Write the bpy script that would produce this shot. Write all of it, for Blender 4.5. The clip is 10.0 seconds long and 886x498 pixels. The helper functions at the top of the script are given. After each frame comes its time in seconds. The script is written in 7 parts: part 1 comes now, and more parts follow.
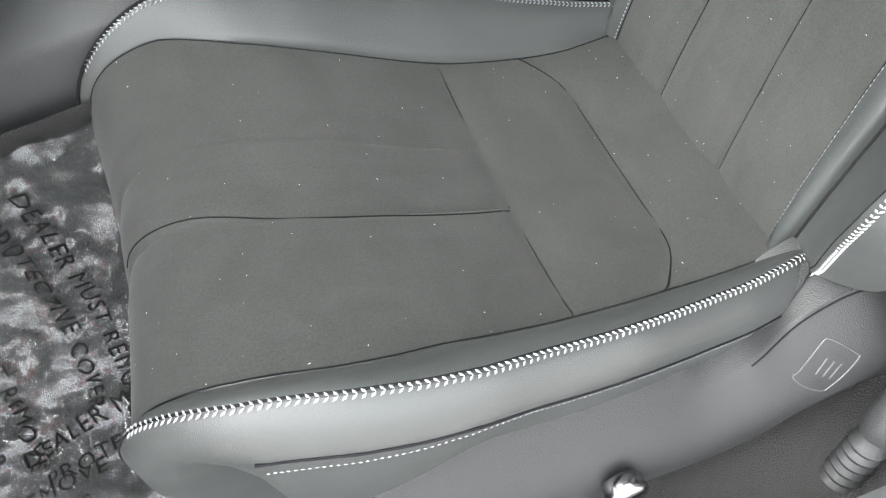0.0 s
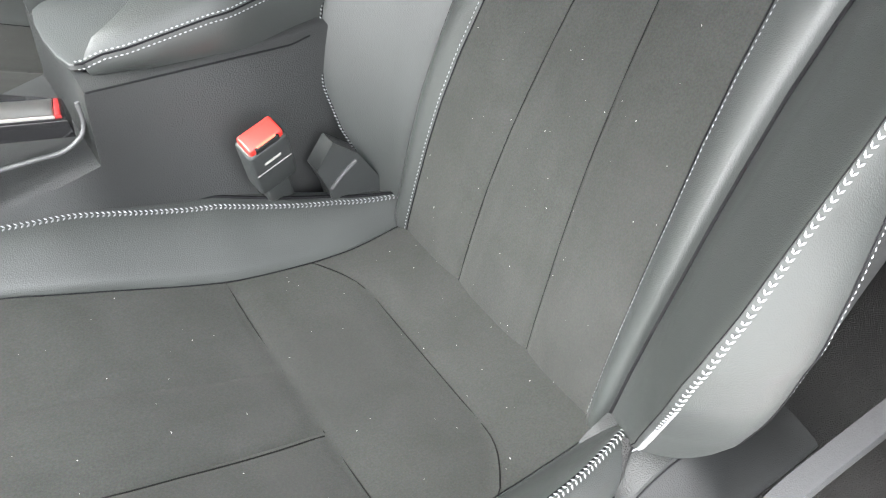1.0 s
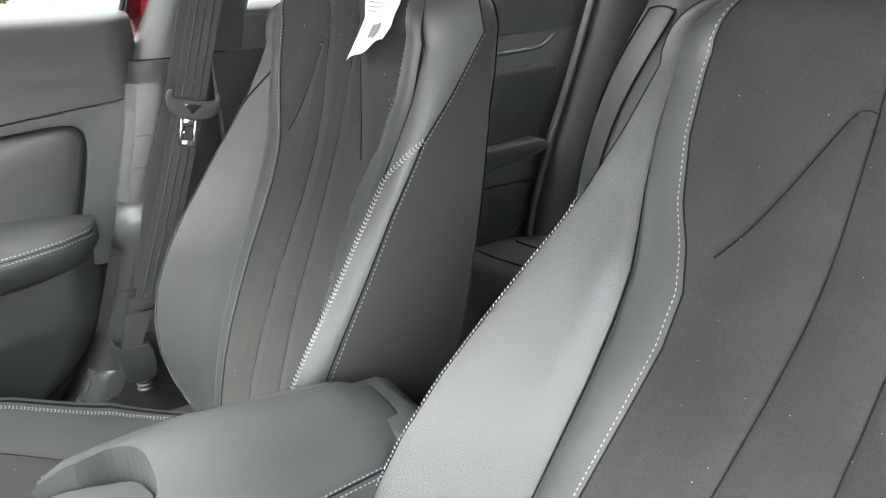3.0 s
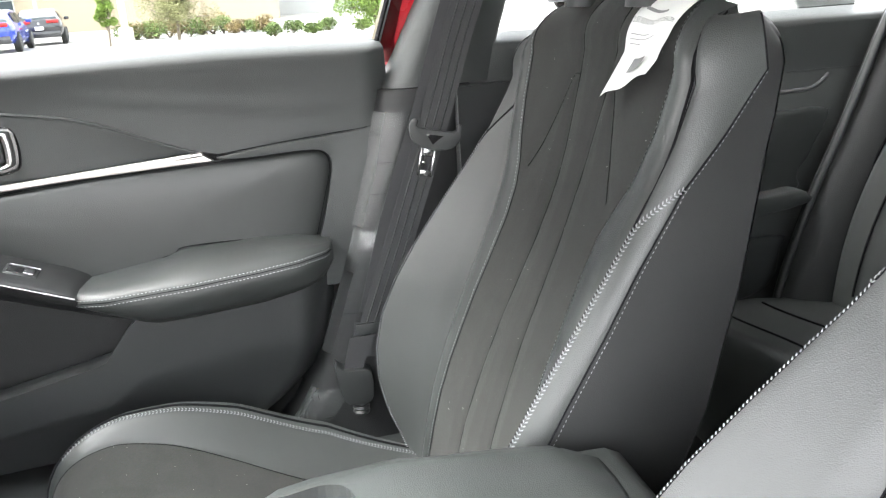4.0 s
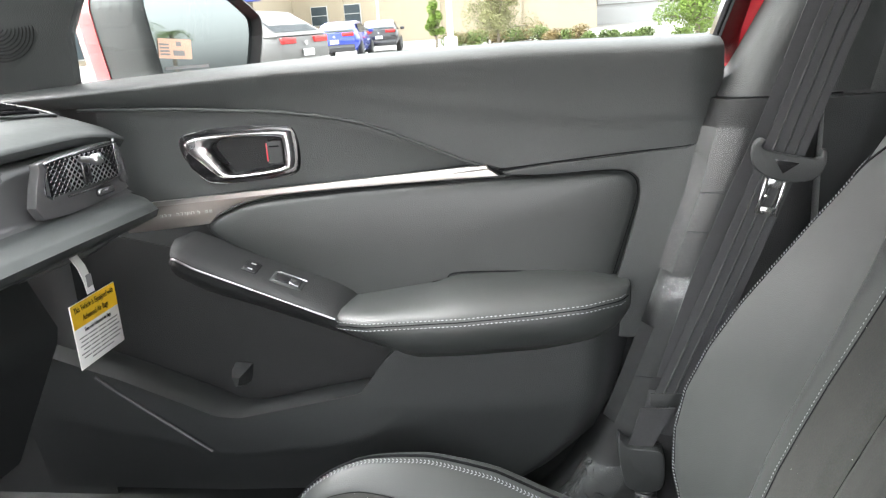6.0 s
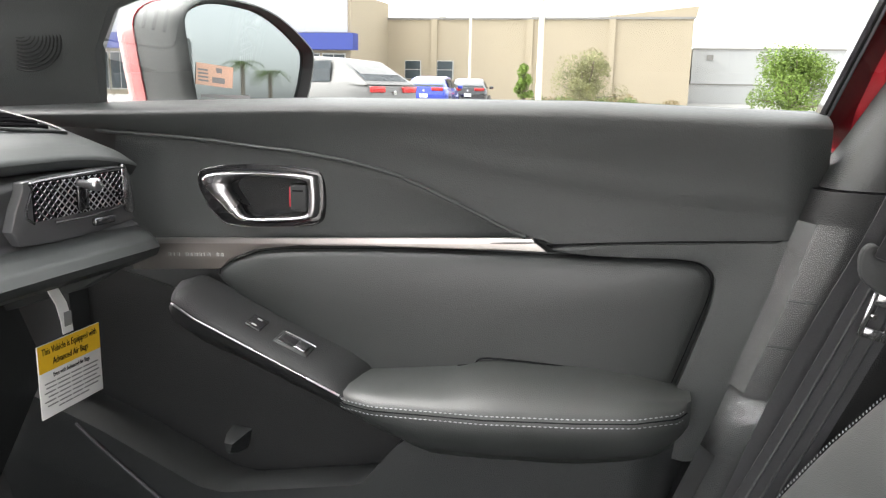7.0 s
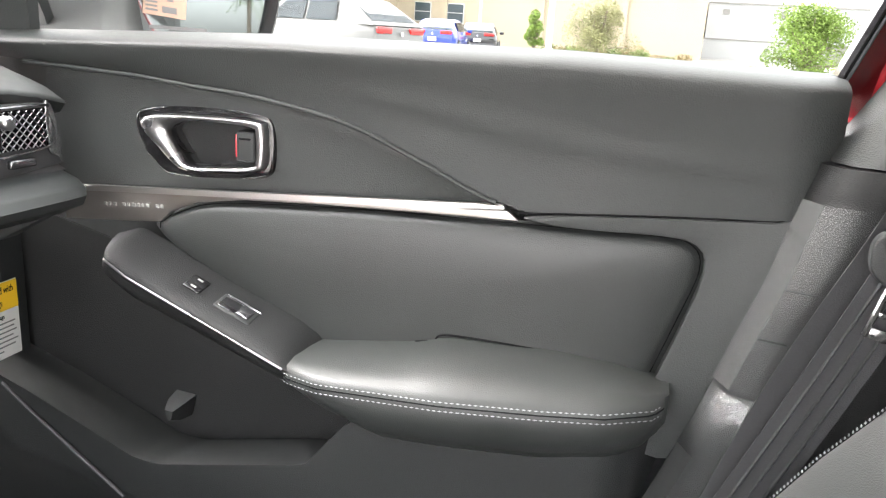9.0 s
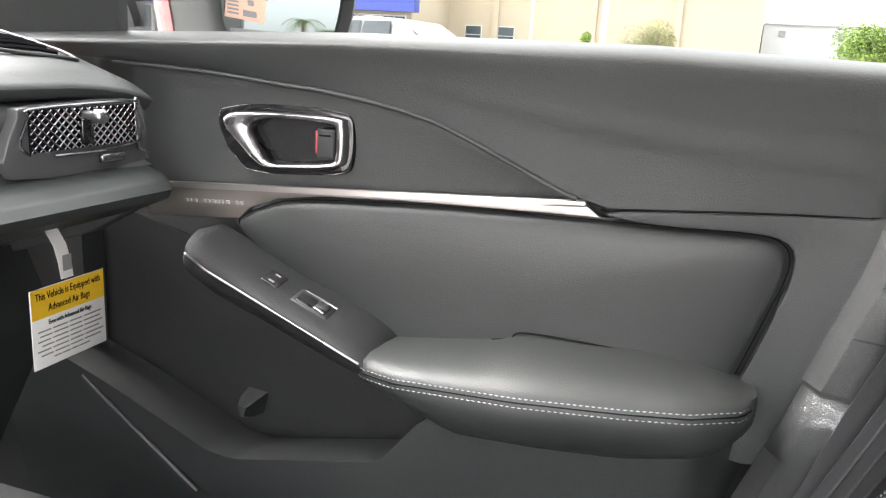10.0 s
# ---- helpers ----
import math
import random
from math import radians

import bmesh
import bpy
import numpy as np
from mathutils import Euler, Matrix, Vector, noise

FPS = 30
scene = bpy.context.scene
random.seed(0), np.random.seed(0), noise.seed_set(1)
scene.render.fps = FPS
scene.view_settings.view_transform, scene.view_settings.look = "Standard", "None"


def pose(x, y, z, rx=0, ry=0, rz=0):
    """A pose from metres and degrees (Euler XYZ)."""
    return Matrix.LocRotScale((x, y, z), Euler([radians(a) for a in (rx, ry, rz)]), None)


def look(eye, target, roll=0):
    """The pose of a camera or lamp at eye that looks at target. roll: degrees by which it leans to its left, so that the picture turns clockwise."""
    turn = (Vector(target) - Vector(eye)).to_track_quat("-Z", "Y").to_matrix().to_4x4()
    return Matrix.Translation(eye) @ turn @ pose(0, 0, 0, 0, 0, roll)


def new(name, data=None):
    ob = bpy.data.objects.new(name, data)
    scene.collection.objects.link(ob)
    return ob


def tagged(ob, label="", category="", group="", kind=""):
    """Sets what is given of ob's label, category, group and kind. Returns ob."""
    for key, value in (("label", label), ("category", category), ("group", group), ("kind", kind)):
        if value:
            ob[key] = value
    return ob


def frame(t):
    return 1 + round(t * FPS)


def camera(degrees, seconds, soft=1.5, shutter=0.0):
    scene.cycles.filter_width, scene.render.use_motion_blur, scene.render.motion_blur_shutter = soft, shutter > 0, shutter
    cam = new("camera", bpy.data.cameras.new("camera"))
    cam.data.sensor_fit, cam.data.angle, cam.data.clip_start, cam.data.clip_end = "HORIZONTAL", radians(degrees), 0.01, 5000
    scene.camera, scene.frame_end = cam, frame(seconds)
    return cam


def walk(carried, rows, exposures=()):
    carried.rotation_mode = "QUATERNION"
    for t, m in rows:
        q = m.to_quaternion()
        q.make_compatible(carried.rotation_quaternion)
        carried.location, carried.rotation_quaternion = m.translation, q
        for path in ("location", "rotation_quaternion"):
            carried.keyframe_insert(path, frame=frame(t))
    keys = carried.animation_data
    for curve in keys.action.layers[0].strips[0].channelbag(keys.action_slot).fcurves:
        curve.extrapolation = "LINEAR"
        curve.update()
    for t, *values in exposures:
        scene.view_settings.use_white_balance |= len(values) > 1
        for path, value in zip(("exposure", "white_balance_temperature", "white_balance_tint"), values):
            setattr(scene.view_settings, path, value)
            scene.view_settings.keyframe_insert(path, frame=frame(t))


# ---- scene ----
cam = camera(59.1, 10.0, soft=1.2)
PATH = [
    (0, (-0.117, -0.811, 1.151), (0.003, 0.32, -0.494), -16.8),
    (0.5, (-0.104, -0.768, 1.152), (0.272, 0.311, -0.49), -13.6),
    (1, (-0.068, -0.746, 1.166), (0.605, 0.408, -0.323), -6.7),
    (1.5, (-0.033, -0.717, 1.167), (0.844, 0.543, -0.116), -4.1),
    (2, (0.018, -0.645, 1.225), (0.966, 0.672, 0.057), -3.7),
    (2.1, (0.03, -0.634, 1.233), (0.972, 0.701, 0.08), -4.3),
    (3.3, (0.02, -0.572, 1.209), (0.869, 1.124, 0.573), -1.9),
    (3.5, (0.025, -0.555, 1.211), (0.77, 1.189, 0.576), -2.4),
    (4, (0.025, -0.516, 1.205), (0.443, 1.338, 0.582), -3.7),
    (4.5, (0.033, -0.469, 1.197), (0.354, 1.402, 0.569), -3.1),
    (5, (0.041, -0.426, 1.188), (0.11, 1.47, 0.557), -3.7),
    (5.5, (0.058, -0.35, 1.187), (-0.124, 1.545, 0.575), -4.2),
    (6, (0.037, -0.274, 1.174), (-0.276, 1.623, 0.623), -4.2),
    (6.2, (0.023, -0.247, 1.161), (-0.325, 1.66, 0.668), -3.7),
    (7.3, (0.061, -0.086, 1.156), (-0.449, 1.805, 0.75), 2.5),
    (7.5, (0.062, -0.072, 1.154), (-0.444, 1.82, 0.748), 3.0),
    (8, (0.072, -0.065, 1.151), (-0.419, 1.815, 0.677), 3.7),
    (8.5, (0.064, -0.043, 1.149), (-0.415, 1.833, 0.65), 3.9),
    (9, (0.07, -0.013, 1.157), (-0.409, 1.853, 0.618), 3.6),
    (9.5, (0.051, 0.011, 1.143), (-0.533, 1.85, 0.616), 2.9),
    (10, (0.041, -0.025, 1.128), (-0.56, 1.818, 0.636), 3.4),
]
EXPOSURE = [(0.0, 4.07, 6500, 10.0), (0.5, 4.15, 6500, 10.1), (1.0, 4.3, 6500, 10.2), (1.5, 4.6, 6500, 10.2), (2.2, 4.75, 6500, 10.4), (3.5, 4.63, 6507, 10.6), (5.0, 4.65, 6528, 10.8), (6.2, 4.43, 6545, 11.0), (7.5, 3.85, 6800, 13.5), (8.0, 4.3, 6780, 13.5), (8.5, 4.67, 6750, 13.5), (9.5, 4.67, 6720, 13.5), (10.0, 4.45, 6700, 13.5)]
walk(cam, [(t, look(eye, target, roll)) for t, eye, target, roll in PATH], EXPOSURE)

# ---- tools ----
def lerp(a, b, t):
    return a + (b - a) * t


def interp(x, xs, ys):
    return float(np.interp(x, xs, ys))


def spline(points, n=8, closed=False):
    """A smooth line through points, as a list of Vectors."""
    p = [Vector(q) for q in points]
    out, m = [], len(p)
    for i in range(m if closed else m - 1):
        a, b, c, d = (p[(i + k) % m] if closed else p[min(max(i + k, 0), m - 1)] for k in (-1, 0, 1, 2))
        for j in range(n):
            t = j / n
            out.append(0.5 * ((2 * b) + (c - a) * t + (2 * a - 5 * b + 4 * c - d) * t * t + (3 * b - a - 3 * c + d) * t ** 3))
    if not closed:
        out.append(p[-1])
    return out


def evenly(line, step):
    """Points and directions along a line at equal steps."""
    out, carry = [], step / 2
    for a, b in zip(line, line[1:]):
        length = (b - a).length
        if length < 1e-9:
            continue
        while carry <= length:
            out.append((a.lerp(b, carry / length), (b - a) / length))
            carry += step
        carry -= length
    return out


def part(name, bm, material, parent=None, label="", smooth=True, sharp=50):
    bmesh.ops.recalc_face_normals(bm, faces=bm.faces)
    mesh = bpy.data.meshes.new(name)
    bm.to_mesh(mesh)
    bm.free()
    mesh.materials.append(material)
    if smooth:
        mesh.shade_smooth()
        mesh.set_sharp_from_angle(angle=radians(sharp))
    ob = new(name, mesh)
    if parent is not None:
        ob.parent = parent
    if label:
        tagged(ob, label)
    return ob


def thing(name, label, category, group="", kind="", at=(0, 0, 0)):
    ob = new(name)
    ob.location = at
    ob.empty_display_size = 0.05
    return tagged(ob, label, category, group, kind)


def grid(fn, us, vs, bm=None):
    bm = bm or bmesh.new()
    rows = [[bm.verts.new(fn(u, v)) for u in us] for v in vs]
    for r, s in zip(rows, rows[1:]):
        for i in range(len(us) - 1):
            bm.faces.new((r[i], r[i + 1], s[i + 1], s[i]))
    return bm


def loft(rings, bm=None, caps=True, closed=True):
    bm = bm or bmesh.new()
    rows = [[bm.verts.new(p) for p in ring] for ring in rings]
    n = len(rows[0])
    for r, s in zip(rows, rows[1:]):
        for i in range(n if closed else n - 1):
            bm.faces.new((r[i], r[(i + 1) % n], s[(i + 1) % n], s[i]))
    if caps:
        bm.faces.new(rows[0][::-1])
        bm.faces.new(rows[-1])
    return bm


def tube(line, r, n=6, bm=None, flat=1.0, caps=True):
    """A round bar along a line of Vectors."""
    line = [Vector(p) for p in line]
    rings = []
    up = None
    for i, p in enumerate(line):
        way = (line[min(i + 1, len(line) - 1)] - line[max(i - 1, 0)]).normalized()
        if up is None:
            up = Vector((0, 0, 1)) if abs(way.z) < 0.9 else Vector((1, 0, 0))
        side = way.cross(up).normalized()
        up = side.cross(way).normalized()
        rings.append([p + r * (math.cos(k * math.tau / n) * side + flat * math.sin(k * math.tau / n) * up) for k in range(n)])
    return loft(rings, bm, caps)


def prism(outline, base, rise, to_world, bevel=0.004, seg=3, bm=None):
    """A slab with rounded rim from a flat outline (u, v); to_world(u, v, w) gives the place."""
    own = bmesh.new()
    low = [own.verts.new((p[0], p[1], base)) for p in outline]
    face = own.faces.new(low)
    top = bmesh.ops.extrude_face_region(own, geom=[face])
    verts = [g for g in top["geom"] if isinstance(g, bmesh.types.BMVert)]
    for v in verts:
        v.co.z = base + rise
    faces = [g for g in top["geom"] if isinstance(g, bmesh.types.BMFace)]
    edges = [e for f in faces for e in f.edges]
    if bevel > 0:
        bmesh.ops.bevel(own, geom=edges, offset=bevel, segments=seg, profile=0.5, affect="EDGES", clamp_overlap=True)
    for v in own.verts:
        v.co = Vector(to_world(*v.co))
    if bm is not None:
        tmp = bpy.data.meshes.new("tmp")
        own.to_mesh(tmp)
        own.free()
        bm.from_mesh(tmp)
        bpy.data.meshes.remove(tmp)
        return bm
    return own


def box(x0, x1, y0, y1, z0, z1, bevel=0.0, seg=2, bm=None):
    return prism([(x0, y0), (x1, y0), (x1, y1), (x0, y1)], z0, z1 - z0, lambda u, v, w: (u, v, w), 0, 1, bm) if not bevel else _box_bevelled(x0, x1, y0, y1, z0, z1, bevel, seg, bm)


def _box_bevelled(x0, x1, y0, y1, z0, z1, bevel, seg, bm):
    own = bmesh.new()
    bmesh.ops.create_cube(own, size=1)
    for v in own.verts:
        v.co = Vector((lerp(x0, x1, v.co.x + 0.5), lerp(y0, y1, v.co.y + 0.5), lerp(z0, z1, v.co.z + 0.5)))
    bmesh.ops.bevel(own, geom=own.edges[:], offset=bevel, segments=seg, profile=0.5, affect="EDGES", clamp_overlap=True)
    if bm is None:
        return own
    tmp = bpy.data.meshes.new("tmp")
    own.to_mesh(tmp)
    own.free()
    bm.from_mesh(tmp)
    bpy.data.meshes.remove(tmp)
    return bm


def moved(bm, m):
    bm.transform(m)
    return bm


def lathe(profile, n=20, bm=None, m=None):
    """Turns (radius, height) pairs about z."""
    own = bmesh.new()
    rings = [[Vector((r * math.cos(k * math.tau / n), r * math.sin(k * math.tau / n), z)) for k in range(n)] for r, z in profile]
    if m is not None:
        rings = [[m @ p for p in ring] for ring in rings]
    own.free()
    return loft(rings, bm)


def stitches(samples, length, r, bm=None, slant=0.0, lift=0.0008):
    """Short raised threads at (place, way, normal) samples."""
    bm = bm or bmesh.new()
    for p, way, nor in samples:
        side = way.cross(nor).normalized()
        w = (way * math.cos(slant) + side * math.sin(slant)).normalized()
        s2 = w.cross(nor).normalized()
        c = p + nor * lift
        a, b = bm.verts.new(c - w * length / 2), bm.verts.new(c + w * length / 2)
        mid = [bm.verts.new(c + d) for d in (s2 * r, nor * r, -s2 * r)]
        for i in range(2):
            bm.faces.new((a, mid[i], mid[i + 1]))
            bm.faces.new((b, mid[i + 1], mid[i]))
    return bm


def herringbone(samples, length, r, bm=None, spread=0.0022):
    """Two slanted rows that meet like a plait."""
    bm = bm or bmesh.new()
    for sign in (1, -1):
        moved_samples = []
        for p, way, nor in samples:
            side = way.cross(nor).normalized()
            moved_samples.append((p + side * spread * sign, way, nor))
        stitches(moved_samples, length, r, bm, slant=0.75 * sign)
    return bm


def lay(fn, line, step, lift=0.0):
    """Samples along a line of (u, v) on the surface fn: place, direction and normal."""
    pts = [fn(u, v) for u, v in line]
    nors = []
    for u, v in line:
        e = 1e-3
        a = fn(u + e, v) - fn(u - e, v)
        b = fn(u, v + e) - fn(u, v - e)
        nors.append(a.cross(b).normalized())
    out, carry = [], step / 2
    for i in range(len(pts) - 1):
        a, b = pts[i], pts[i + 1]
        length = (b - a).length
        if length < 1e-9:
            continue
        while carry <= length:
            t = carry / length
            nor = nors[i].lerp(nors[i + 1], t).normalized()
            out.append((a.lerp(b, t) + nor * lift, (b - a) / length, nor))
            carry += step
        carry -= length
    return out


def text_mesh(body, size, m, name, material, parent=None, depth=0.0002, spacing=1.0):
    """Flat letters in the built-in font as a mesh; m lays their plane into the world."""
    curve = bpy.data.curves.new(name, "FONT")
    curve.body, curve.size, curve.extrude, curve.align_x, curve.align_y = body, size, depth, "CENTER", "CENTER"
    curve.space_character = spacing
    curve.resolution_u = 2
    tmp = bpy.data.objects.new("tmp_text", curve)
    scene.collection.objects.link(tmp)
    bpy.context.view_layer.update()
    mesh = bpy.data.meshes.new_from_object(tmp.evaluated_get(bpy.context.evaluated_depsgraph_get()))
    bpy.data.objects.remove(tmp)
    mesh.name = name
    mesh.transform(m)
    mesh.materials.clear()
    mesh.materials.append(material)
    ob = new(name, mesh)
    if parent is not None:
        ob.parent = parent
    return ob


def carve(ob, cutter):
    """Cuts the closed shape of a bmesh out of a mesh object."""
    bmesh.ops.recalc_face_normals(cutter, faces=cutter.faces)
    mesh = bpy.data.meshes.new("cutter")
    cutter.to_mesh(mesh)
    cutter.free()
    tool = new("cutter", mesh)
    mod = ob.modifiers.new("cut", "BOOLEAN")
    mod.operation, mod.object, mod.solver = "DIFFERENCE", tool, "EXACT"
    bpy.context.view_layer.update()
    done = bpy.data.meshes.new_from_object(ob.evaluated_get(bpy.context.evaluated_depsgraph_get()))
    ob.modifiers.clear()
    ob.data = done
    bpy.data.objects.remove(tool)
    return ob


def spread(a, b, n):
    return [lerp(a, b, i / (n - 1)) for i in range(n)]

GROUND, FLOOR = 0.15, 0.28

# ---- light ----
world = bpy.data.worlds.new("sky")
scene.world = world
world.use_nodes = True
wn, wl = world.node_tree.nodes, world.node_tree.links
wn.clear()
sky = wn.new("ShaderNodeTexSky")
sky.sky_type = "NISHITA"
sky.sun_disc = False
SUN_UP, SUN_ROUND = 52.0, -85.0
sky.sun_elevation, sky.sun_rotation = radians(SUN_UP), radians(SUN_ROUND)
sky.air_density, sky.dust_density, sky.ozone_density = 1.0, 3.0, 1.0
pale = wn.new("ShaderNodeHueSaturation")
pale.inputs["Saturation"].default_value = 0.12
pale.inputs["Value"].default_value = 1.0
back = wn.new("ShaderNodeBackground")
back.inputs["Strength"].default_value = 0.15
world_out = wn.new("ShaderNodeOutputWorld")
wl.new(sky.outputs[0], pale.inputs["Color"])
wl.new(pale.outputs[0], back.inputs["Color"])
wl.new(back.outputs[0], world_out.inputs["Surface"])

sun_data = bpy.data.lights.new("sun", "SUN")
sun_data.energy, sun_data.angle, sun_data.color = 0.20, radians(50), (1.0, 0.97, 0.93)
sun = new("sun", sun_data)
_el, _az = radians(SUN_UP), radians(SUN_ROUND)
sun.matrix_world = look((math.sin(_az) * math.cos(_el) * 20, math.cos(_az) * math.cos(_el) * 20, math.sin(_el) * 20), (0, 0, 0))


# ---- materials ----
def node_mat(name):
    m = bpy.data.materials.new(name)
    m.use_nodes = True
    return m, m.node_tree.nodes, m.node_tree.links, m.node_tree.nodes["Principled BSDF"]


def surface(name, color, rough=0.5, metal=0.0, spec=0.5, tint=0.15, tint_scale=6.0, fine=0.0, fine_scale=600.0, kind="noise",
            rough_var=0.08, sheen=0.0, coat=0.0, fine_dist=0.0006, island=0.0):
    """A surface with broad uneven colour, uneven gloss and a fine relief, in object space metres."""
    m, n, l, p = node_mat(name)
    co = n.new("ShaderNodeTexCoord")
    broad = n.new("ShaderNodeTexNoise")
    broad.inputs["Scale"].default_value, broad.inputs["Detail"].default_value = tint_scale, 6
    l.new(co.outputs["Object"], broad.inputs["Vector"])
    ramp = n.new("ShaderNodeMapRange")
    ramp.inputs["To Min"].default_value, ramp.inputs["To Max"].default_value = 1 - tint, 1 + tint
    ramp.inputs["From Min"].default_value, ramp.inputs["From Max"].default_value = 0.3, 0.7
    l.new(broad.outputs["Fac"], ramp.inputs["Value"])
    mix = n.new("ShaderNodeMix")
    mix.data_type, mix.blend_type = "RGBA", "MULTIPLY"
    mix.inputs["Factor"].default_value = 1.0
    mix.inputs["A"].default_value = (*color, 1)
    l.new(ramp.outputs["Result"], mix.inputs["B"])
    last = mix.outputs["Result"]
    if island:
        info = n.new("ShaderNodeObjectInfo")
        r2 = n.new("ShaderNodeMapRange")
        r2.inputs["To Min"].default_value, r2.inputs["To Max"].default_value = 1 - island, 1 + island
        l.new(info.outputs["Random"], r2.inputs["Value"])
        mix2 = n.new("ShaderNodeMix")
        mix2.data_type, mix2.blend_type = "RGBA", "MULTIPLY"
        mix2.inputs["Factor"].default_value = 1.0
        l.new(last, mix2.inputs["A"])
        l.new(r2.outputs["Result"], mix2.inputs["B"])
        last = mix2.outputs["Result"]
    l.new(last, p.inputs["Base Color"])
    gl = n.new("ShaderNodeMapRange")
    gl.inputs["To Min"].default_value, gl.inputs["To Max"].default_value = max(0.02, rough - rough_var), min(1, rough + rough_var)
    gl.inputs["From Min"].default_value, gl.inputs["From Max"].default_value = 0.3, 0.7
    l.new(broad.outputs["Fac"], gl.inputs["Value"])
    l.new(gl.outputs["Result"], p.inputs["Roughness"])
    p.inputs["Metallic"].default_value = metal
    p.inputs["Specular IOR Level"].default_value = spec
    p.inputs["Sheen Weight"].default_value = sheen
    p.inputs["Sheen Roughness"].default_value = 0.5
    p.inputs["Coat Weight"].default_value = coat
    if fine:
        if kind == "noise":
            tex = n.new("ShaderNodeTexNoise")
            tex.inputs["Scale"].default_value, tex.inputs["Detail"].default_value = fine_scale, 4
            out = tex.outputs["Fac"]
        else:
            tex = n.new("ShaderNodeTexVoronoi")
            tex.feature = "F1"
            tex.inputs["Scale"].default_value = fine_scale
            out = tex.outputs["Distance"]
        l.new(co.outputs["Object"], tex.inputs["Vector"])
        bump = n.new("ShaderNodeBump")
        bump.inputs["Strength"].default_value, bump.inputs["Distance"].default_value = fine, fine_dist
        l.new(out, bump.inputs["Height"])
        l.new(bump.outputs["Normal"], p.inputs["Normal"])
    return m


def suede_mat():
    """Brushed microfibre: matt, uneven nap in patches, with scattered pale lint."""
    m, n, l, p = node_mat("suede")
    co = n.new("ShaderNodeTexCoord")
    nap = n.new("ShaderNodeTexNoise")
    nap.inputs["Scale"].default_value, nap.inputs["Detail"].default_value, nap.inputs["Distortion"].default_value = 14, 5, 0.6
    hair = n.new("ShaderNodeTexNoise")
    hair.inputs["Scale"].default_value, hair.inputs["Detail"].default_value = 900, 3
    l.new(co.outputs["Object"], nap.inputs["Vector"])
    l.new(co.outputs["Object"], hair.inputs["Vector"])
    ramp = n.new("ShaderNodeValToRGB")
    ramp.color_ramp.elements[0].position, ramp.color_ramp.elements[0].color = 0.3, (0.032, 0.033, 0.031, 1)
    ramp.color_ramp.elements[1].position, ramp.color_ramp.elements[1].color = 0.72, (0.041, 0.042, 0.040, 1)
    l.new(nap.outputs["Fac"], ramp.inputs["Fac"])
    mul = n.new("ShaderNodeMix")
    mul.data_type, mul.blend_type = "RGBA", "MULTIPLY"
    mul.inputs["Factor"].default_value = 0.5
    l.new(ramp.outputs["Color"], mul.inputs["A"])
    l.new(hair.outputs["Color"], mul.inputs["B"])
    # fine speckle of the nap
    fleck = n.new("ShaderNodeTexNoise")
    fleck.inputs["Scale"].default_value, fleck.inputs["Detail"].default_value = 520, 3
    l.new(co.outputs["Object"], fleck.inputs["Vector"])
    fleck_range = n.new("ShaderNodeMapRange")
    fleck_range.inputs["From Min"].default_value, fleck_range.inputs["From Max"].default_value = 0.3, 0.7
    fleck_range.inputs["To Min"].default_value, fleck_range.inputs["To Max"].default_value = 0.86, 1.14
    l.new(fleck.outputs["Fac"], fleck_range.inputs["Value"])
    flecked = n.new("ShaderNodeMix")
    flecked.data_type, flecked.blend_type = "RGBA", "MULTIPLY"
    flecked.inputs["Factor"].default_value = 1.0
    l.new(mul.outputs["Result"], flecked.inputs["A"])
    l.new(fleck_range.outputs["Result"], flecked.inputs["B"])
    # pale lint: short fibres, thinly scattered
    bend = n.new("ShaderNodeTexNoise")
    bend.inputs["Scale"].default_value = 70
    l.new(co.outputs["Object"], bend.inputs["Vector"])
    shift = n.new("ShaderNodeVectorMath")
    shift.operation = "MULTIPLY_ADD"
    shift.inputs[1].default_value = (0.022, 0.022, 0.022)
    l.new(bend.outputs["Color"], shift.inputs[0])
    l.new(co.outputs["Object"], shift.inputs[2])
    speck = n.new("ShaderNodeTexVoronoi")
    speck.inputs["Scale"].default_value = 95
    l.new(shift.outputs[0], speck.inputs["Vector"])
    size = n.new("ShaderNodeSeparateColor")
    l.new(speck.outputs["Color"], size.inputs[0])
    limit = n.new("ShaderNodeMapRange")
    limit.inputs["From Min"].default_value, limit.inputs["From Max"].default_value = 0.40, 1.0
    limit.inputs["To Min"].default_value, limit.inputs["To Max"].default_value = 0.0, 0.065
    l.new(size.outputs[0], limit.inputs["Value"])
    near_lint = n.new("ShaderNodeMath")
    near_lint.operation = "LESS_THAN"
    l.new(speck.outputs["Distance"], near_lint.inputs[0])
    l.new(limit.outputs["Result"], near_lint.inputs[1])
    lint = n.new("ShaderNodeMix")
    lint.data_type = "RGBA"
    lint.inputs["B"].default_value = (0.42, 0.42, 0.40, 1)
    l.new(near_lint.outputs[0], lint.inputs["Factor"])
    l.new(flecked.outputs["Result"], lint.inputs["A"])
    l.new(lint.outputs["Result"], p.inputs["Base Color"])
    p.inputs["Roughness"].default_value = 0.95
    p.inputs["Specular IOR Level"].default_value = 0.15
    p.inputs["Sheen Weight"].default_value = 0.06
    p.inputs["Sheen Roughness"].default_value = 0.45
    bump = n.new("ShaderNodeBump")
    bump.inputs["Strength"].default_value, bump.inputs["Distance"].default_value = 0.5, 0.0005
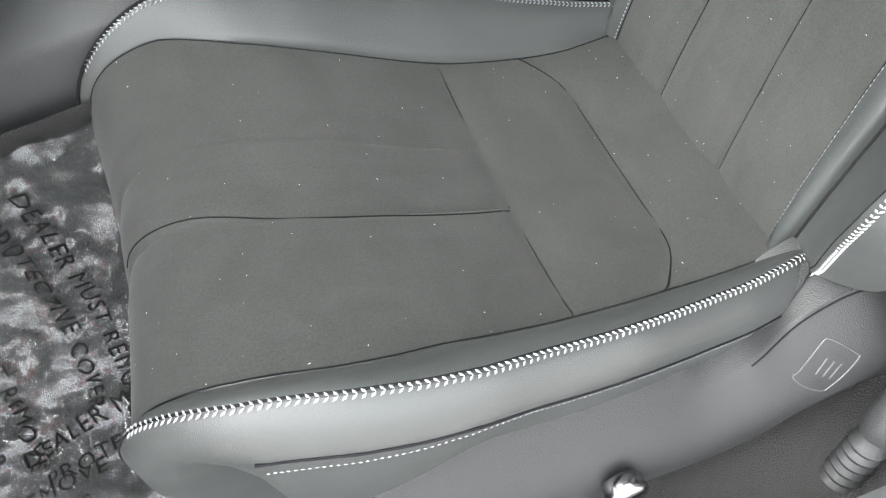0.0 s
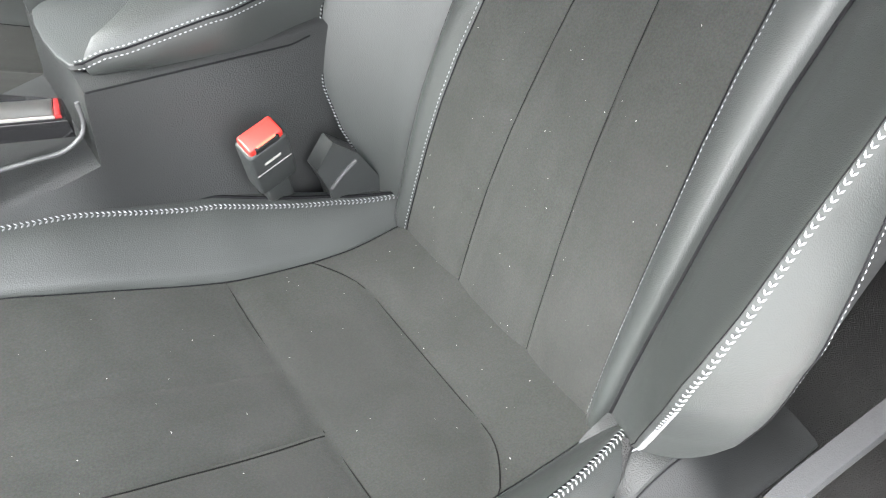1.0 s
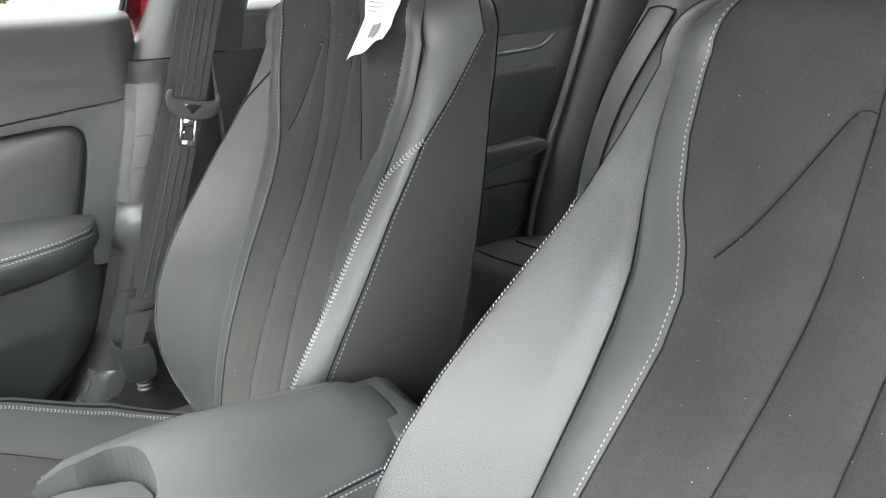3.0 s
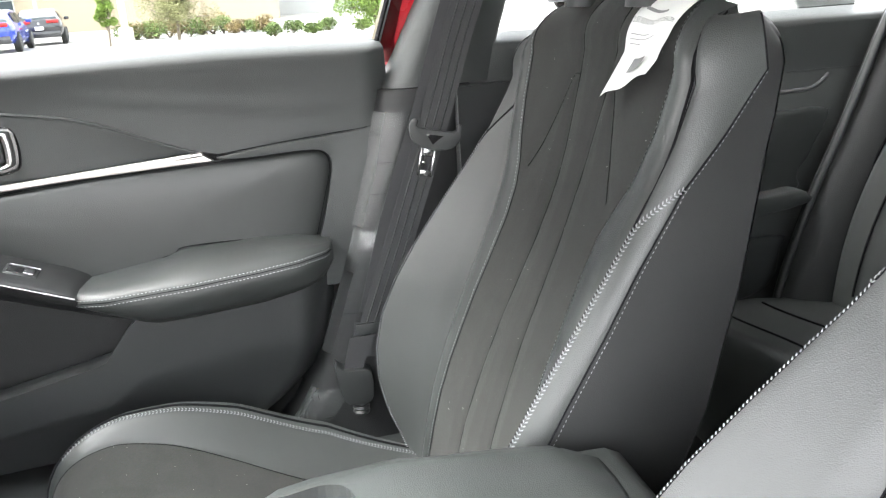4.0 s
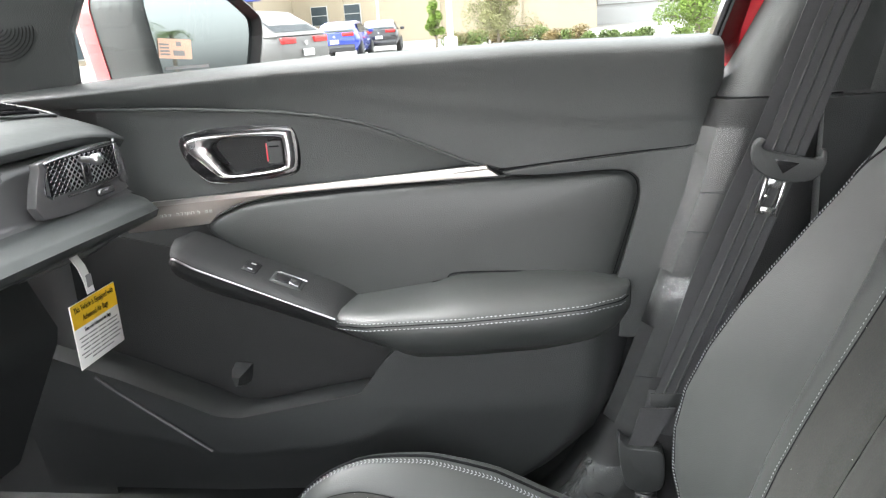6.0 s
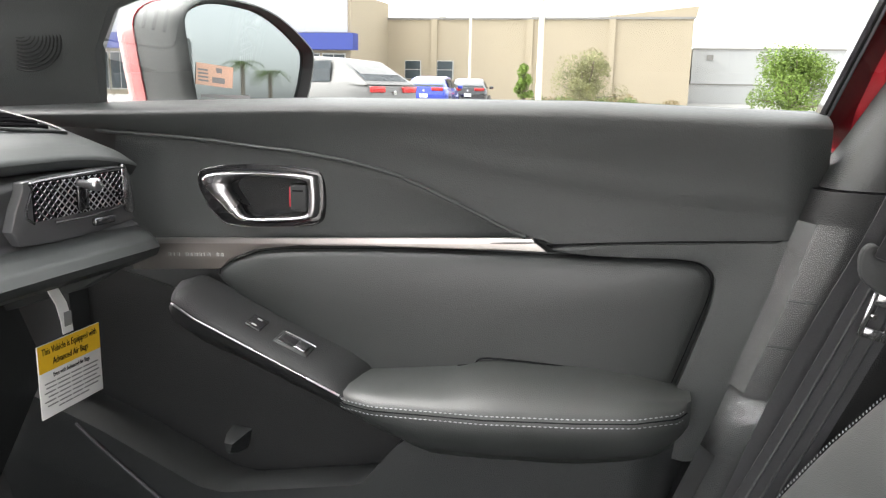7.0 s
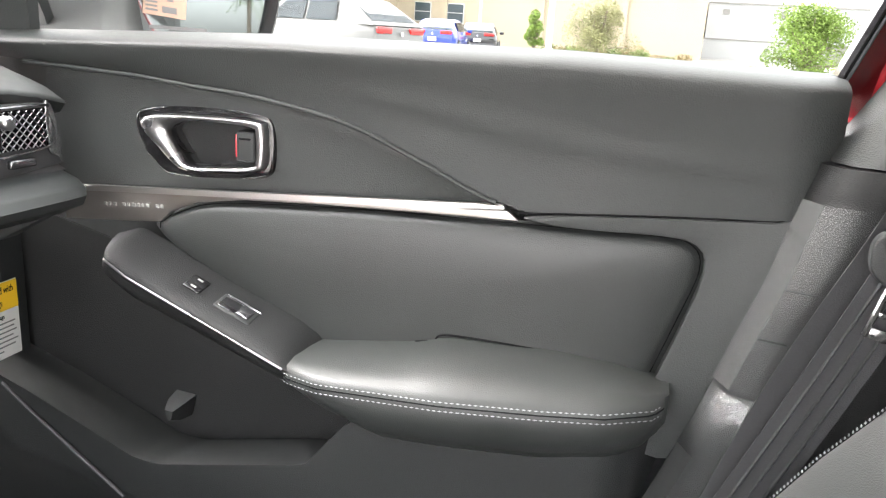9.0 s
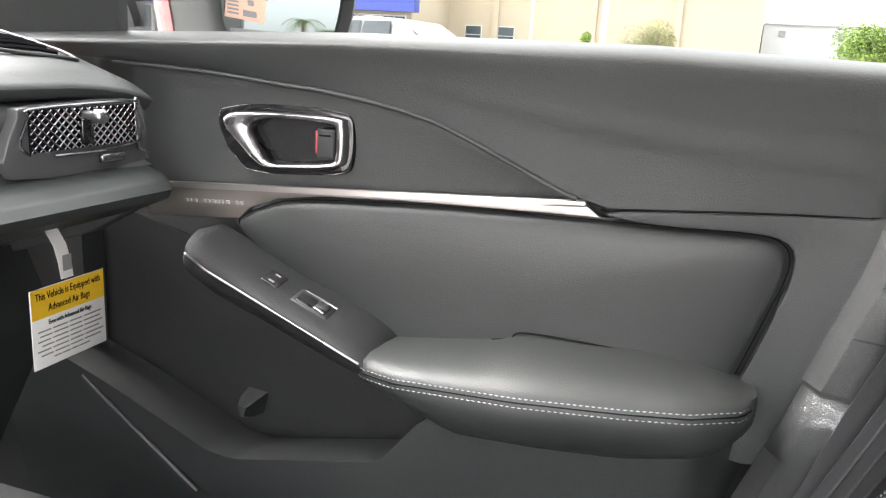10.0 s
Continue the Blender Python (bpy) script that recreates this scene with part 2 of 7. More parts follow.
    l.new(hair.outputs["Fac"], bump.inputs["Height"])
    l.new(bump.outputs["Normal"], p.inputs["Normal"])
    return m


def woven_mat(name, color, scale, rough=0.7):
    """Seat-belt webbing: fine ribs across its run."""
    m, n, l, p = node_mat(name)
    co = n.new("ShaderNodeTexCoord")
    wave = n.new("ShaderNodeTexWave")
    wave.inputs["Scale"].default_value, wave.inputs["Distortion"].default_value = scale, 0.4
    l.new(co.outputs["UV"], wave.inputs["Vector"])
    noise_tex = n.new("ShaderNodeTexNoise")
    noise_tex.inputs["Scale"].default_value = 700
    l.new(co.outputs["Object"], noise_tex.inputs["Vector"])
    mix = n.new("ShaderNodeMix")
    mix.data_type = "RGBA"
    mix.inputs["A"].default_value = (*[c * 0.7 for c in color], 1)
    mix.inputs["B"].default_value = (*[c * 1.3 for c in color], 1)
    l.new(noise_tex.outputs["Fac"], mix.inputs["Factor"])
    l.new(mix.outputs["Result"], p.inputs["Base Color"])
    p.inputs["Roughness"].default_value = rough
    bump = n.new("ShaderNodeBump")
    bump.inputs["Strength"].default_value, bump.inputs["Distance"].default_value = 0.5, 0.0006
    l.new(noise_tex.outputs["Fac"], bump.inputs["Height"])
    l.new(bump.outputs["Normal"], p.inputs["Normal"])
    return m


def brushed_mat(name, color, rough=0.32):
    m, n, l, p = node_mat(name)
    co = n.new("ShaderNodeTexCoord")
    mp = n.new("ShaderNodeMapping")
    mp.inputs["Scale"].default_value = (6, 400, 900)
    tex = n.new("ShaderNodeTexNoise")
    tex.inputs["Scale"].default_value, tex.inputs["Detail"].default_value = 1.0, 4
    l.new(co.outputs["Object"], mp.inputs["Vector"])
    l.new(mp.outputs["Vector"], tex.inputs["Vector"])
    ramp = n.new("ShaderNodeMapRange")
    ramp.inputs["To Min"].default_value, ramp.inputs["To Max"].default_value = rough - 0.06, rough + 0.1
    l.new(tex.outputs["Fac"], ramp.inputs["Value"])
    l.new(ramp.outputs["Result"], p.inputs["Roughness"])
    p.inputs["Base Color"].default_value = (*color, 1)
    p.inputs["Metallic"].default_value = 1.0
    bump = n.new("ShaderNodeBump")
    bump.inputs["Strength"].default_value, bump.inputs["Distance"].default_value = 0.15, 0.0003
    l.new(tex.outputs["Fac"], bump.inputs["Height"])
    l.new(bump.outputs["Normal"], p.inputs["Normal"])
    return m


def glass_mat(name, color=(0.9, 0.95, 0.93), rough=0.0, film=False, haze=0.0):
    """Thin clear sheet: mostly see-through with mirror gloss at a slant."""
    m, n, l, p = node_mat(name)
    clear = n.new("ShaderNodeBsdfTransparent")
    clear.inputs["Color"].default_value = (*color, 1)
    gloss = n.new("ShaderNodeBsdfGlossy")
    gloss.inputs["Roughness"].default_value = max(rough, 0.01)
    fres = n.new("ShaderNodeFresnel")
    fres.inputs["IOR"].default_value = 1.6 if film else 1.45
    mix = n.new("ShaderNodeMixShader")
    l.new(fres.outputs[0], mix.inputs[0])
    l.new(clear.outputs[0], mix.inputs[1])
    l.new(gloss.outputs[0], mix.inputs[2])
    out = n["Material Output"]
    last = mix.outputs[0]
    if haze:
        milk = n.new("ShaderNodeBsdfDiffuse")
        milk.inputs["Color"].default_value = (0.45, 0.47, 0.47, 1)
        add = n.new("ShaderNodeMixShader")
        add.inputs[0].default_value = haze
        l.new(last, add.inputs[1])
        l.new(milk.outputs[0], add.inputs[2])
        last = add.outputs[0]
    l.new(last, out.inputs["Surface"])
    if film:
        co = n.new("ShaderNodeTexCoord")
        tex = n.new("ShaderNodeTexNoise")
        tex.inputs["Scale"].default_value, tex.inputs["Detail"].default_value, tex.inputs["Distortion"].default_value = 38, 3, 1.2
        l.new(co.outputs["Object"], tex.inputs["Vector"])
        bump = n.new("ShaderNodeBump")
        bump.inputs["Strength"].default_value, bump.inputs["Distance"].default_value = 0.8, 0.005
        l.new(tex.outputs["Fac"], bump.inputs["Height"])
        for node in (gloss, fres):
            l.new(bump.outputs["Normal"], node.inputs["Normal"])
    return m


LEATHER = surface("black_leather", (0.0305, 0.0335, 0.0325), 0.43, spec=0.50, tint=0.10, tint_scale=9, fine=0.30, fine_scale=850, kind="voronoi", rough_var=0.05)
SUEDE = suede_mat()
SUEDE_SEAM = surface("suede_seam", (0.007, 0.007, 0.007), 0.95, spec=0.1, tint=0.1)
SIDE_VINYL = surface("side_vinyl", (0.0255, 0.0265, 0.0265), 0.45, tint=0.08, fine=0.25, fine_scale=800, kind="voronoi")
SOFT_PLASTIC = surface("soft_black_plastic", (0.0415, 0.0455, 0.0445), 0.52, spec=0.50, tint=0.08, tint_scale=5, fine=0.5, fine_scale=620, kind="voronoi", rough_var=0.05)
HARD_PLASTIC = surface("hard_black_plastic", (0.0265, 0.0290, 0.0290), 0.48, tint=0.08, fine=0.5, fine_scale=900, kind="voronoi", rough_var=0.05)
# darker copy of the hard plastic; shade is put into its colour
SHADED_PLASTIC = surface("shaded_plastic", (0.0165, 0.0175, 0.0178), 0.55, spec=0.35, tint=0.10, fine=0.6, fine_scale=700, kind="voronoi")
GREY_PLASTIC = surface("grained_grey_plastic", (0.052, 0.053, 0.055), 0.45, tint=0.08, fine=0.5, fine_scale=800, kind="voronoi")
SATIN_TRIM = surface("satin_grey_trim", (0.085, 0.085, 0.086), 0.30, spec=0.6, tint=0.06, rough_var=0.04)
PIANO = surface("gloss_black", (0.012, 0.012, 0.013), 0.12, tint=0.05, rough_var=0.03, coat=0.5)
CHROME = surface("satin_chrome", (0.47, 0.47, 0.475), 0.27, metal=1.0, tint=0.05, rough_var=0.04)
DARK_CHROME = surface("dark_chrome", (0.30, 0.30, 0.31), 0.22, metal=1.0, tint=0.05, rough_var=0.04)
BRUSHED = brushed_mat("brushed_strip", (0.36, 0.34, 0.32), 0.36)
BRIGHT = brushed_mat("bright_strip", (0.55, 0.535, 0.52), 0.30)
THREAD = surface("pale_thread", (0.23, 0.24, 0.245), 0.7, tint=0.15, tint_scale=300)
SEAM = surface("dark_seam", (0.008, 0.008, 0.009), 0.9, spec=0.1, tint=0.1)
# black carpet, toned down further for the shadow over the driver's floor
CARPET = surface("dark_carpet", (0.013, 0.013, 0.013), 0.95, tint=0.3, tint_scale=60, fine=1.0, fine_scale=500, fine_dist=0.003)
WEBBING = woven_mat("belt_webbing", (0.034, 0.035, 0.037), 60)
# darker than real side glass, to lower the brightness of the view outside
DIM_GLASS = glass_mat("dim_window_glass", (0.395, 0.415, 0.405))
SCREEN_GLASS = glass_mat("windscreen_glass", (0.86, 0.89, 0.88))
DARK_GLAZING = glass_mat("tinted_glass", (0.55, 0.58, 0.56))
FILM = glass_mat("clear_film", (0.93, 0.95, 0.95), 0.06, film=True, haze=0.06)
STRIP_FILM = glass_mat("smooth_film", (0.96, 0.97, 0.97), 0.22, haze=0.03)
MIRROR = surface("mirror_silver", (0.20, 0.22, 0.225), 0.02, metal=1.0, tint=0.01, rough_var=0.0)
RED_BUTTON = surface("red_button", (0.60, 0.028, 0.022), 0.38, tint=0.06, fine=0.1)
RED_PAINT = surface("red_car_paint", (0.45, 0.02, 0.03), 0.25, tint=0.04, coat=0.8)
PAPER = surface("white_paper", (0.80, 0.80, 0.78), 0.7, tint=0.03, fine=0.1)
YELLOW = surface("yellow_print", (0.85, 0.52, 0.02), 0.6, tint=0.03)
INK = surface("black_ink", (0.012, 0.012, 0.012), 0.9, spec=0.05, tint=0.1)
GREY_INK = surface("grey_ink", (0.25, 0.25, 0.25), 0.7, tint=0.1)
PEACH = surface("peach_label", (0.80, 0.50, 0.36), 0.6, tint=0.05)
PALE_MARK = surface("pale_print", (0.36, 0.36, 0.35), 0.6, tint=0.05)
HEADLINER = surface("grey_headliner", (0.72, 0.72, 0.70), 0.9, tint=0.05, fine=0.4, fine_scale=500)

# ---- seats ----
RISE_Z = (0.45, 0.50, 0.55, 0.60, 0.65, 0.70, 0.75, 0.80, 0.85, 0.90, 0.94, 0.97, 1.00, 1.05, 1.10, 1.20)
LEAN_X = (0.219, 0.234, 0.251, 0.270, 0.291, 0.316, 0.344, 0.374, 0.407, 0.440, 0.464, 0.481, 0.496, 0.519, 0.541, 0.580)
INSERT_W = (0.163, 0.161, 0.158, 0.156, 0.153, 0.149, 0.143, 0.138, 0.134, 0.131, 0.135, 0.150, 0.170, 0.188, 0.195, 0.192)
STRIP_W = (0.181, 0.181, 0.182, 0.183, 0.184, 0.183, 0.182, 0.181, 0.182, 0.186, 0.192, 0.202, 0.212, 0.222, 0.224, 0.216)
CREST_W = (0.196, 0.206, 0.222, 0.240, 0.255, 0.265, 0.271, 0.271, 0.269, 0.264, 0.258, 0.253, 0.250, 0.246, 0.240, 0.226)
FORTH = (0.0, 0.010, 0.036, 0.066, 0.090, 0.105, 0.112, 0.108, 0.097, 0.080, 0.064, 0.050, 0.036, 0.018, 0.008, 0.0)
TOP_R = 0.055
# which side faces the door, and how far the bolsters stand forth
FIT = {"near": -1, "forth": 1.0, "rim": 0.0, "lop": 1.0, "round": 0.018, "dip": 0.0}


def back_top(q):
    drop = FIT["round"] if q * FIT["near"] < 0 else 0.018
    return 1.118 - drop * min(abs(q) / 2.0, 1.0) ** 2


def back_v(q, z):
    """How far up the skin a height lies."""
    return (z - 0.445) / (back_top(q) - 0.445) * 0.92


def back_point(q, v, seams=()):
    """The backrest's skin. q: across, 0 middle, 1 insert's edge, 2 crease, 3 bolster's crest, 4 side seam, 5 rear edge; v: up, 0 to 1, rolls over the top past 0.92."""
    a, sign = abs(q), (1 if q >= 0 else -1)
    top = back_top(q)
    w = min(v, 0.92) / 0.92
    z = 0.445 + w * (top - 0.445)
    e, s, c, f = (interp(z, RISE_Z, t) for t in (INSERT_W, STRIP_W, CREST_W, FORTH))
    x = interp(z, RISE_Z, LEAN_X)
    f *= FIT["forth"]
    shoulder = interp(z, (0.95, 1.01, 1.10), (0.0, 0.006, 0.052))
    flare = 0.014
    if sign == FIT["near"]:
        c += FIT["lop"] * interp(z, (0.42, 0.47, 0.505, 0.53, 0.60, 0.68, 0.75, 0.90), (-0.014, 0.0, 0.010, 0.011, 0.005, 0.001, 0.002, 0.004))
        flare += FIT["lop"] * interp(z, (0.45, 0.505, 0.56, 0.62, 0.70, 0.80), (0.020, 0.032, 0.040, 0.038, 0.028, 0.0))
    else:
        e -= 0.005 * FIT["lop"]
    if a <= 1:
        y = e * a
        x += 0.010 * (1 - a * a) - 0.004
    elif a <= 2:
        t = a - 1
        y = lerp(e, s, t)
        x += -0.004 - 0.007 * math.sin(math.pi * t) - 0.003 * t
        if t > 0.85:
            x += 0.008 * (t - 0.85) / 0.15
    elif a <= 3:
        t = a - 2
        y = lerp(s, c, math.sin(t * math.pi / 2) ** 0.9)
        x += 0.001 - f * (0.12 * min(1, t * 8) + 0.88 * math.sin(min(1, t * 1.08) * math.pi / 2) ** 1.25)
    elif a <= 4:
        t = a - 3
        y = c + flare * math.sin(t * math.pi / 2)
        x += -f + (f * 0.25 + 0.012 + 0.038 * FIT["lop"]) * t ** 1.15 + shoulder * t * t
    else:
        t = a - 4
        y = c + flare - (flare - 0.002) * t
        x += -f * 0.75 + 0.012 + 0.038 * FIT["lop"] + shoulder + (-0.8 * shoulder + 0.100 + 0.014 * (1 - FIT["lop"]) + f * 0.30 + interp(z, (0.5, 0.79, 0.93, 1.03, 1.1, 1.2), (0.05, 0.045, 0.0, -0.033, -0.05, -0.055))) * t
    if sign == FIT["near"] and FIT["lop"] and z < 0.505 and a > 2:
        # the wing closes underneath and runs back
        k = min(1.0, a - 2)
        x += 1.3 * (0.505 - z) * k
        z += 0.85 * (0.505 - z) * k
    if sign == FIT["near"] and FIT["lop"] and z < 0.48 and 1 < a <= 2.6:
        x += 1.2 * (0.48 - z)
    if v > 0.92:
        t = (v - 0.92) / 0.08 * math.pi / 2
        x += (TOP_R + 0.015) * (1 - math.cos(t)) * interp(a, (2, 4), (1.0, 0.2))
        z += TOP_R * math.sin(t) * interp(a, (3, 4, 5), (1.0, 0.9, 0.3))
        y *= 1 - 0.10 * (1 - math.cos(t))
    return Vector((x, sign * y, z))


def line_dist(p, line):
    best = 9.0
    for a, b in zip(line, line[1:]):
        ab, ap = (b[0] - a[0], b[1] - a[1]), (p[0] - a[0], p[1] - a[1])
        d2 = ab[0] ** 2 + ab[1] ** 2
        t = max(0.0, min(1.0, (ap[0] * ab[0] + ap[1] * ab[1]) / d2)) if d2 else 0.0
        best = min(best, math.hypot(ap[0] - t * ab[0], ap[1] - t * ab[1]))
    return best


# seam lines of the backrest's middle, as half-width and height
BACK_SEAMS = [[(s * y, z) for y, z in line] for s in (1, -1) for line in (
    ((0.062, 0.46), (0.056, 0.60), (0.044, 0.76), (0.034, 0.90), (0.032, 0.97), (0.038, 1.05), (0.047, 1.13), (0.05, 1.17)),
    ((0.124, 0.972), (0.105, 0.995), (0.085, 1.03), (0.068, 1.065), (0.056, 1.085), (0.041, 1.085)),
)]
BACK_SMOOTH = [[(p.x, p.y) for p in spline([(*q, 0) for q in line], 5)] for line in BACK_SEAMS]


def back_insert(y, v):
    p = back_point(0, v)
    e = interp(min(p.z, 1.2), RISE_Z, INSERT_W)
    p = back_point(max(-1, min(1, y)), v)
    d = min(line_dist((p.y, p.z), line) for line in BACK_SMOOTH)
    p.x += 0.0020 * math.exp(-(d / 0.0028) ** 2) - 0.004 * min(1, d / 0.03) * (1 - abs(y) ** 4)
    return p


CUSHION_LINE = [(p.x, p.y) for p in spline([(0.300, 0.452, 0), (0.25, 0.466, 0), (0.136, 0.480, 0), (0.0, 0.530, 0), (-0.13, 0.603, 0), (-0.205, 0.636, 0),
                                            (-0.277, 0.650, 0), (-0.330, 0.628, 0), (-0.360, 0.560, 0), (-0.368, 0.475, 0), (-0.356, 0.405, 0)], 10)]
_steps = np.r_[0, np.cumsum([math.dist(a, b) for a, b in zip(CUSHION_LINE, CUSHION_LINE[1:])])]
CUSHION_RUN = float(_steps[-1])
CUSHION_X, CUSHION_Z = [p[0] for p in CUSHION_LINE], [p[1] for p in CUSHION_LINE]


def cushion_mid(s):
    """Place and outward normal of the cushion's middle line at run s."""
    x, z = interp(s, _steps, CUSHION_X), interp(s, _steps, CUSHION_Z)
    x2, z2 = interp(s + 0.004, _steps, CUSHION_X), interp(s + 0.004, _steps, CUSHION_Z)
    x1, z1 = interp(s - 0.004, _steps, CUSHION_X), interp(s - 0.004, _steps, CUSHION_Z)
    way = Vector((x2 - x1, 0, z2 - z1)).normalized()
    tilt, hinge = Matrix.Rotation(radians(-FIT["dip"]), 3, "Y"), Vector((0.235, 0, 0.46))
    return tilt @ (Vector((x, 0, z)) - hinge) + hinge, tilt @ Vector((way.z, 0, -way.x))


RUN = (0.0, 0.05, 0.15, 0.30, 0.45, 0.53, 0.60, 0.66, 0.74, 0.83)
SEAT_W = (0.172, 0.170, 0.167, 0.168, 0.184, 0.196, 0.198, 0.186, 0.176, 0.172)
RIM_W = (0.186, 0.198, 0.226, 0.256, 0.264, 0.256, 0.240, 0.212, 0.196, 0.190)
RIM_UP = (0.006, 0.022, 0.044, 0.058, 0.050, 0.040, 0.028, 0.014, 0.004, 0.0)


def run_at(x):
    """Run along the cushion's middle line for a place x on its top."""
    return interp(-x, [-v for v in CUSHION_X[:70]], list(_steps[:70]))


# seam lines of the cushion's middle, as half-width and run
CROSS_RUN = run_at(0.003)
SEAT_SEAMS = [
    [(-0.178, CROSS_RUN + 0.004), (-0.06, CROSS_RUN - 0.002), (0.06, CROSS_RUN - 0.002), (0.178, CROSS_RUN + 0.004)],
    [(0.176, run_at(0.09)), (0.125, run_at(0.130)), (0.06, run_at(0.139)), (-0.06, run_at(0.139)), (-0.125, run_at(0.130)), (-0.176, run_at(0.09))],
    [(-0.045, CROSS_RUN), (-0.047, run_at(-0.10)), (-0.042, run_at(-0.2)), (-0.026, 0.62), (-0.02, 0.70)],
    [(0.040, CROSS_RUN), (0.048, run_at(-0.10)), (0.060, run_at(-0.2)), (0.066, 0.62), (0.058, 0.70)],
]
SEAT_SMOOTH = [[(p.x, p.y) for p in spline([(*q, 0) for q in line], 6)] for line in SEAT_SEAMS]


def cushion_point(q, s):
    """The cushion's skin. q: across, 1 insert's edge, 2 rim, 3 side seam, 4 skirt; s: run from the rear to under the front lip."""
    a, sign = abs(q), (1 if q >= 0 else -1)
    mid, nor = cushion_mid(s)
    e, r, up = interp(s, RUN, SEAT_W), interp(s, RUN, RIM_W), interp(s, RUN, RIM_UP)
    if sign != FIT["near"]:
        up += FIT["rim"] * interp(s, (0.05, 0.25, 0.6, 0.72), (0.0, 1.0, 1.0, 0.0))
        e += FIT["lop"] * interp(s, (0.10, 0.20, 0.30, 0.45, 0.53, 0.60, 0.66, 0.72), (-0.003, -0.005, -0.006, -0.012, -0.014, 0.004, 0.012, 0.012))
        r -= 0.005 * FIT["lop"]
    else:
        e += FIT["lop"] * interp(s, (0.1, 0.2, 0.3, 0.4, 0.5, 0.6, 0.68), (0.012, 0.015, 0.022, 0.020, 0.016, 0.006, 0.010))
        r += FIT["lop"] * interp(s, (0.1, 0.2, 0.3, 0.4, 0.5, 0.6, 0.66), (0.0, -0.007, -0.011, -0.008, 0.0, 0.0, 0.0))
    side_drop = (0.030 + up * 0.45) * interp(s, (0.1, 0.3, 0.45, 0.6), (1.0, 0.72, 0.72, 1.1))
    if a <= 1:
        y, lift = e * a, 0.016 * a * a
    elif a <= 2:
        t = a - 1
        y = lerp(e, r, t)
        lift = 0.016 + up * (math.sin(min(1, t * 1.05) * math.pi / 2) ** 1.1) - 0.004 * math.exp(-(t / 0.08) ** 2)
    elif a <= 3:
        t = a - 2
        y = r + 0.022 * math.sin(t * math.pi / 2)
        lift = 0.016 + up - side_drop * t ** 1.4
    else:
        t = a - 3
        y = r + 0.022 - 0.020 * t
        lift = 0.016 + up - side_drop - (0.085 + interp(s, (0.40, 0.60), (0.0, 0.10))) * t
    if sign == FIT["near"]:
        lift -= 0.5 * FIT["lop"] * max(0.0, 0.085 - s) * min(1.0, max(0.0, a - 1))
    p = mid + nor * lift
    p.y = sign * y + 0.012 * FIT["lop"] * interp(s, (0.48, 0.68), (0.0, 1.0))
    return p


def cushion_insert(q, s):
    p = cushion_point(q, s)
    d = min(line_dist((p.y, s), line) for line in SEAT_SMOOTH)
    _, nor = cushion_mid(s)
    return p - nor * (0.0018 * math.exp(-(d / 0.003) ** 2)) + nor * (0.004 * min(1, d / 0.035) * (1 - abs(q) ** 4))


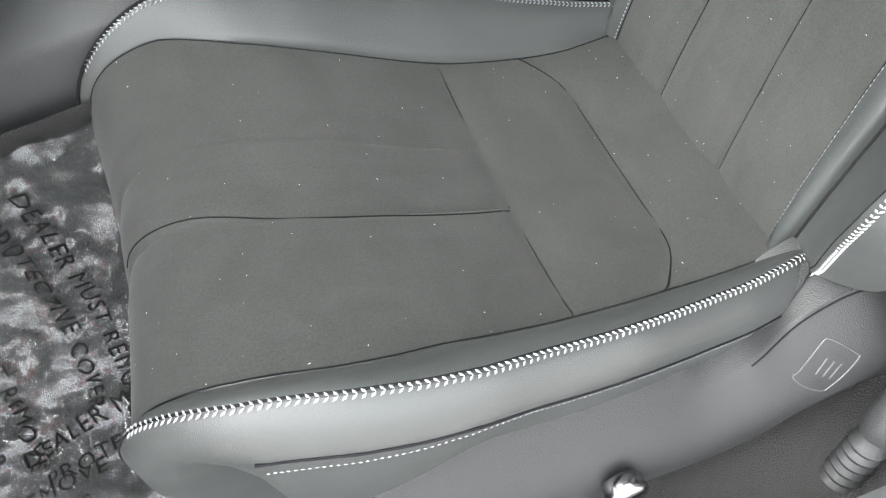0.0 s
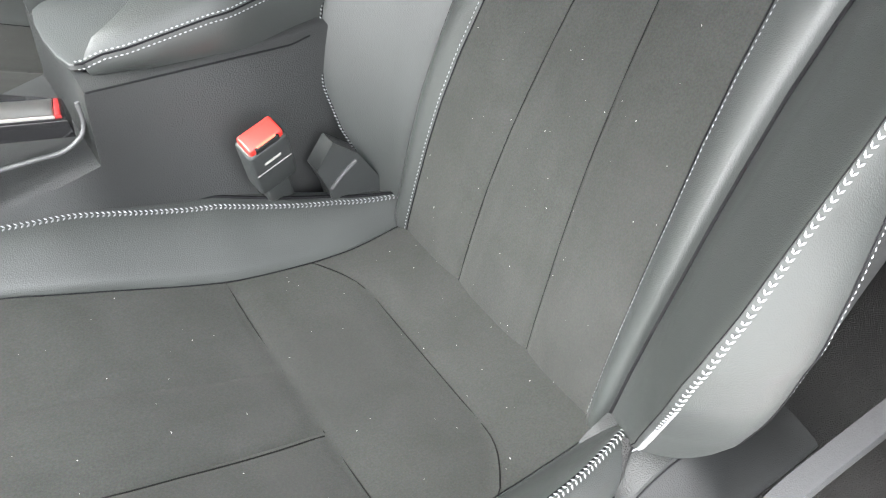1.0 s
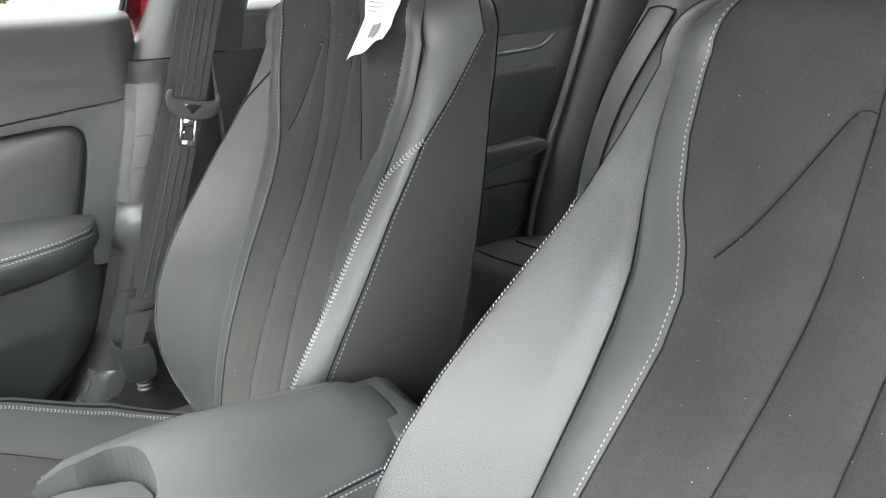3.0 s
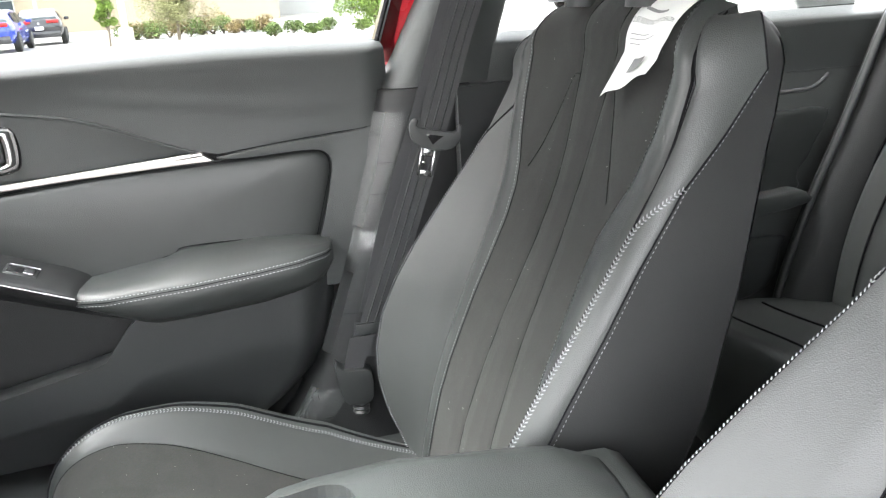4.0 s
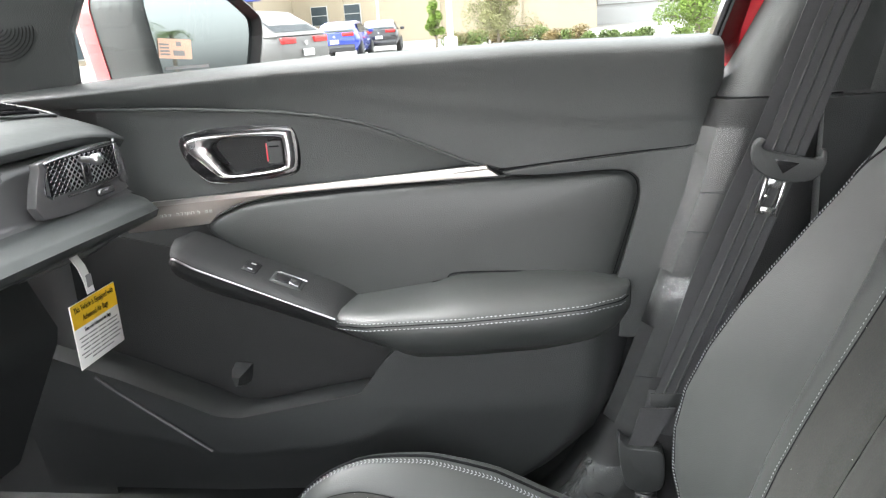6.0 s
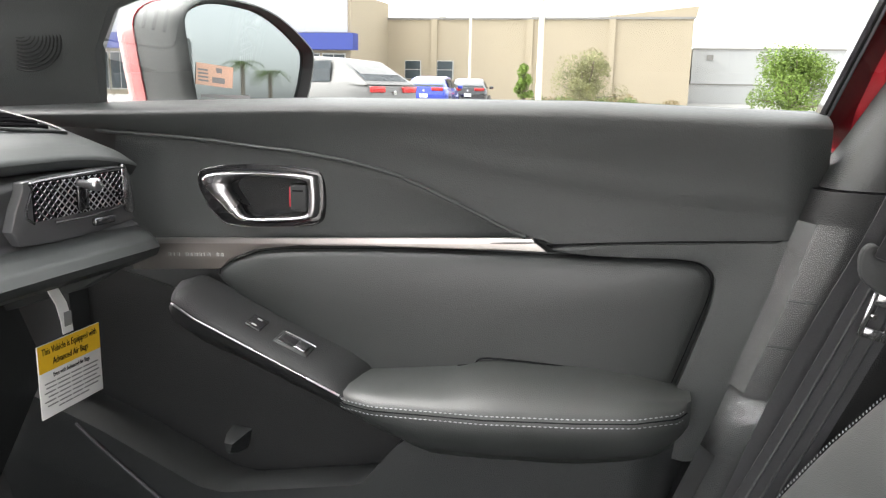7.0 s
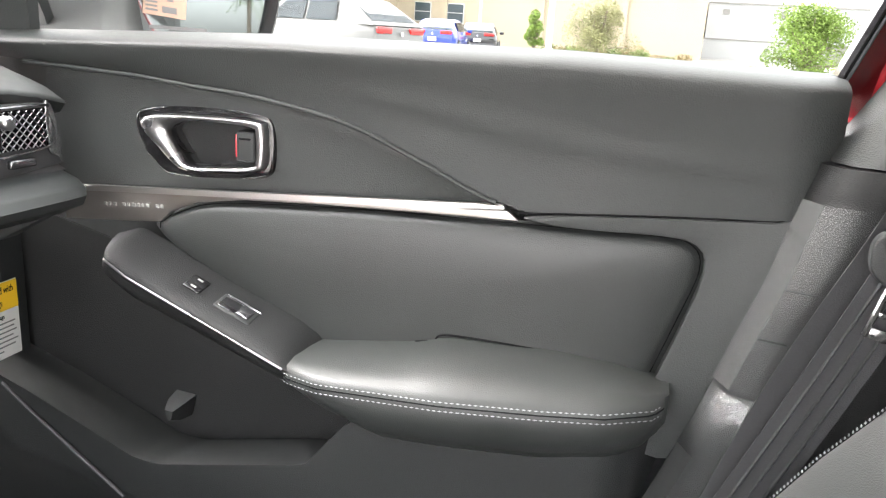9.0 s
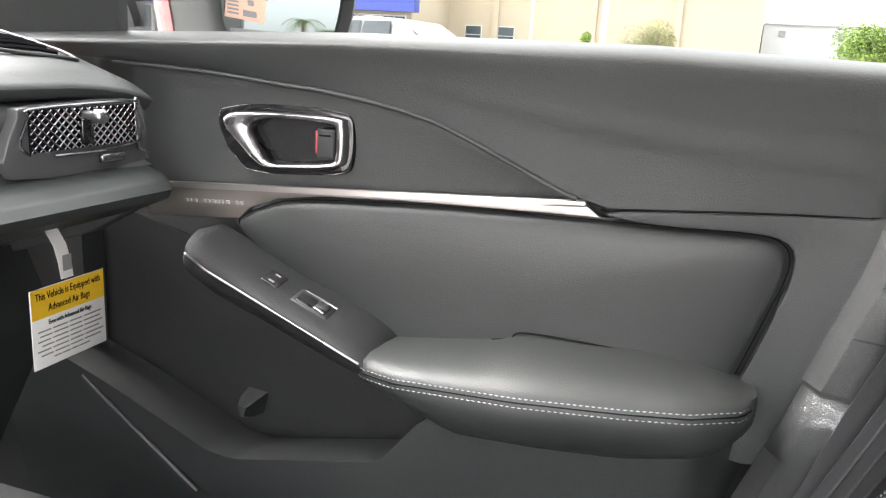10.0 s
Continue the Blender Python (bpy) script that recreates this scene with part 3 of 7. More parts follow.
def make_seat(label, at, tip, near_sign, shift=0.0, forth=1.0, rim=0.0, lop=1.0, crown=0.018, dip=0.0):
    """One front seat. tip: degrees by which the back stands more upright; near_sign: side of the door."""
    seat = thing("front_seat", label, "car seat", "front seats", at=at)
    FIT["near"], FIT["forth"], FIT["rim"], FIT["lop"], FIT["round"], FIT["dip"] = near_sign, forth, rim, lop, crown, dip
    hinge = Vector((0.235, 0, 0.46))
    turn = Matrix.Translation(hinge + Vector((shift, 0, 0))) @ Matrix.Rotation(radians(-tip), 4, "Y") @ Matrix.Translation(-hinge)
    rows = spread(-0.08, 0.905, 150) + spread(0.91, 1.0, 12)

    def back(bm):
        bm.transform(turn)
        return bm

    # backrest
    part("backrest_insert", back(grid(back_insert, spread(-1, 1, 90), rows)), SUEDE, seat, "dark grey suede backrest panel with curved seams")
    few = spread(-0.08, 0.91, 54) + spread(0.92, 1.0, 8)
    bolsters = {}
    for s in (1, -1):
        part("backrest_strip", back(grid(lambda q, v: back_point(s * q, v), spread(1, 2, 12), few)), LEATHER, seat)
        bolsters[s] = part("backrest_bolster", back(grid(lambda q, v: back_point(s * q, v), spread(2, 3, 22), few)), LEATHER, seat, "smooth black leather side bolster")
        part("backrest_wing", back(grid(lambda q, v: back_point(s * q, v), spread(3, 4, 10), few)), LEATHER, seat)
        part("backrest_side", back(grid(lambda q, v: back_point(s * q, v), spread(4, 5, 8), few)), SIDE_VINYL, seat)
    shell = bmesh.new()
    grid(lambda u, v: back_point(-5, v).lerp(back_point(5, v), (u + 1) / 2) + Vector((0.045 * (1 - u ** 4) + 0.002, 0, 0)), spread(-1, 1, 16), few, shell)
    grid(lambda u, t: back_point(u, 1.0).lerp(back_point(-5, 1.0).lerp(back_point(5, 1.0), (u + 5) / 10) + Vector((0.045 * (1 - (u / 5) ** 4) + 0.002, 0, 0)), t) + Vector((0, 0, 0.004 * math.sin(math.pi * t))), spread(-5, 5, 40), spread(0, 1, 6), shell)
    part("backrest_shell", back(shell), SIDE_VINYL, seat)

    # cushion
    runs = spread(0.0, CUSHION_RUN - 0.004, 150)
    part("cushion_insert", grid(cushion_insert, spread(-1, 1, 90), runs), SUEDE, seat, "dark grey suede seat panel with stitched seams and pale lint")
    few = spread(0.0, CUSHION_RUN - 0.004, 56)
    for s in (1, -1):
        part("cushion_bolster", grid(lambda q, v: cushion_point(s * q, v), spread(1, 2, 20), few), LEATHER, seat, "smooth black leather cushion bolster")
        part("cushion_side", grid(lambda q, v: cushion_point(s * q, v), spread(2, 3, 10), few), LEATHER, seat)
        part("cushion_skirt", grid(lambda q, v: cushion_point(s * q, v), spread(3, 4, 6), few), LEATHER, seat)

    # seams and threads
    def seam_line(fn, line, r=0.0009, lift=-0.0002):
        return tube([fn(u, v) + Vector((0, 0, 0)) for u, v in line], r, 5)

    def on_back(y, z):
        w = (z - 0.445) / (1.118 - 0.445) * 0.92 if z < 1.118 else 0.92 + 0.08 * math.asin(min(1, (z - 1.118) / TOP_R)) / (math.pi / 2)
        e = interp(z, RISE_Z, INSERT_W)
        return back_insert(y / e, w)

    for line in BACK_SMOOTH:
        part("seam", back(tube([on_back(y, z) + Vector((-0.0007, 0, 0)) for y, z in line], 0.0007, 5)), SUEDE_SEAM, seat)
    for line in SEAT_SMOOTH[:3]:
        pts = [cushion_insert(max(-1, min(1, y / interp(s, RUN, SEAT_W))), s) + cushion_mid(s)[1] * 0.0005 for y, s in line]
        part("seam", tube(pts, 0.0007, 5), SUEDE_SEAM, seat)
    up_line = spread(0.02, 0.985, 90)
    for s in (1, -1):
        for q, r in ((1.0, 0.0009), (2.0, 0.0022), (2.90, 0.0006), (4.0, 0.0010)):
            part("seam", back(tube([back_point(s * q, v) + Vector((-0.0004, 0, 0)) for v in up_line], r, 6)), SEAM, seat)
        samples = lay(back_point, [(s * 1.09, v) for v in up_line], 0.0052)
        samples = [(p, w, n if n.x < 0 else -n) for p, w, n in samples]
        part("stitching", back(stitches(samples, 0.0038, 0.0007)), THREAD, seat, "pale grey thread")
        edge_q = 3.07 if s == near_sign else 3.0
        low = [(s * edge_q, v) for v in spread(0.03, back_v(s * 3, 0.983), 76)] + [(s * lerp(edge_q, 4.0, f), back_v(s * 3.5, 0.983 + 0.032 * f ** 0.6)) for f in spread(0.02, 0.97, 16)]
        samples = [(p, w, (n if n.x < 0 else -n).lerp(Vector((-0.3, s, 0)), 0.6 if s == near_sign else 0.0).normalized()) for p, w, n in lay(back_point, low, (0.0062 if lop else 0.0044) if s == near_sign else 0.0042)]
        if not lop:
            up_seam = [(s * lerp(3.05, 2.0, f), back_v(s * 2.5, 0.985 + 0.055 * f)) for f in spread(0, 1, 12)]
            part("seam", back(tube([back_point(q, v) + Vector((-0.0006, 0, 0)) for q, v in up_seam], 0.0013, 5)), SEAM, seat)
        if s == near_sign:
            part("stitching", back(herringbone(samples, *((0.0060, 0.0012) if lop else (0.0046, 0.0009)), spread=0.0019 if lop else 0.0014)), THREAD, seat, "pale grey plaited thread")
        else:
            part("stitching", back(herringbone(samples, 0.0046, 0.0010, spread=0.0014)), THREAD, seat, "pale grey plaited thread")
        samples = [(p, w, Vector((0, s, 0)).lerp(n if n.y * s > 0 else -n, 0.5).normalized()) for p, w, n in lay(back_point, [(s * 4.035, v) for v in spread(0.03, 0.92, 84)], 0.0052)]
        part("stitching", back(stitches(samples, 0.0038, 0.0007)), THREAD, seat)
        # cushion rim
        stitch_line = [(s * (2.0 if s == near_sign else 1.70), v) for v in spread(0.02, 0.665, 90)]
        samples = [(p, w, n if n.z > 0 else -n) for p, w, n in lay(cushion_point, stitch_line, 0.0062 if s == near_sign else 0.0052)]
        part("stitching", herringbone(samples, *((0.0060, 0.0012) if s == near_sign else (0.0048, 0.0010)), spread=0.0020 if s == near_sign else 0.0017), THREAD, seat, "pale grey plaited thread")
        for q, r in ((1.0, 0.0008), (1.93 if s == near_sign else 1.85, 0.0012 if s == near_sign else 0.0022), (3.0, 0.0016)):
            part("seam", tube([cushion_point(s * q, v) + cushion_mid(v)[1] * 0.0002 for v in spread(0.01, CUSHION_RUN - 0.05 if q < 3 else 0.60, 80)], r, 6), SEAM, seat)
        samples = [(p, w, Vector((0, s, 0.5)).normalized()) for p, w, n in lay(cushion_point, [(s * 3.12, v) for v in spread(0.03, 0.60, 80)], 0.0052)]
        part("stitching", stitches(samples, 0.0038, 0.0007), THREAD, seat)

    # base: rails, side trim
    for s in (1, -1):
        y = s * 0.19
        part("seat_rail", box(-0.30, 0.34, y - 0.022, y + 0.022, FLOOR, FLOOR + 0.05, 0.004), HARD_PLASTIC, seat)
        for x in (-0.24, 0.24):
            part("seat_leg", box(x - 0.03, x + 0.03, y - 0.016, y + 0.016, FLOOR + 0.04, 0.43, 0.004), HARD_PLASTIC, seat)
    part("seat_pan", box(-0.31, 0.29, -0.2, 0.2, 0.385, 0.41, 0.01), HARD_PLASTIC, seat)
    return seat, turn

# ---- ground and car body ----
CONCRETE = surface("pale_concrete", (0.30, 0.293, 0.28), 0.85, tint=0.12, tint_scale=0.7, fine=0.5, fine_scale=60, fine_dist=0.004)
ground = part("ground", grid(lambda u, v: Vector((u, v, GROUND)), [-900, -60, -20, -5, 5, 20, 60, 900], [-900, -60, -20, -5, 5, 20, 60, 900]), CONCRETE, smooth=False)
tagged(ground, "pale sunlit concrete car park", "ground", kind="structure")

floor = part("floor", box(-1.45, 1.6, -0.70, 0.72, FLOOR - 0.03, FLOOR), CARPET)
tagged(floor, "dark carpeted car floor", "floor", kind="structure")


def door_xz(y):
    return lambda u, v, w: (u, y - w, v)


def flat(points, n=5, closed=True):
    return [(p.x, p.y) for p in spline([(*q, 0) for q in points], n, closed)]


# --- front passenger door, seen from inside ---
door = thing("door_1", "black leather and plastic front door trim with metal strip", "car door", kind="structure", at=(0, 0, 0))
SILL_X = (-0.80, -0.72, -0.34, -0.02, 0.235)
SILL_Z = (1.124, 1.127, 1.142, 1.145, 1.139)
CREASE_X = (-0.80, -0.62, -0.50, -0.34, -0.24, -0.16, -0.087, -0.04, 0.21)
CREASE_Z = (1.100, 1.095, 1.090, 1.077, 1.059, 1.028, 0.996, 0.984, 1.004)


def upper_trim(u, t):
    """t 0 at the glass, 1 at the crease."""
    top, low = interp(u, SILL_X, SILL_Z), interp(u, CREASE_X, CREASE_Z)
    rnd = min(1.0, t / 0.35)
    y = 0.815 - 0.075 * math.sin(rnd * math.pi / 2)
    z = top - 0.016 * (1 - math.cos(rnd * math.pi / 2))
    if t > 0.35:
        k = (t - 0.35) / 0.65
        z = lerp(top - 0.016, low, k)
        y = 0.740 + 0.016 * k * k + 0.010 * math.sin(math.pi * k) * interp(u, (-0.5, 0.0, 0.2), (0.2, 1.0, 0.6)) - 0.0015 * math.exp(-((z - interp(u, (-0.24, -0.18, -0.09, 0.04, 0.2), (1.093, 1.083, 1.070, 1.054, 1.048))) / 0.010) ** 2) * interp(u, (-0.30, -0.15), (0.0, 1.0))
    end = max(0.0, u - 0.19) / 0.045
    return Vector((u + (0.008 * t if u > 0.19 else 0), y + 0.03 * end * end, z))


part("upper_trim", grid(upper_trim, spread(-0.80, 0.235, 90), spread(0, 1, 26)), SOFT_PLASTIC, door, "soft grained black upper door trim")
STRIP_X, STRIP_TOP = (-0.60, -0.555, -0.068, 0.21), (0.953, 0.957, 0.990, 1.006)
mid = bmesh.new()
grid(lambda u, t: Vector((u, 0.772 - 0.010 * t + 0.006 * math.exp(-((t - 1) / 0.1) ** 2), lerp(interp(u, STRIP_X, STRIP_TOP) - 0.008, interp(u, CREASE_X, CREASE_Z) + 0.004, t))), spread(-0.62, 0.215, 110), spread(0, 1, 30), mid)
inside = [f for f in mid.faces if -0.478 < f.calc_center_median().x < -0.340 and 0.992 < f.calc_center_median().z < 1.046]
bmesh.ops.delete(mid, geom=inside, context="FACES")
part("middle_trim", mid, SOFT_PLASTIC, door)
# raised lip that follows the crease
lip = spline([(x, 0.754, interp(x, CREASE_X, CREASE_Z) - 0.002) for x in (-0.64, -0.5, -0.42, -0.34, -0.24, -0.16, -0.10, -0.075)], 8)
part("trim_lip", tube(lip, 0.0026, 8), SOFT_PLASTIC, door)
part("panel_joint", tube(spline([(-0.05, 0.755, 0.983), (0.08, 0.756, 0.995), (0.213, 0.757, 1.005)], 6), 0.0012, 6), SEAM, door)
# body of the lower door, with the pocket opening through it
LOW_OUT = flat([(-0.80, 1.00), (-0.3, 1.0), (0.19, 1.0), (0.205, 0.985), (0.16, 0.86), (0.085, 0.68), (0.035, 0.57), (0.0, 0.525), (-0.1, 0.50), (-0.5, 0.48), (-0.80, 0.48)], 4)
part("door_skin", prism(LOW_OUT, 0.0, 0.012, door_xz(0.820), 0.004), HARD_PLASTIC, door)
rear_rim = flat([(-0.045, 0.979), (0.03, 0.9885), (0.10, 0.9940), (0.188, 1.0012), (0.210, 0.997), (0.178, 0.86), (0.152, 0.775), (0.128, 0.742), (0.095, 0.745), (0.082, 0.76), (0.0885, 0.78), (0.101, 0.82), (0.121, 0.885), (0.1345, 0.945), (0.125, 0.971), (0.09, 0.977), (0.0, 0.974)], 3)
part("rear_rim", prism(rear_rim, 0.0, 0.018, door_xz(0.772), 0.006), SOFT_PLASTIC, door)
# metal strip with plate
plate = [(-0.60, 0.951), (-0.555, 0.954), (-0.068, 0.987), (-0.050, 0.974), (-0.10, 0.9725), (-0.266, 0.966), (-0.36, 0.960), (-0.42, 0.951), (-0.455, 0.936), (-0.47, 0.922), (-0.50, 0.919), (-0.60, 0.911)]
strip = part("metal_strip", prism(plate, 0.0, 0.010, door_xz(0.768), 0.0012, 2), BRUSHED, door, "brushed bronze-grey metal strip")
edge = [(x, interp(x, STRIP_X, STRIP_TOP)) for x in spread(-0.60, -0.066, 20)]
bright = prism(edge + [(x + 0.003, z - 0.0065) for x, z in edge[::-1]], 0.0, 0.007, door_xz(0.760), 0.0025, 3)
part("bright_edge", bright, BRIGHT, strip, "bright polished metal edge")
for i, wd in enumerate((0.004, 0.003, 0.004, 0, 0.004, 0.003, 0.005, 0.004, 0.002, 0.004, 0, 0.004, 0.004)):
    if wd:
        x = -0.545 + i * 0.0064
        part("plate_mark", box(x, x + wd, 0.7570, 0.7582, 0.9340 + i * 0.0004, 0.9378 + i * 0.0004), PALE_MARK, strip)
# padded insert
INSERT = flat([(-0.475, 0.912), (-0.44, 0.938), (-0.40, 0.950), (-0.33, 0.957), (-0.20, 0.965), (0.0, 0.971), (0.09, 0.974), (0.122, 0.968), (0.131, 0.945), (0.118, 0.895), (0.095, 0.82), (0.085, 0.79), (-0.1, 0.79), (-0.27, 0.79), (-0.40, 0.86)], 4)
pad = bmesh.new()
cx, cz = -0.15, 0.88


def pad_ring(k):
    f = (1.03, 1.0, 0.985, 0.96, 0.90, 0.75, 0.5, 0.2)[k]
    d = (0.006, 0.012, 0.0175, 0.0205, 0.023, 0.026, 0.028, 0.029)[k]
    return [Vector((lerp(cx, x, f), 0.778 - d, lerp(cz, z, f))) for x, z in INSERT]


loft([pad_ring(k) for k in range(8)], pad)
part("leather_insert", pad, LEATHER, door, "smooth black leather door insert")
part("insert_groove", tube([Vector((lerp(cx, x, 1.001), 0.766, lerp(cz, z, 1.001))) for x, z in INSERT[:48]], 0.0007, 6), SEAM, door)
# inner handle
HND = flat([(-0.501, 1.043), (-0.488, 1.052), (-0.429, 1.058), (-0.344, 1.057), (-0.327, 1.043), (-0.327, 1.004), (-0.338, 0.987), (-0.380, 0.982), (-0.448, 0.978), (-0.470, 0.983), (-0.489, 1.004), (-0.501, 1.026)], 5)
handle = part("inner_handle", prism([(x, z) for x, z in HND], 0.0, 0.010, door_xz(0.773), 0.004), PIANO, door, "chrome door release in gloss black surround")
BEZ = flat([(-0.490, 1.039), (-0.475, 1.046), (-0.424, 1.050), (-0.345, 1.050), (-0.334, 1.041), (-0.334, 1.004), (-0.344, 0.995), (-0.380, 0.990), (-0.431, 0.987), (-0.449, 0.993), (-0.468, 1.010), (-0.487, 1.028)], 5)


HOLE = flat([(-0.452, 1.034), (-0.437, 1.041), (-0.398, 1.044), (-0.353, 1.042), (-0.346, 1.034), (-0.346, 1.007), (-0.354, 0.999), (-0.397, 0.994), (-0.428, 0.993), (-0.438, 1.003), (-0.449, 1.018), (-0.454, 1.027)], 5)


def between(f, y):
    return [Vector((lerp(a[0], b[0], f), y, lerp(a[1], b[1], f))) for a, b in zip(BEZ, HOLE)]


rings = [between(0.0, 0.766), between(0.0, 0.757), between(0.12, 0.7535), between(0.35, 0.752), between(0.65, 0.7525), between(0.9, 0.755), between(1.0, 0.759), between(1.0, 0.785)]
part("bezel", loft(rings, caps=False), CHROME, handle, "satin chrome bezel")
# the hole's shade is put into the darker plastic of its back
part("recess", prism(HOLE, 0.0, 0.002, door_xz(0.786), 0), SHADED_PLASTIC, handle)
carve(handle, prism(HOLE, 0.0, 0.06, door_xz(0.80), 0))
lever = part("lock_lever", box(-0.370, -0.3475, 0.757, 0.780, 1.003, 1.037, 0.003), HARD_PLASTIC, handle)
part("lock_mark", box(-0.3718, -0.3697, 0.759, 0.778, 1.008, 1.033, 0.0005), RED_PAINT, lever, "red lock mark")
part("lever_groove", box(-0.366, -0.352, 0.7555, 0.759, 1.028, 1.030, 0.0005), SEAM, lever)


# armrest
def arm_ring(x):
    top = interp(x, (-0.284, -0.25, -0.15, -0.117, 0.0, 0.07, 0.118), (0.808, 0.813, 0.830, 0.842, 0.846, 0.838, 0.824))
    seam = interp(x, (-0.284, -0.24, 0.0, 0.118), (0.795, 0.797, 0.811, 0.822))
    low = interp(x, (-0.284, -0.24, -0.17, 0.0, 0.09, 0.118), (0.785, 0.768, 0.742, 0.750, 0.766, 0.790))
    yi = interp(x, (-0.284, -0.272, -0.23, -0.1, 0.06, 0.105, 0.118), (0.700, 0.680, 0.665, 0.660, 0.672, 0.690, 0.715))
    return [Vector((x, y, z)) for y, z in ((0.770, top), (lerp(0.770, yi, 0.4), lerp(top, seam, 0.25) + 0.004), (lerp(0.770, yi, 0.75), lerp(top, seam, 0.6) + 0.007), (lerp(0.770, yi, 0.94), seam + 0.008),
                                           (yi, seam), (yi - 0.001, lerp(seam, low, 0.35)), (yi + 0.008, lerp(seam, low, 0.75)), (yi + 0.026, low), (0.770, low + 0.004))]


arm_xs = [-0.284, -0.281, -0.275, -0.262] + spread(-0.24, 0.08, 18) + [0.098, 0.110, 0.118]
armrest = part("armrest", loft([arm_ring(x) for x in arm_xs]), LEATHER, door, "padded black leather armrest with double pale stitching", sharp=70)
for k, dz in ((4, 0.0028), (4, -0.0068)):
    line = [arm_ring(x)[4] + Vector((0, -0.0008, dz)) for x in spread(-0.280, 0.110, 60)]
    part("stitching", stitches([(p, w, Vector((0, -1, 0.2)).normalized()) for p, w in evenly(line, 0.0058)], 0.0048, 0.0008), THREAD, armrest, "pale grey thread")
part("seam", tube([arm_ring(x)[4] + Vector((0, -0.0002, -0.0022)) for x in spread(-0.282, 0.114, 60)], 0.0008, 6), SEAM, armrest)

part("armrest_crease", tube(spline([(-0.150, 0.7485, 0.829), (-0.130, 0.7485, 0.8335), (-0.112, 0.7485, 0.8425), (-0.013, 0.7488, 0.8415), (0.05, 0.751, 0.834), (0.098, 0.756, 0.823)], 6), 0.0011, 6), SEAM, armrest)


# switch panel that slopes down to the armrest
def wing(u, t):
    """u along from front to armrest, t from the insert (0) over the edge (0.6) to below (1)."""
    x0, z0 = lerp(-0.530, -0.245, u), interp(u, (0, 0.12, 0.5, 0.85, 0.95, 1), (0.900, 0.912, 0.868, 0.832, 0.815, 0.79))
    x1, z1 = lerp(-0.520, -0.276, u), interp(u, (0, 0.06, 1), (0.880, 0.886, 0.801))
    x2, z2 = interp(u, (0, 0.06, 1), (-0.545, -0.530, -0.215)), interp(u, (0, 0.06, 0.2, 0.4, 1), (0.862, 0.842, 0.823, 0.803, 0.735))
    ye = interp(u, (0, 0.06, 0.2, 1), (0.722, 0.702, 0.692, 0.682))
    if t < 0.6:
        k = t / 0.6
        return Vector((lerp(x0, x1, k), lerp(0.762, ye, math.sin(k * math.pi / 2)), lerp(z0, z1, k ** 1.3)))
    k = (t - 0.6) / 0.4
    return Vector((lerp(x1, x2, k), ye + 0.055 * k * k, lerp(z1, z2, k)))


switch_panel = part("switch_panel", grid(wing, spread(0, 1, 30), spread(0, 1, 26)), SHADED_PLASTIC, door, "sloping satin black switch panel")
part("front_cap", loft([[lerp(0, 1, f) * (wing(0.0, t) - Vector((-0.525, 0.74, 0.885))) + Vector((-0.525, 0.74, 0.885)) for t in spread(0, 1, 26)] for f in (1, 0.6, 0.05)], caps=False, closed=False), SHADED_PLASTIC, switch_panel)
part("chrome_line", tube([wing(u, 0.60) + Vector((0, -0.0006, 0.0006)) for u in spread(0.01, 1.0, 40)], 0.0014, 8), CHROME, switch_panel, "thin chrome line")


def wing_frame(u, t):
    p = wing(u, t)
    a, b = (wing(u + 0.01, t) - wing(u - 0.01, t)).normalized(), (wing(u, t + 0.01) - wing(u, t - 0.01))
    n = a.cross(b).normalized()
    n = n if n.y < 0 else -n
    b = n.cross(a)
    m = Matrix((a, b, n)).transposed().to_4x4()
    m.translation = p
    return m


def on_wing(bm, u, t):
    bm.transform(wing_frame(u, t))
    return bm


lock_sw = part("lock_switch", on_wing(_box_bevelled(-0.011, 0.011, -0.012, 0.012, -0.004, 0.0016, 0.0012, 2, None), 0.465, 0.22), PIANO, switch_panel)
for dy in (-0.0065, 0.0065):
    part("switch_mark", on_wing(box(-0.0035, 0.0035, dy - 0.0012, dy + 0.0012, 0.0015, 0.0020), 0.465, 0.22), PALE_MARK, lock_sw)
win_well = part("window_switch", on_wing(_box_bevelled(-0.024, 0.024, -0.013, 0.013, -0.006, 0.0012, 0.002, 2, None), 0.66, 0.235), HARD_PLASTIC, switch_panel, "window switch with chrome lip")
part("switch_well", on_wing(_box_bevelled(-0.021, 0.004, -0.010, 0.010, -0.004, 0.0016, 0.002, 2, None), 0.66, 0.235), PIANO, win_well)
part("switch_lip", on_wing(_box_bevelled(0.003, 0.019, -0.009, 0.009, -0.002, 0.0038, 0.0016, 2, None), 0.66, 0.235), DARK_CHROME, win_well)
part("switch_rim", on_wing(tube([Vector(p) for p in ((-0.02, 0.0115, 0.0015), (0.004, 0.0115, 0.0018), (0.012, 0.0085, 0.004), (0.024, 0.0105, 0.0018))], 0.0008, 5), 0.66, 0.235), CHROME, win_well)

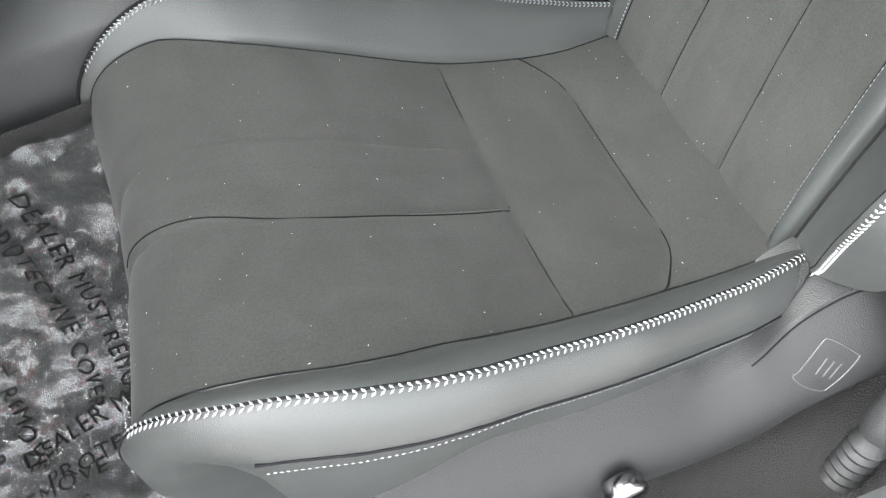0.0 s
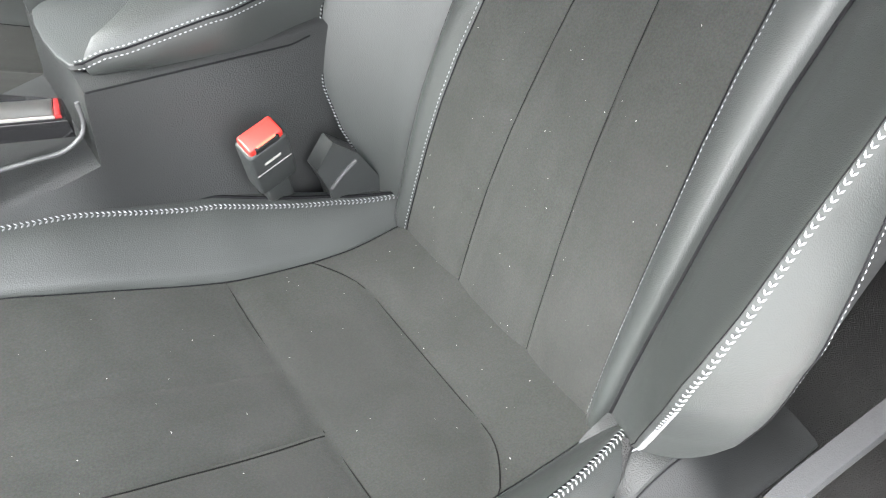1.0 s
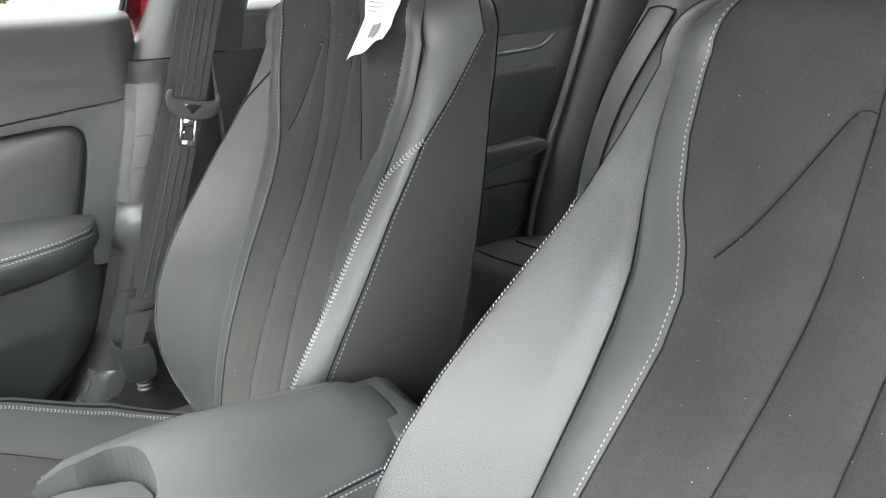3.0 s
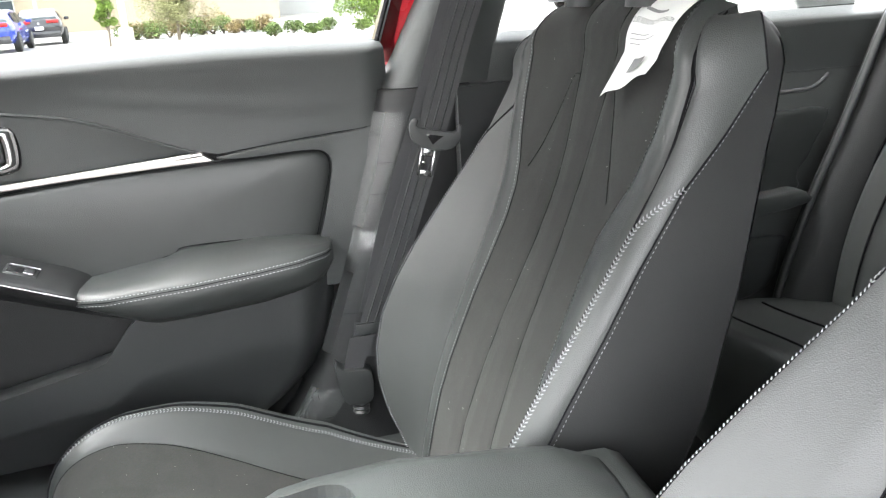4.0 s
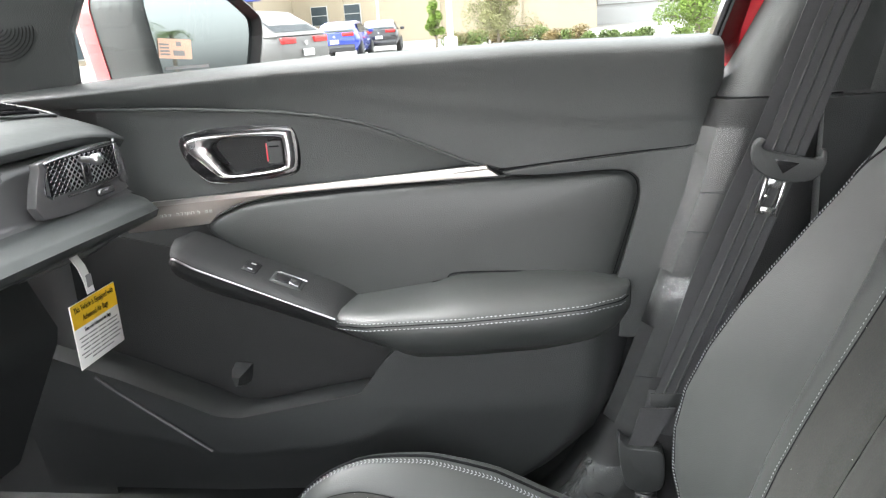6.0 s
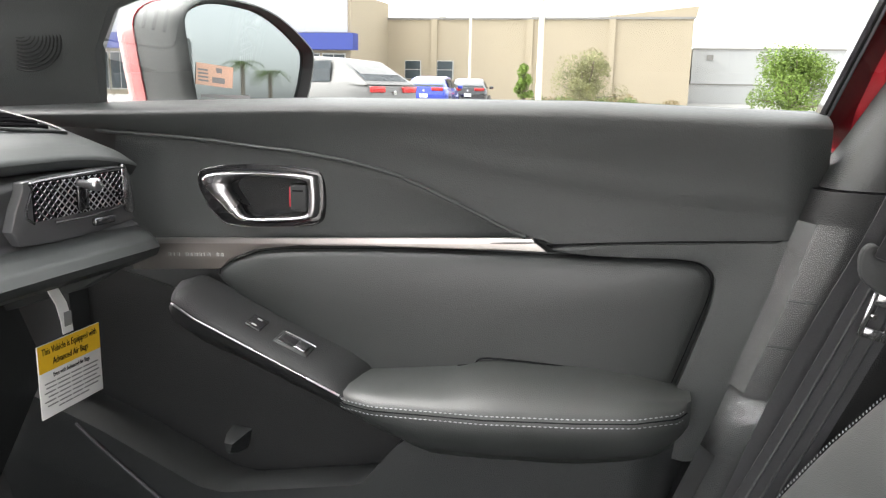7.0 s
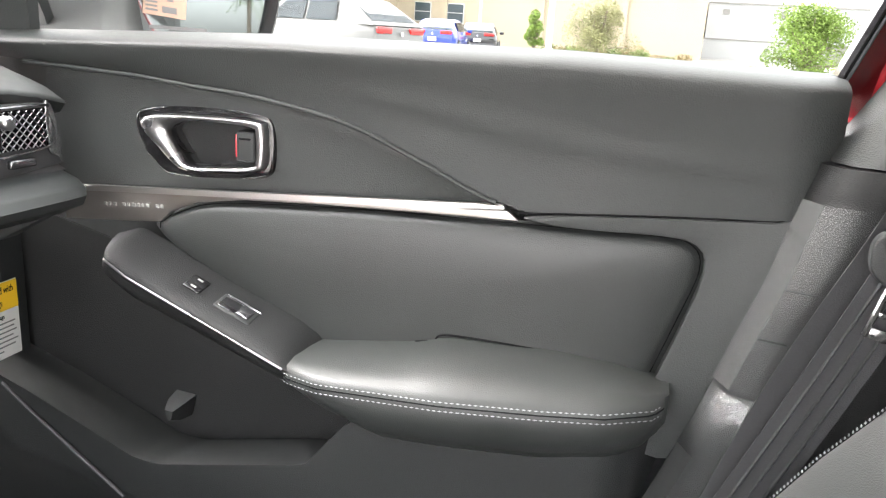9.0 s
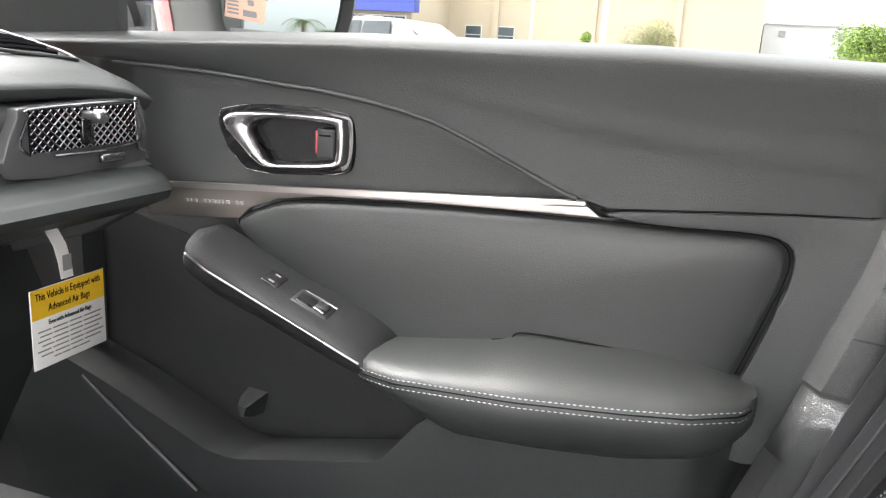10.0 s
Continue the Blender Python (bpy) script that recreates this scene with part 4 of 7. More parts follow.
# lower door: bulging panel round the pocket
def lower(u, t):
    """u along the door, t from the pocket's rim (0) down (1)."""
    x = lerp(-0.80, 0.115, u)
    rim = interp(x, (-0.80, -0.62, -0.48, -0.445, -0.257, -0.215, -0.19, 0.0, 0.115), (0.765, 0.702, 0.644, 0.641, 0.681, 0.735, 0.755, 0.776, 0.782))
    if t < 0.18:
        k = t / 0.18
        return Vector((x, lerp(0.800, 0.700 + interp(x, (-0.22, -0.10), (0.0, 0.010)) + 0.07 * max(0.0, (u - 0.93) / 0.07) ** 2, math.sin(k * math.pi / 2)), rim + 0.006 * math.sin(k * math.pi) - 0.02 * (1 - k)))
    k = (t - 0.18) / 0.82
    low = interp(x, (-0.80, -0.45, 0.0, 0.115), (0.50, 0.50, 0.520, 0.525))
    return Vector((lerp(-0.80, interp(k, (0.0, 0.28, 0.51, 0.74, 0.93, 1.0), (0.122, 0.117, 0.109, 0.081, 0.032, 0.004)), u), 0.700 + 0.07 * max(0.0, (u - 0.93) / 0.07) ** 2 + interp(x, (-0.22, -0.10), (0.0, 0.010)) + 0.012 * k + 0.020 * math.sin(max(0, k - 0.45) / 0.55 * math.pi / 2), lerp(rim, low, k)))


part("lower_trim", grid(lower, spread(0, 1, 90), spread(0, 1, 24)), HARD_PLASTIC, door, "hard grained plastic lower door with map pocket")
# darker plastic carries the shade deep in the pocket
part("pocket_back", prism(flat([(-0.80, 0.90), (-0.58, 0.88), (-0.40, 0.83), (-0.25, 0.76), (-0.2, 0.72), (-0.25, 0.64), (-0.5, 0.58), (-0.8, 0.66)], 3), 0, 0.004, door_xz(0.806), 0), SHADED_PLASTIC, door)
part("pocket_hook", loft([[Vector((-0.470 + dx * s, 0.800 - 0.04 * f, 0.672 + dz * s)) for dx, dz in ((-0.014, 0.014), (0.015, 0.012), (0.008, -0.018), (-0.004, -0.022))] for f, s in ((0, 1), (0.6, 0.8), (1, 0.4))]), HARD_PLASTIC, door)
part("speaker_edge", tube(spline([(-0.66, 0.699, 0.708), (-0.621, 0.699, 0.678), (-0.55, 0.699, 0.627), (-0.494, 0.699, 0.587)], 6), 0.0026, 6), GREY_PLASTIC, door)
# sill under the door
sill = part("door_sill", loft([[Vector((x, y, z)) for y, z in ((0.80, 0.47), (0.72, 0.475), (0.685, 0.455), (0.68, 0.42), (0.67, FLOOR - 0.02), (0.80, FLOOR - 0.02))] for x in (-0.95, -0.5, 0.0, 0.9)]), HARD_PLASTIC)
tagged(sill, "black plastic door sill cover", "sill", kind="structure")

# window glass and body edge
def side_glass(x0, x1):
    return grid(lambda u, v: Vector((u, lerp(0.815, 0.66, v ** 1.2), lerp(1.10, 1.40, v))), spread(x0, x1, 12), spread(0, 1, 8))


w1 = part("window_1", side_glass(-0.72, 0.325), DIM_GLASS)
tagged(w1, "front side window dimmed to lower outdoor brightness", "window", kind="structure")
w2 = part("window_2", side_glass(0.44, 1.15), DIM_GLASS)
tagged(w2, "rear side window dimmed to lower outdoor brightness", "window", kind="structure")
def frame_line(f, dx, dy):
    """Places along the rear edge of the front side window."""
    return Vector((lerp(0.232, 0.306, f) + dx, lerp(0.798, 0.662, f) + dy, lerp(1.13, 1.40, f)))


red_edge = part("door_frame", loft([[frame_line(f, dx, dy) for dx, dy in ((0.003, 0.034), (0.006, 0.026), (0.044, -0.004), (0.050, 0.0), (0.050, 0.034))] for f in (-0.15, 0, 0.5, 1)]), RED_PAINT)
tagged(red_edge, "red painted window frame edge", "door frame", kind="structure")
part("window_seal", loft([[frame_line(f, dx, dy) for dx, dy in ((-0.006, 0.004), (-0.002, 0), (0.004, 0.002), (0.006, 0.03), (-0.006, 0.03))] for f in (-0.05, 0, 0.5, 1)]), PIANO, red_edge)
part("seal_lip", tube([frame_line(f, 0.003, 0.0) for f in (0, 0.5, 1)], 0.0016, 6), GREY_PLASTIC, red_edge)

# B-pillar
pillar = thing("pillar_1", "black plastic centre pillar trim with clear film", "pillar", kind="structure")


def pillar_ring(z, x0, x1, y0, y1):
    return [Vector(p + (z,)) for p in ((x0 - 0.004, y1), (x0, lerp(y0, y1, 0.35)), (x0 + 0.012, y0 + 0.006), (x0 + 0.035, y0), (lerp(x0, x1, 0.7), y0), (x1 - 0.01, y0 + 0.01), (x1, lerp(y0, y1, 0.4)), (x1, y1))]


part("lower_cover", loft([pillar_ring(z, x0, x1, y0, 0.80) for z, x0, x1, y0 in ((0.46, -0.03, 0.34, 0.70), (0.52, 0.03, 0.34, 0.705), (0.60, 0.075, 0.345, 0.712), (0.70, 0.112, 0.35, 0.716), (0.80, 0.148, 0.36, 0.715), (0.84, 0.160, 0.362, 0.724), (0.95, 0.194, 0.37, 0.728), (1.03, 0.213, 0.375, 0.720), (1.062, 0.222, 0.378, 0.722))]), SHADED_PLASTIC, pillar, "grained black lower pillar cover")
part("upper_cover", loft([pillar_ring(z, x0, x1, y0, y0 + 0.07) for z, x0, x1, y0 in ((1.064, 0.230, 0.41, 0.728), (1.12, 0.262, 0.42, 0.722), (1.2, 0.298, 0.435, 0.690), (1.40, 0.392, 0.50, 0.610))]), SOFT_PLASTIC, pillar)
part("rear_cover", loft([[Vector((x, y, z)) for x, y in ((0.34, 0.705), (0.44, 0.735), (0.45, 0.80), (0.34, 0.80))] for z in (FLOOR, 0.6, 1.06)]), HARD_PLASTIC, pillar)
film_ring = lambda z, x0: [Vector((x0 - 0.0035, 0.745, z)), Vector((x0 + 0.010, 0.7175, z)), Vector((x0 + 0.035, 0.7115, z)), Vector((x0 + 0.060, 0.7115, z))]
part("protective_film", loft([film_ring(z, x0) for z, x0 in ((0.845, 0.160), (0.90, 0.177), (0.95, 0.193), (1.0, 0.204), (1.03, 0.212))], caps=False, closed=False), STRIP_FILM, pillar, "clear protective film strip")
part("protective_film", loft([[Vector((p.x, p.y - 0.004 - 0.010 * k, p.z)) for p in film_ring(z, x0)] for z, x0, k in ((0.775, 0.137, 0.2), (0.80, 0.146, 1.0), (0.835, 0.157, 0.8), (0.842, 0.16, 0.1))], caps=False, closed=False), FILM, pillar, "creased clear film patch")
part("protective_film", loft([[Vector((p.x, p.y - 0.003, p.z)) for p in film_ring(z, x0)] for z, x0 in ((0.63, 0.085), (0.70, 0.112), (0.77, 0.137))], caps=False, closed=False), STRIP_FILM, pillar)
part("protective_film", loft([[Vector((p.x, p.y - 0.004 - 0.012 * k, p.z)) for p in film_ring(z, x0)] for z, x0, k in ((0.49, 0.0, 0.4), (0.53, 0.035, 1), (0.57, 0.06, 0.5))], caps=False, closed=False), FILM, pillar)
for z, x0 in ((0.95, 0.193), (0.90, 0.177), (0.70, 0.112)):
    part("film_edge", tube([p + Vector((0, -0.0010, 0)) for p in film_ring(z, x0)[1:3]], 0.0006, 4), SEAM, pillar)

jamb = part("door_jamb", box(-0.80, 1.30, 0.822, 0.84, FLOOR - 0.1, 1.095), HARD_PLASTIC)
tagged(jamb, "dark door jamb behind the trim", "door frame", kind="structure")

# ---- roof and the open driver's side ----
# unseen headliner, paled to bounce more light onto the upper seats
roof = part("ceiling", grid(lambda u, v: Vector((u, v, 1.44 - 0.05 * (v / 0.62) ** 4 - 0.06 * max(0, (abs(u - 0.45) - 0.5) / 0.7) ** 2)), spread(-0.26, 1.95, 24), spread(-0.64, 0.64, 14)), HEADLINER)
tagged(roof, "pale grey fabric headliner", "ceiling", kind="structure")
roof_out = part("roof_skin", grid(lambda u, v: Vector((u, v, 1.475 - 0.05 * (v / 0.62) ** 4 - 0.06 * max(0, (abs(u - 0.45) - 0.5) / 0.7) ** 2)), spread(-0.28, 1.97, 24), spread(-0.66, 0.66, 14)), RED_PAINT)
tagged(roof_out, "red painted car roof", "roof", kind="structure")

screen = part("window_3", grid(lambda u, v: Vector((lerp(-1.35, -0.27, v), u * lerp(1.12, 0.92, v), lerp(1.12, 1.425, v) + 0.03 * math.sin(math.pi * v) - 0.05 * u * u)), spread(-0.66, 0.66, 14), spread(0, 1, 12)), SCREEN_GLASS)
tagged(screen, "clear windscreen", "window", kind="structure")
driver_sill = part("driver_sill", loft([[Vector((x, y, z)) for y, z in ((-0.80, 0.33), (-0.745, 0.345), (-0.70, 0.335), (-0.690, FLOOR - 0.02), (-0.80, FLOOR - 0.10))] for x in (-1.2, -0.5, 0.0, 0.50)]), HARD_PLASTIC)
tagged(driver_sill, "black plastic driver's sill cover", "sill", kind="structure")

# panes out of view; their tint sets how much light reaches the bench
rear_screen = part("window_4", grid(lambda u, v: Vector((lerp(1.74, 1.96, 1 - v), u, lerp(1.10, 1.30, 1 - v))), spread(-0.66, 0.66, 6), spread(0, 1, 6)), DARK_GLAZING)
tagged(rear_screen, "tinted rear window", "window", kind="structure")
left_glass = part("window_5", grid(lambda u, v: Vector((u, lerp(-0.77, -0.66, v), lerp(1.09, 1.41, v))), spread(0.50, 1.75, 8), spread(0, 1, 6)), DARK_GLAZING)
tagged(left_glass, "tinted rear left side window", "window", kind="structure")
# no pane shadows, so the tint dims the view but not the cabin
for pane_ob in (w1, w2):
    pane_ob.visible_shadow = False

# ---- dashboard ----
dash = thing("dashboard", "black soft dashboard with mesh air vent", "dashboard", kind="structure")
DASH = [(-1.28, 1.15), (-0.80, 1.142), (-0.66, 1.113), (-0.58, 1.088), (-0.552, 1.072), (-0.562, 1.060), (-0.585, 1.056)]
part("dash_top", grid(lambda u, v: Vector((interp(v, range(7), [p[0] for p in DASH]) + 0.03 * (1 - min(1, (u / 0.70) ** 2)) * -1, u, interp(v, range(7), [p[1] for p in DASH]) - 0.012 * max(0, (u - 0.60) / 0.1) ** 2)), spread(-0.70, 0.715, 40), spread(0, 6, 30)), SOFT_PLASTIC, dash, "grained soft dashboard top")


def on_dash(x, y, lift):
    return Vector((x, y, interp(x, [p[0] for p in DASH[:4]], [p[1] for p in DASH[:4]]) - 0.012 * max(0, (y - 0.60) / 0.1) ** 2 + lift))


# demister outlet at the end of the dashboard top
part("outlet_rim", tube(spline([on_dash(x, y, 0.0005) for x, y in ((-0.72, 0.56), (-0.635, 0.575), (-0.622, 0.66), (-0.628, 0.684), (-0.66, 0.69), (-0.74, 0.69))], 6), 0.0022, 8), HARD_PLASTIC, dash)
for x in (-0.640, -0.655, -0.670, -0.685):
    part("outlet_slot", tube([on_dash(x, y, 0.0) for y in spread(0.585, 0.668, 8)], 0.0028, 6), SEAM, dash)
FACE = [(-0.59, 1.057), (-0.572, 1.055), (-0.558, 1.0), (-0.556, 0.99), (-0.545, 0.985)]
part("dash_face", grid(lambda u, v: Vector((interp(v, range(5), [p[0] for p in FACE]) - 0.03 * (1 - min(1, (u / 0.70) ** 2)), u, interp(v, range(5), [p[1] for p in FACE]))), spread(-0.70, 0.70, 40), spread(0, 4, 12)), SATIN_TRIM, dash)
PADP = [(-0.555, 0.986), (-0.522, 0.984), (-0.500, 0.976), (-0.491, 0.967), (-0.496, 0.957), (-0.530, 0.942), (-0.62, 0.912), (-0.75, 0.87)]
part("dash_pad", grid(lambda u, v: Vector((interp(v, range(8), [p[0] for p in PADP]) - 0.02 * (1 - min(1, (u / 0.70) ** 2)) - 0.03 * max(0, (u - 0.66) / 0.04) ** 2, u, interp(v, range(8), [p[1] for p in PADP]))), spread(-0.70, 0.70, 44), spread(0, 7, 36)), LEATHER, dash, "padded lower dash roll")
part("dash_end", prism([(-0.95, 1.10), (-0.75, 1.10), (-0.62, 1.088), (-0.575, 1.07), (-0.585, 1.05), (-0.565, 0.99), (-0.535, 0.97), (-0.54, 0.945), (-0.62, 0.90), (-0.80, 0.84), (-1.0, 0.8)], 0, 0.02, lambda u, v, w: (u, 0.700 - w, v), 0.003), SOFT_PLASTIC, dash)
part("glove_box", grid(lambda u, v: Vector((interp(v, (0, 1, 2), (-0.74, -0.70, -0.82)), u, interp(v, (0, 1, 2), (0.87, 0.78, 0.56)))), spread(-0.1, 0.70, 10), spread(0, 2, 12)), HARD_PLASTIC, dash)
part("kick_panel", box(-1.3, -0.70, 0.752, 0.79, FLOOR, 0.92), HARD_PLASTIC, dash)
part("bulkhead", box(-1.35, -1.30, -0.72, 0.74, FLOOR, 1.05), CARPET, dash)

# air vent at the end of the dashboard
vent = part("air_vent", prism(flat([(0.522, 0.990), (0.530, 1.046), (0.546, 1.055), (0.675, 1.058), (0.694, 1.046), (0.700, 1.000), (0.692, 0.990)], 3), 0, 0.012, lambda u, v, w: (-0.566 + w, u, v), 0.003), SATIN_TRIM, dash, "air vent with chrome lattice and knob")
# flat near-black plate stands in for the shade inside the vent
part("vent_shade", box(-0.556, -0.5525, 0.541, 0.682, 1.012, 1.053, 0.001), SEAM, vent)
lattice = bmesh.new()
for k in range(-4, 15):
    for d in (1, -1):
        a = Vector((-0.5505 - 0.0006 * d, 0.541 + k * 0.0100, 1.013 if d > 0 else 1.052))
        b = a + Vector((0, 0.046, 0.039 * d))
        if a.y < 0.541:
            a = a.lerp(b, (0.541 - a.y) / 0.046)
        if b.y > 0.682:
            b = a.lerp(b, (0.682 - a.y) / (b.y - a.y)) if b.y > a.y else b
        if b.y > a.y + 0.002 and a.y <= 0.680:
            tube([a, b], 0.00075, 4, lattice)
part("lattice", lattice, CHROME, vent, "crossed chrome lattice")
part("vent_rim", tube([Vector((-0.551, y, z)) for y, z in flat([(0.539, 1.011), (0.539, 1.046), (0.548, 1.054), (0.676, 1.056), (0.684, 1.048), (0.684, 1.012)], 4)], 0.0014, 6), DARK_CHROME, vent)
part("end_trim", prism(flat([(0.682, 1.056), (0.690, 1.056), (0.698, 1.036), (0.702, 1.004), (0.694, 1.000), (0.684, 1.010)], 4), 0, 0.006, lambda u, v, w: (-0.556 + w, u, v), 0.002), CHROME, vent)
knob = part("vent_knob", lathe([(0.0045, 0), (0.0045, 0.012), (0.0070, 0.016), (0.0075, 0.024), (0.005, 0.027), (0.0005, 0.0275)], 16, m=pose(-0.552, 0.609, 1.045, 0, 90, 0)), CHROME, vent)
part("knob_stem", box(-0.553, -0.546, 0.601, 0.617, 1.016, 1.042, 0.002), PIANO, vent)
part("thumb_wheel", box(-0.553, -0.546, 0.626, 0.660, 0.9945, 1.0035, 0.002), DARK_CHROME, vent)

# hanging notice
tag = thing("warning_tag", "yellow and white cardboard airbag notice hanging from dash", "tag", at=(0, 0, 0))
part("card", box(-0.5515, -0.5500, 0.525, 0.622, 0.800, 0.882, 0.0004), PAPER, tag)
part("yellow_band", box(-0.5499, -0.5496, 0.5255, 0.6215, 0.8515, 0.8815), YELLOW, tag)
face = Matrix(((0, 0, 1, -0.5494), (1, 0, 0, 0.5735), (0, 1, 0, 0.0), (0, 0, 0, 1)))


def tag_text(body, size, z, spacing=1.0):
    m = face.copy()
    m[2][3] = z
    text_mesh(body, size, m @ Matrix.Diagonal((0.78, 1.15, 1, 1)), "lettering", INK, tag, spacing=spacing)


tag_text("This Vehicle is Equipped with", 0.0093, 0.8735)
tag_text("Advanced Air Bags", 0.0093, 0.8605)
tag_text("Even with Advanced Air Bags", 0.0062, 0.8455)
for i in range(7):
    w = (0.042, 0.040, 0.043, 0.038, 0.044, 0.040, 0.024)[i]
    for x0, x1 in ((-1.0, -0.62), (-0.56, -0.1), (-0.04, 0.36), (0.42, 1.0)):
        part("print_line", box(-0.5496, -0.5493, 0.5735 + w * x0, 0.5735 + w * x1, 0.8375 - i * 0.0050, 0.8390 - i * 0.0050), GREY_INK, tag)
strap = [Vector((-0.551, 0.574, 0.884)), Vector((-0.552, 0.573, 0.90)), Vector((-0.555, 0.571, 0.918)), Vector((-0.562, 0.568, 0.934))]
part("strap", loft([[p + Vector((0, -0.008, 0)), p + Vector((0, 0.008, 0)), p + Vector((-0.0008, 0.008, 0)), p + Vector((-0.0008, -0.008, 0))] for p in strap]), PAPER, tag)
part("strap_mark", box(-0.5512, -0.5505, 0.569, 0.580, 0.892, 0.908), GREY_INK, tag)

# corner of the windscreen pillar and small speaker
corner = part("a_pillar_trim", loft([[Vector(p) for p in ring] for ring in (
    ((-0.85, 0.76, 1.10), (-0.655, 0.785, 1.120), (-0.655, 0.80, 1.120), (-0.85, 0.82, 1.10)),
    ((-0.85, 0.74, 1.19), (-0.642, 0.765, 1.195), (-0.642, 0.785, 1.195), (-0.85, 0.80, 1.19)),
    ((-0.72, 0.71, 1.26), (-0.595, 0.735, 1.245), (-0.595, 0.755, 1.245), (-0.72, 0.76, 1.26)),
    ((-0.06, 0.62, 1.44), (0.02, 0.635, 1.41), (0.02, 0.655, 1.41), (-0.06, 0.66, 1.44)))]), SOFT_PLASTIC)
tagged(corner, "black windscreen pillar trim", "pillar", kind="structure")
for k in range(11):
    r = 0.012 + 0.0046 * k
    arc = [Vector((-0.735 + r * math.cos(a), 0.0, 1.225 + r * math.sin(a))) for a in spread(-1.9, 0.35, 24)]
    part("speaker_rib", tube([Vector((p.x, interp(p.z, (1.10, 1.19, 1.26), (0.771, 0.751, 0.721)) + (p.x + 0.735) * 0.12, p.z)) for p in arc], 0.0011, 5), SHADED_PLASTIC, corner)

# ---- wing mirror ----
mirror = thing("wing_mirror", "red and black outside mirror with paper label on its glass", "mirror")
MX, MY, MZ = -0.53, 0.95, 1.185
OUT = flat([(-0.088, -0.055), (-0.098, 0.02), (-0.098, 0.065), (-0.06, 0.088), (0.01, 0.085), (0.06, 0.068), (0.105, 0.035), (0.118, 0.012), (0.105, -0.045), (0.085, -0.066), (-0.02, -0.066), (-0.09, -0.064)], 4)


def mirror_frame():
    # glass faces the rear and the driver
    n = Vector((0.86, -0.50, 0.02)).normalized()
    side = Vector((0, 0, 1)).cross(n).normalized()
    up = n.cross(side)
    m = Matrix((side, up, n)).transposed().to_4x4()
    m.translation = Vector((MX, MY, MZ))
    return m


MF = mirror_frame()


def mirror_ring(f, w, lift=0.0):
    return [MF @ Vector((x * f, z * f + lift, w)) for x, z in OUT]


housing = part("housing", loft([mirror_ring(0.93, -0.008), mirror_ring(0.97, 0.012), mirror_ring(1.0, 0.010), mirror_ring(1.05, -0.02), mirror_ring(1.07, -0.08), mirror_ring(1.07, -0.13), mirror_ring(1.03, -0.165)], caps=False), SOFT_PLASTIC, mirror, "black mirror housing rim")
part("painted_cap", loft([mirror_ring(1.09, -0.125), mirror_ring(1.09, -0.165), mirror_ring(0.98, -0.205), mirror_ring(0.78, -0.23), mirror_ring(0.4, -0.245), mirror_ring(0.05, -0.25)]), RED_PAINT, mirror, "red painted mirror cap")
part("mirror_glass", prism([(x * 0.915, z * 0.915) for x, z in OUT], -0.012, 0.006, lambda u, v, w: MF @ Vector((u, v, w)), 0.001), MIRROR, mirror, "silvered mirror glass", smooth=False)
part("mirror_foot", loft([[Vector((x, y, z)) for x, z in ((-0.70, z0), (-0.60, z0), (-0.60, z1), (-0.70, z1))] for y, z0, z1 in ((0.80, 1.06, 1.10), (0.86, 1.06, 1.105), (0.93, 1.075, 1.125))]), HARD_PLASTIC, mirror)
label = part("paper_label", prism([(-0.078, -0.030), (-0.020, -0.036), (-0.017, -0.006), (-0.075, 0.0)], -0.0052, 0.0005, lambda u, v, w: MF @ Vector((u, v, w)), 0), PEACH, mirror, "peach paper label with code")
for k in range(4):
    part("label_mark", prism([(-0.074, -0.008 - k * 0.005), (-0.058, -0.0095 - k * 0.005), (-0.058, -0.012 - k * 0.005), (-0.074, -0.0105 - k * 0.005)], -0.0046, 0.0003, lambda u, v, w: MF @ Vector((u, v, w)), 0), GREY_INK, label)
part("label_mark", prism([(-0.052, -0.020), (-0.032, -0.022), (-0.032, -0.030), (-0.052, -0.028)], -0.0046, 0.0003, lambda u, v, w: MF @ Vector((u, v, w)), 0), GREY_INK, label)
part("label_mark", prism([(-0.045, -0.007), (-0.036, -0.008), (-0.036, -0.015), (-0.045, -0.014)], -0.0046, 0.0003, lambda u, v, w: MF @ Vector((u, v, w)), 0), GREY_INK, label)
for k, (a, b) in enumerate(((-0.07, 0.01), (-0.04, 0.02))):
    part("etched_line", prism([(a, -0.044 - k * 0.008), (b, -0.046 - k * 0.008), (b, -0.0505 - k * 0.008), (a, -0.0485 - k * 0.008)], -0.0058, 0.0003, lambda u, v, w: MF @ Vector((u, v, w)), 0), GREY_INK, mirror)

# ---- front seats ----
driver_seat, driver_turn = make_seat("black leather and dark suede front seat with pale stitching", (0.0, -0.320, 0.0), 0.0, -1, rim=0.002)
passenger_seat, passenger_turn = make_seat("black leather and dark suede front seat holding a paper notice", (0.036, 0.372, -0.028), 9.0, -1, -0.050, forth=0.95, lop=0.0, crown=0.045, dip=3.3)
for seat, turn in ((driver_seat, driver_turn), (passenger_seat, passenger_turn)):
    for y in (0.085, -0.085):
        m = turn @ pose(0.575, y, 1.17, 0, 14, 0)
        guide = part("headrest_guide", lathe([(0.021, -0.01), (0.021, 0.004), (0.018, 0.013), (0.013, 0.020), (0.009, 0.021)], 18, m=m), HARD_PLASTIC, seat)
        part("headrest_post", lathe([(0.0062, 0.0), (0.0062, 0.16)], 14, m=m), CHROME, guide, "chrome headrest post")

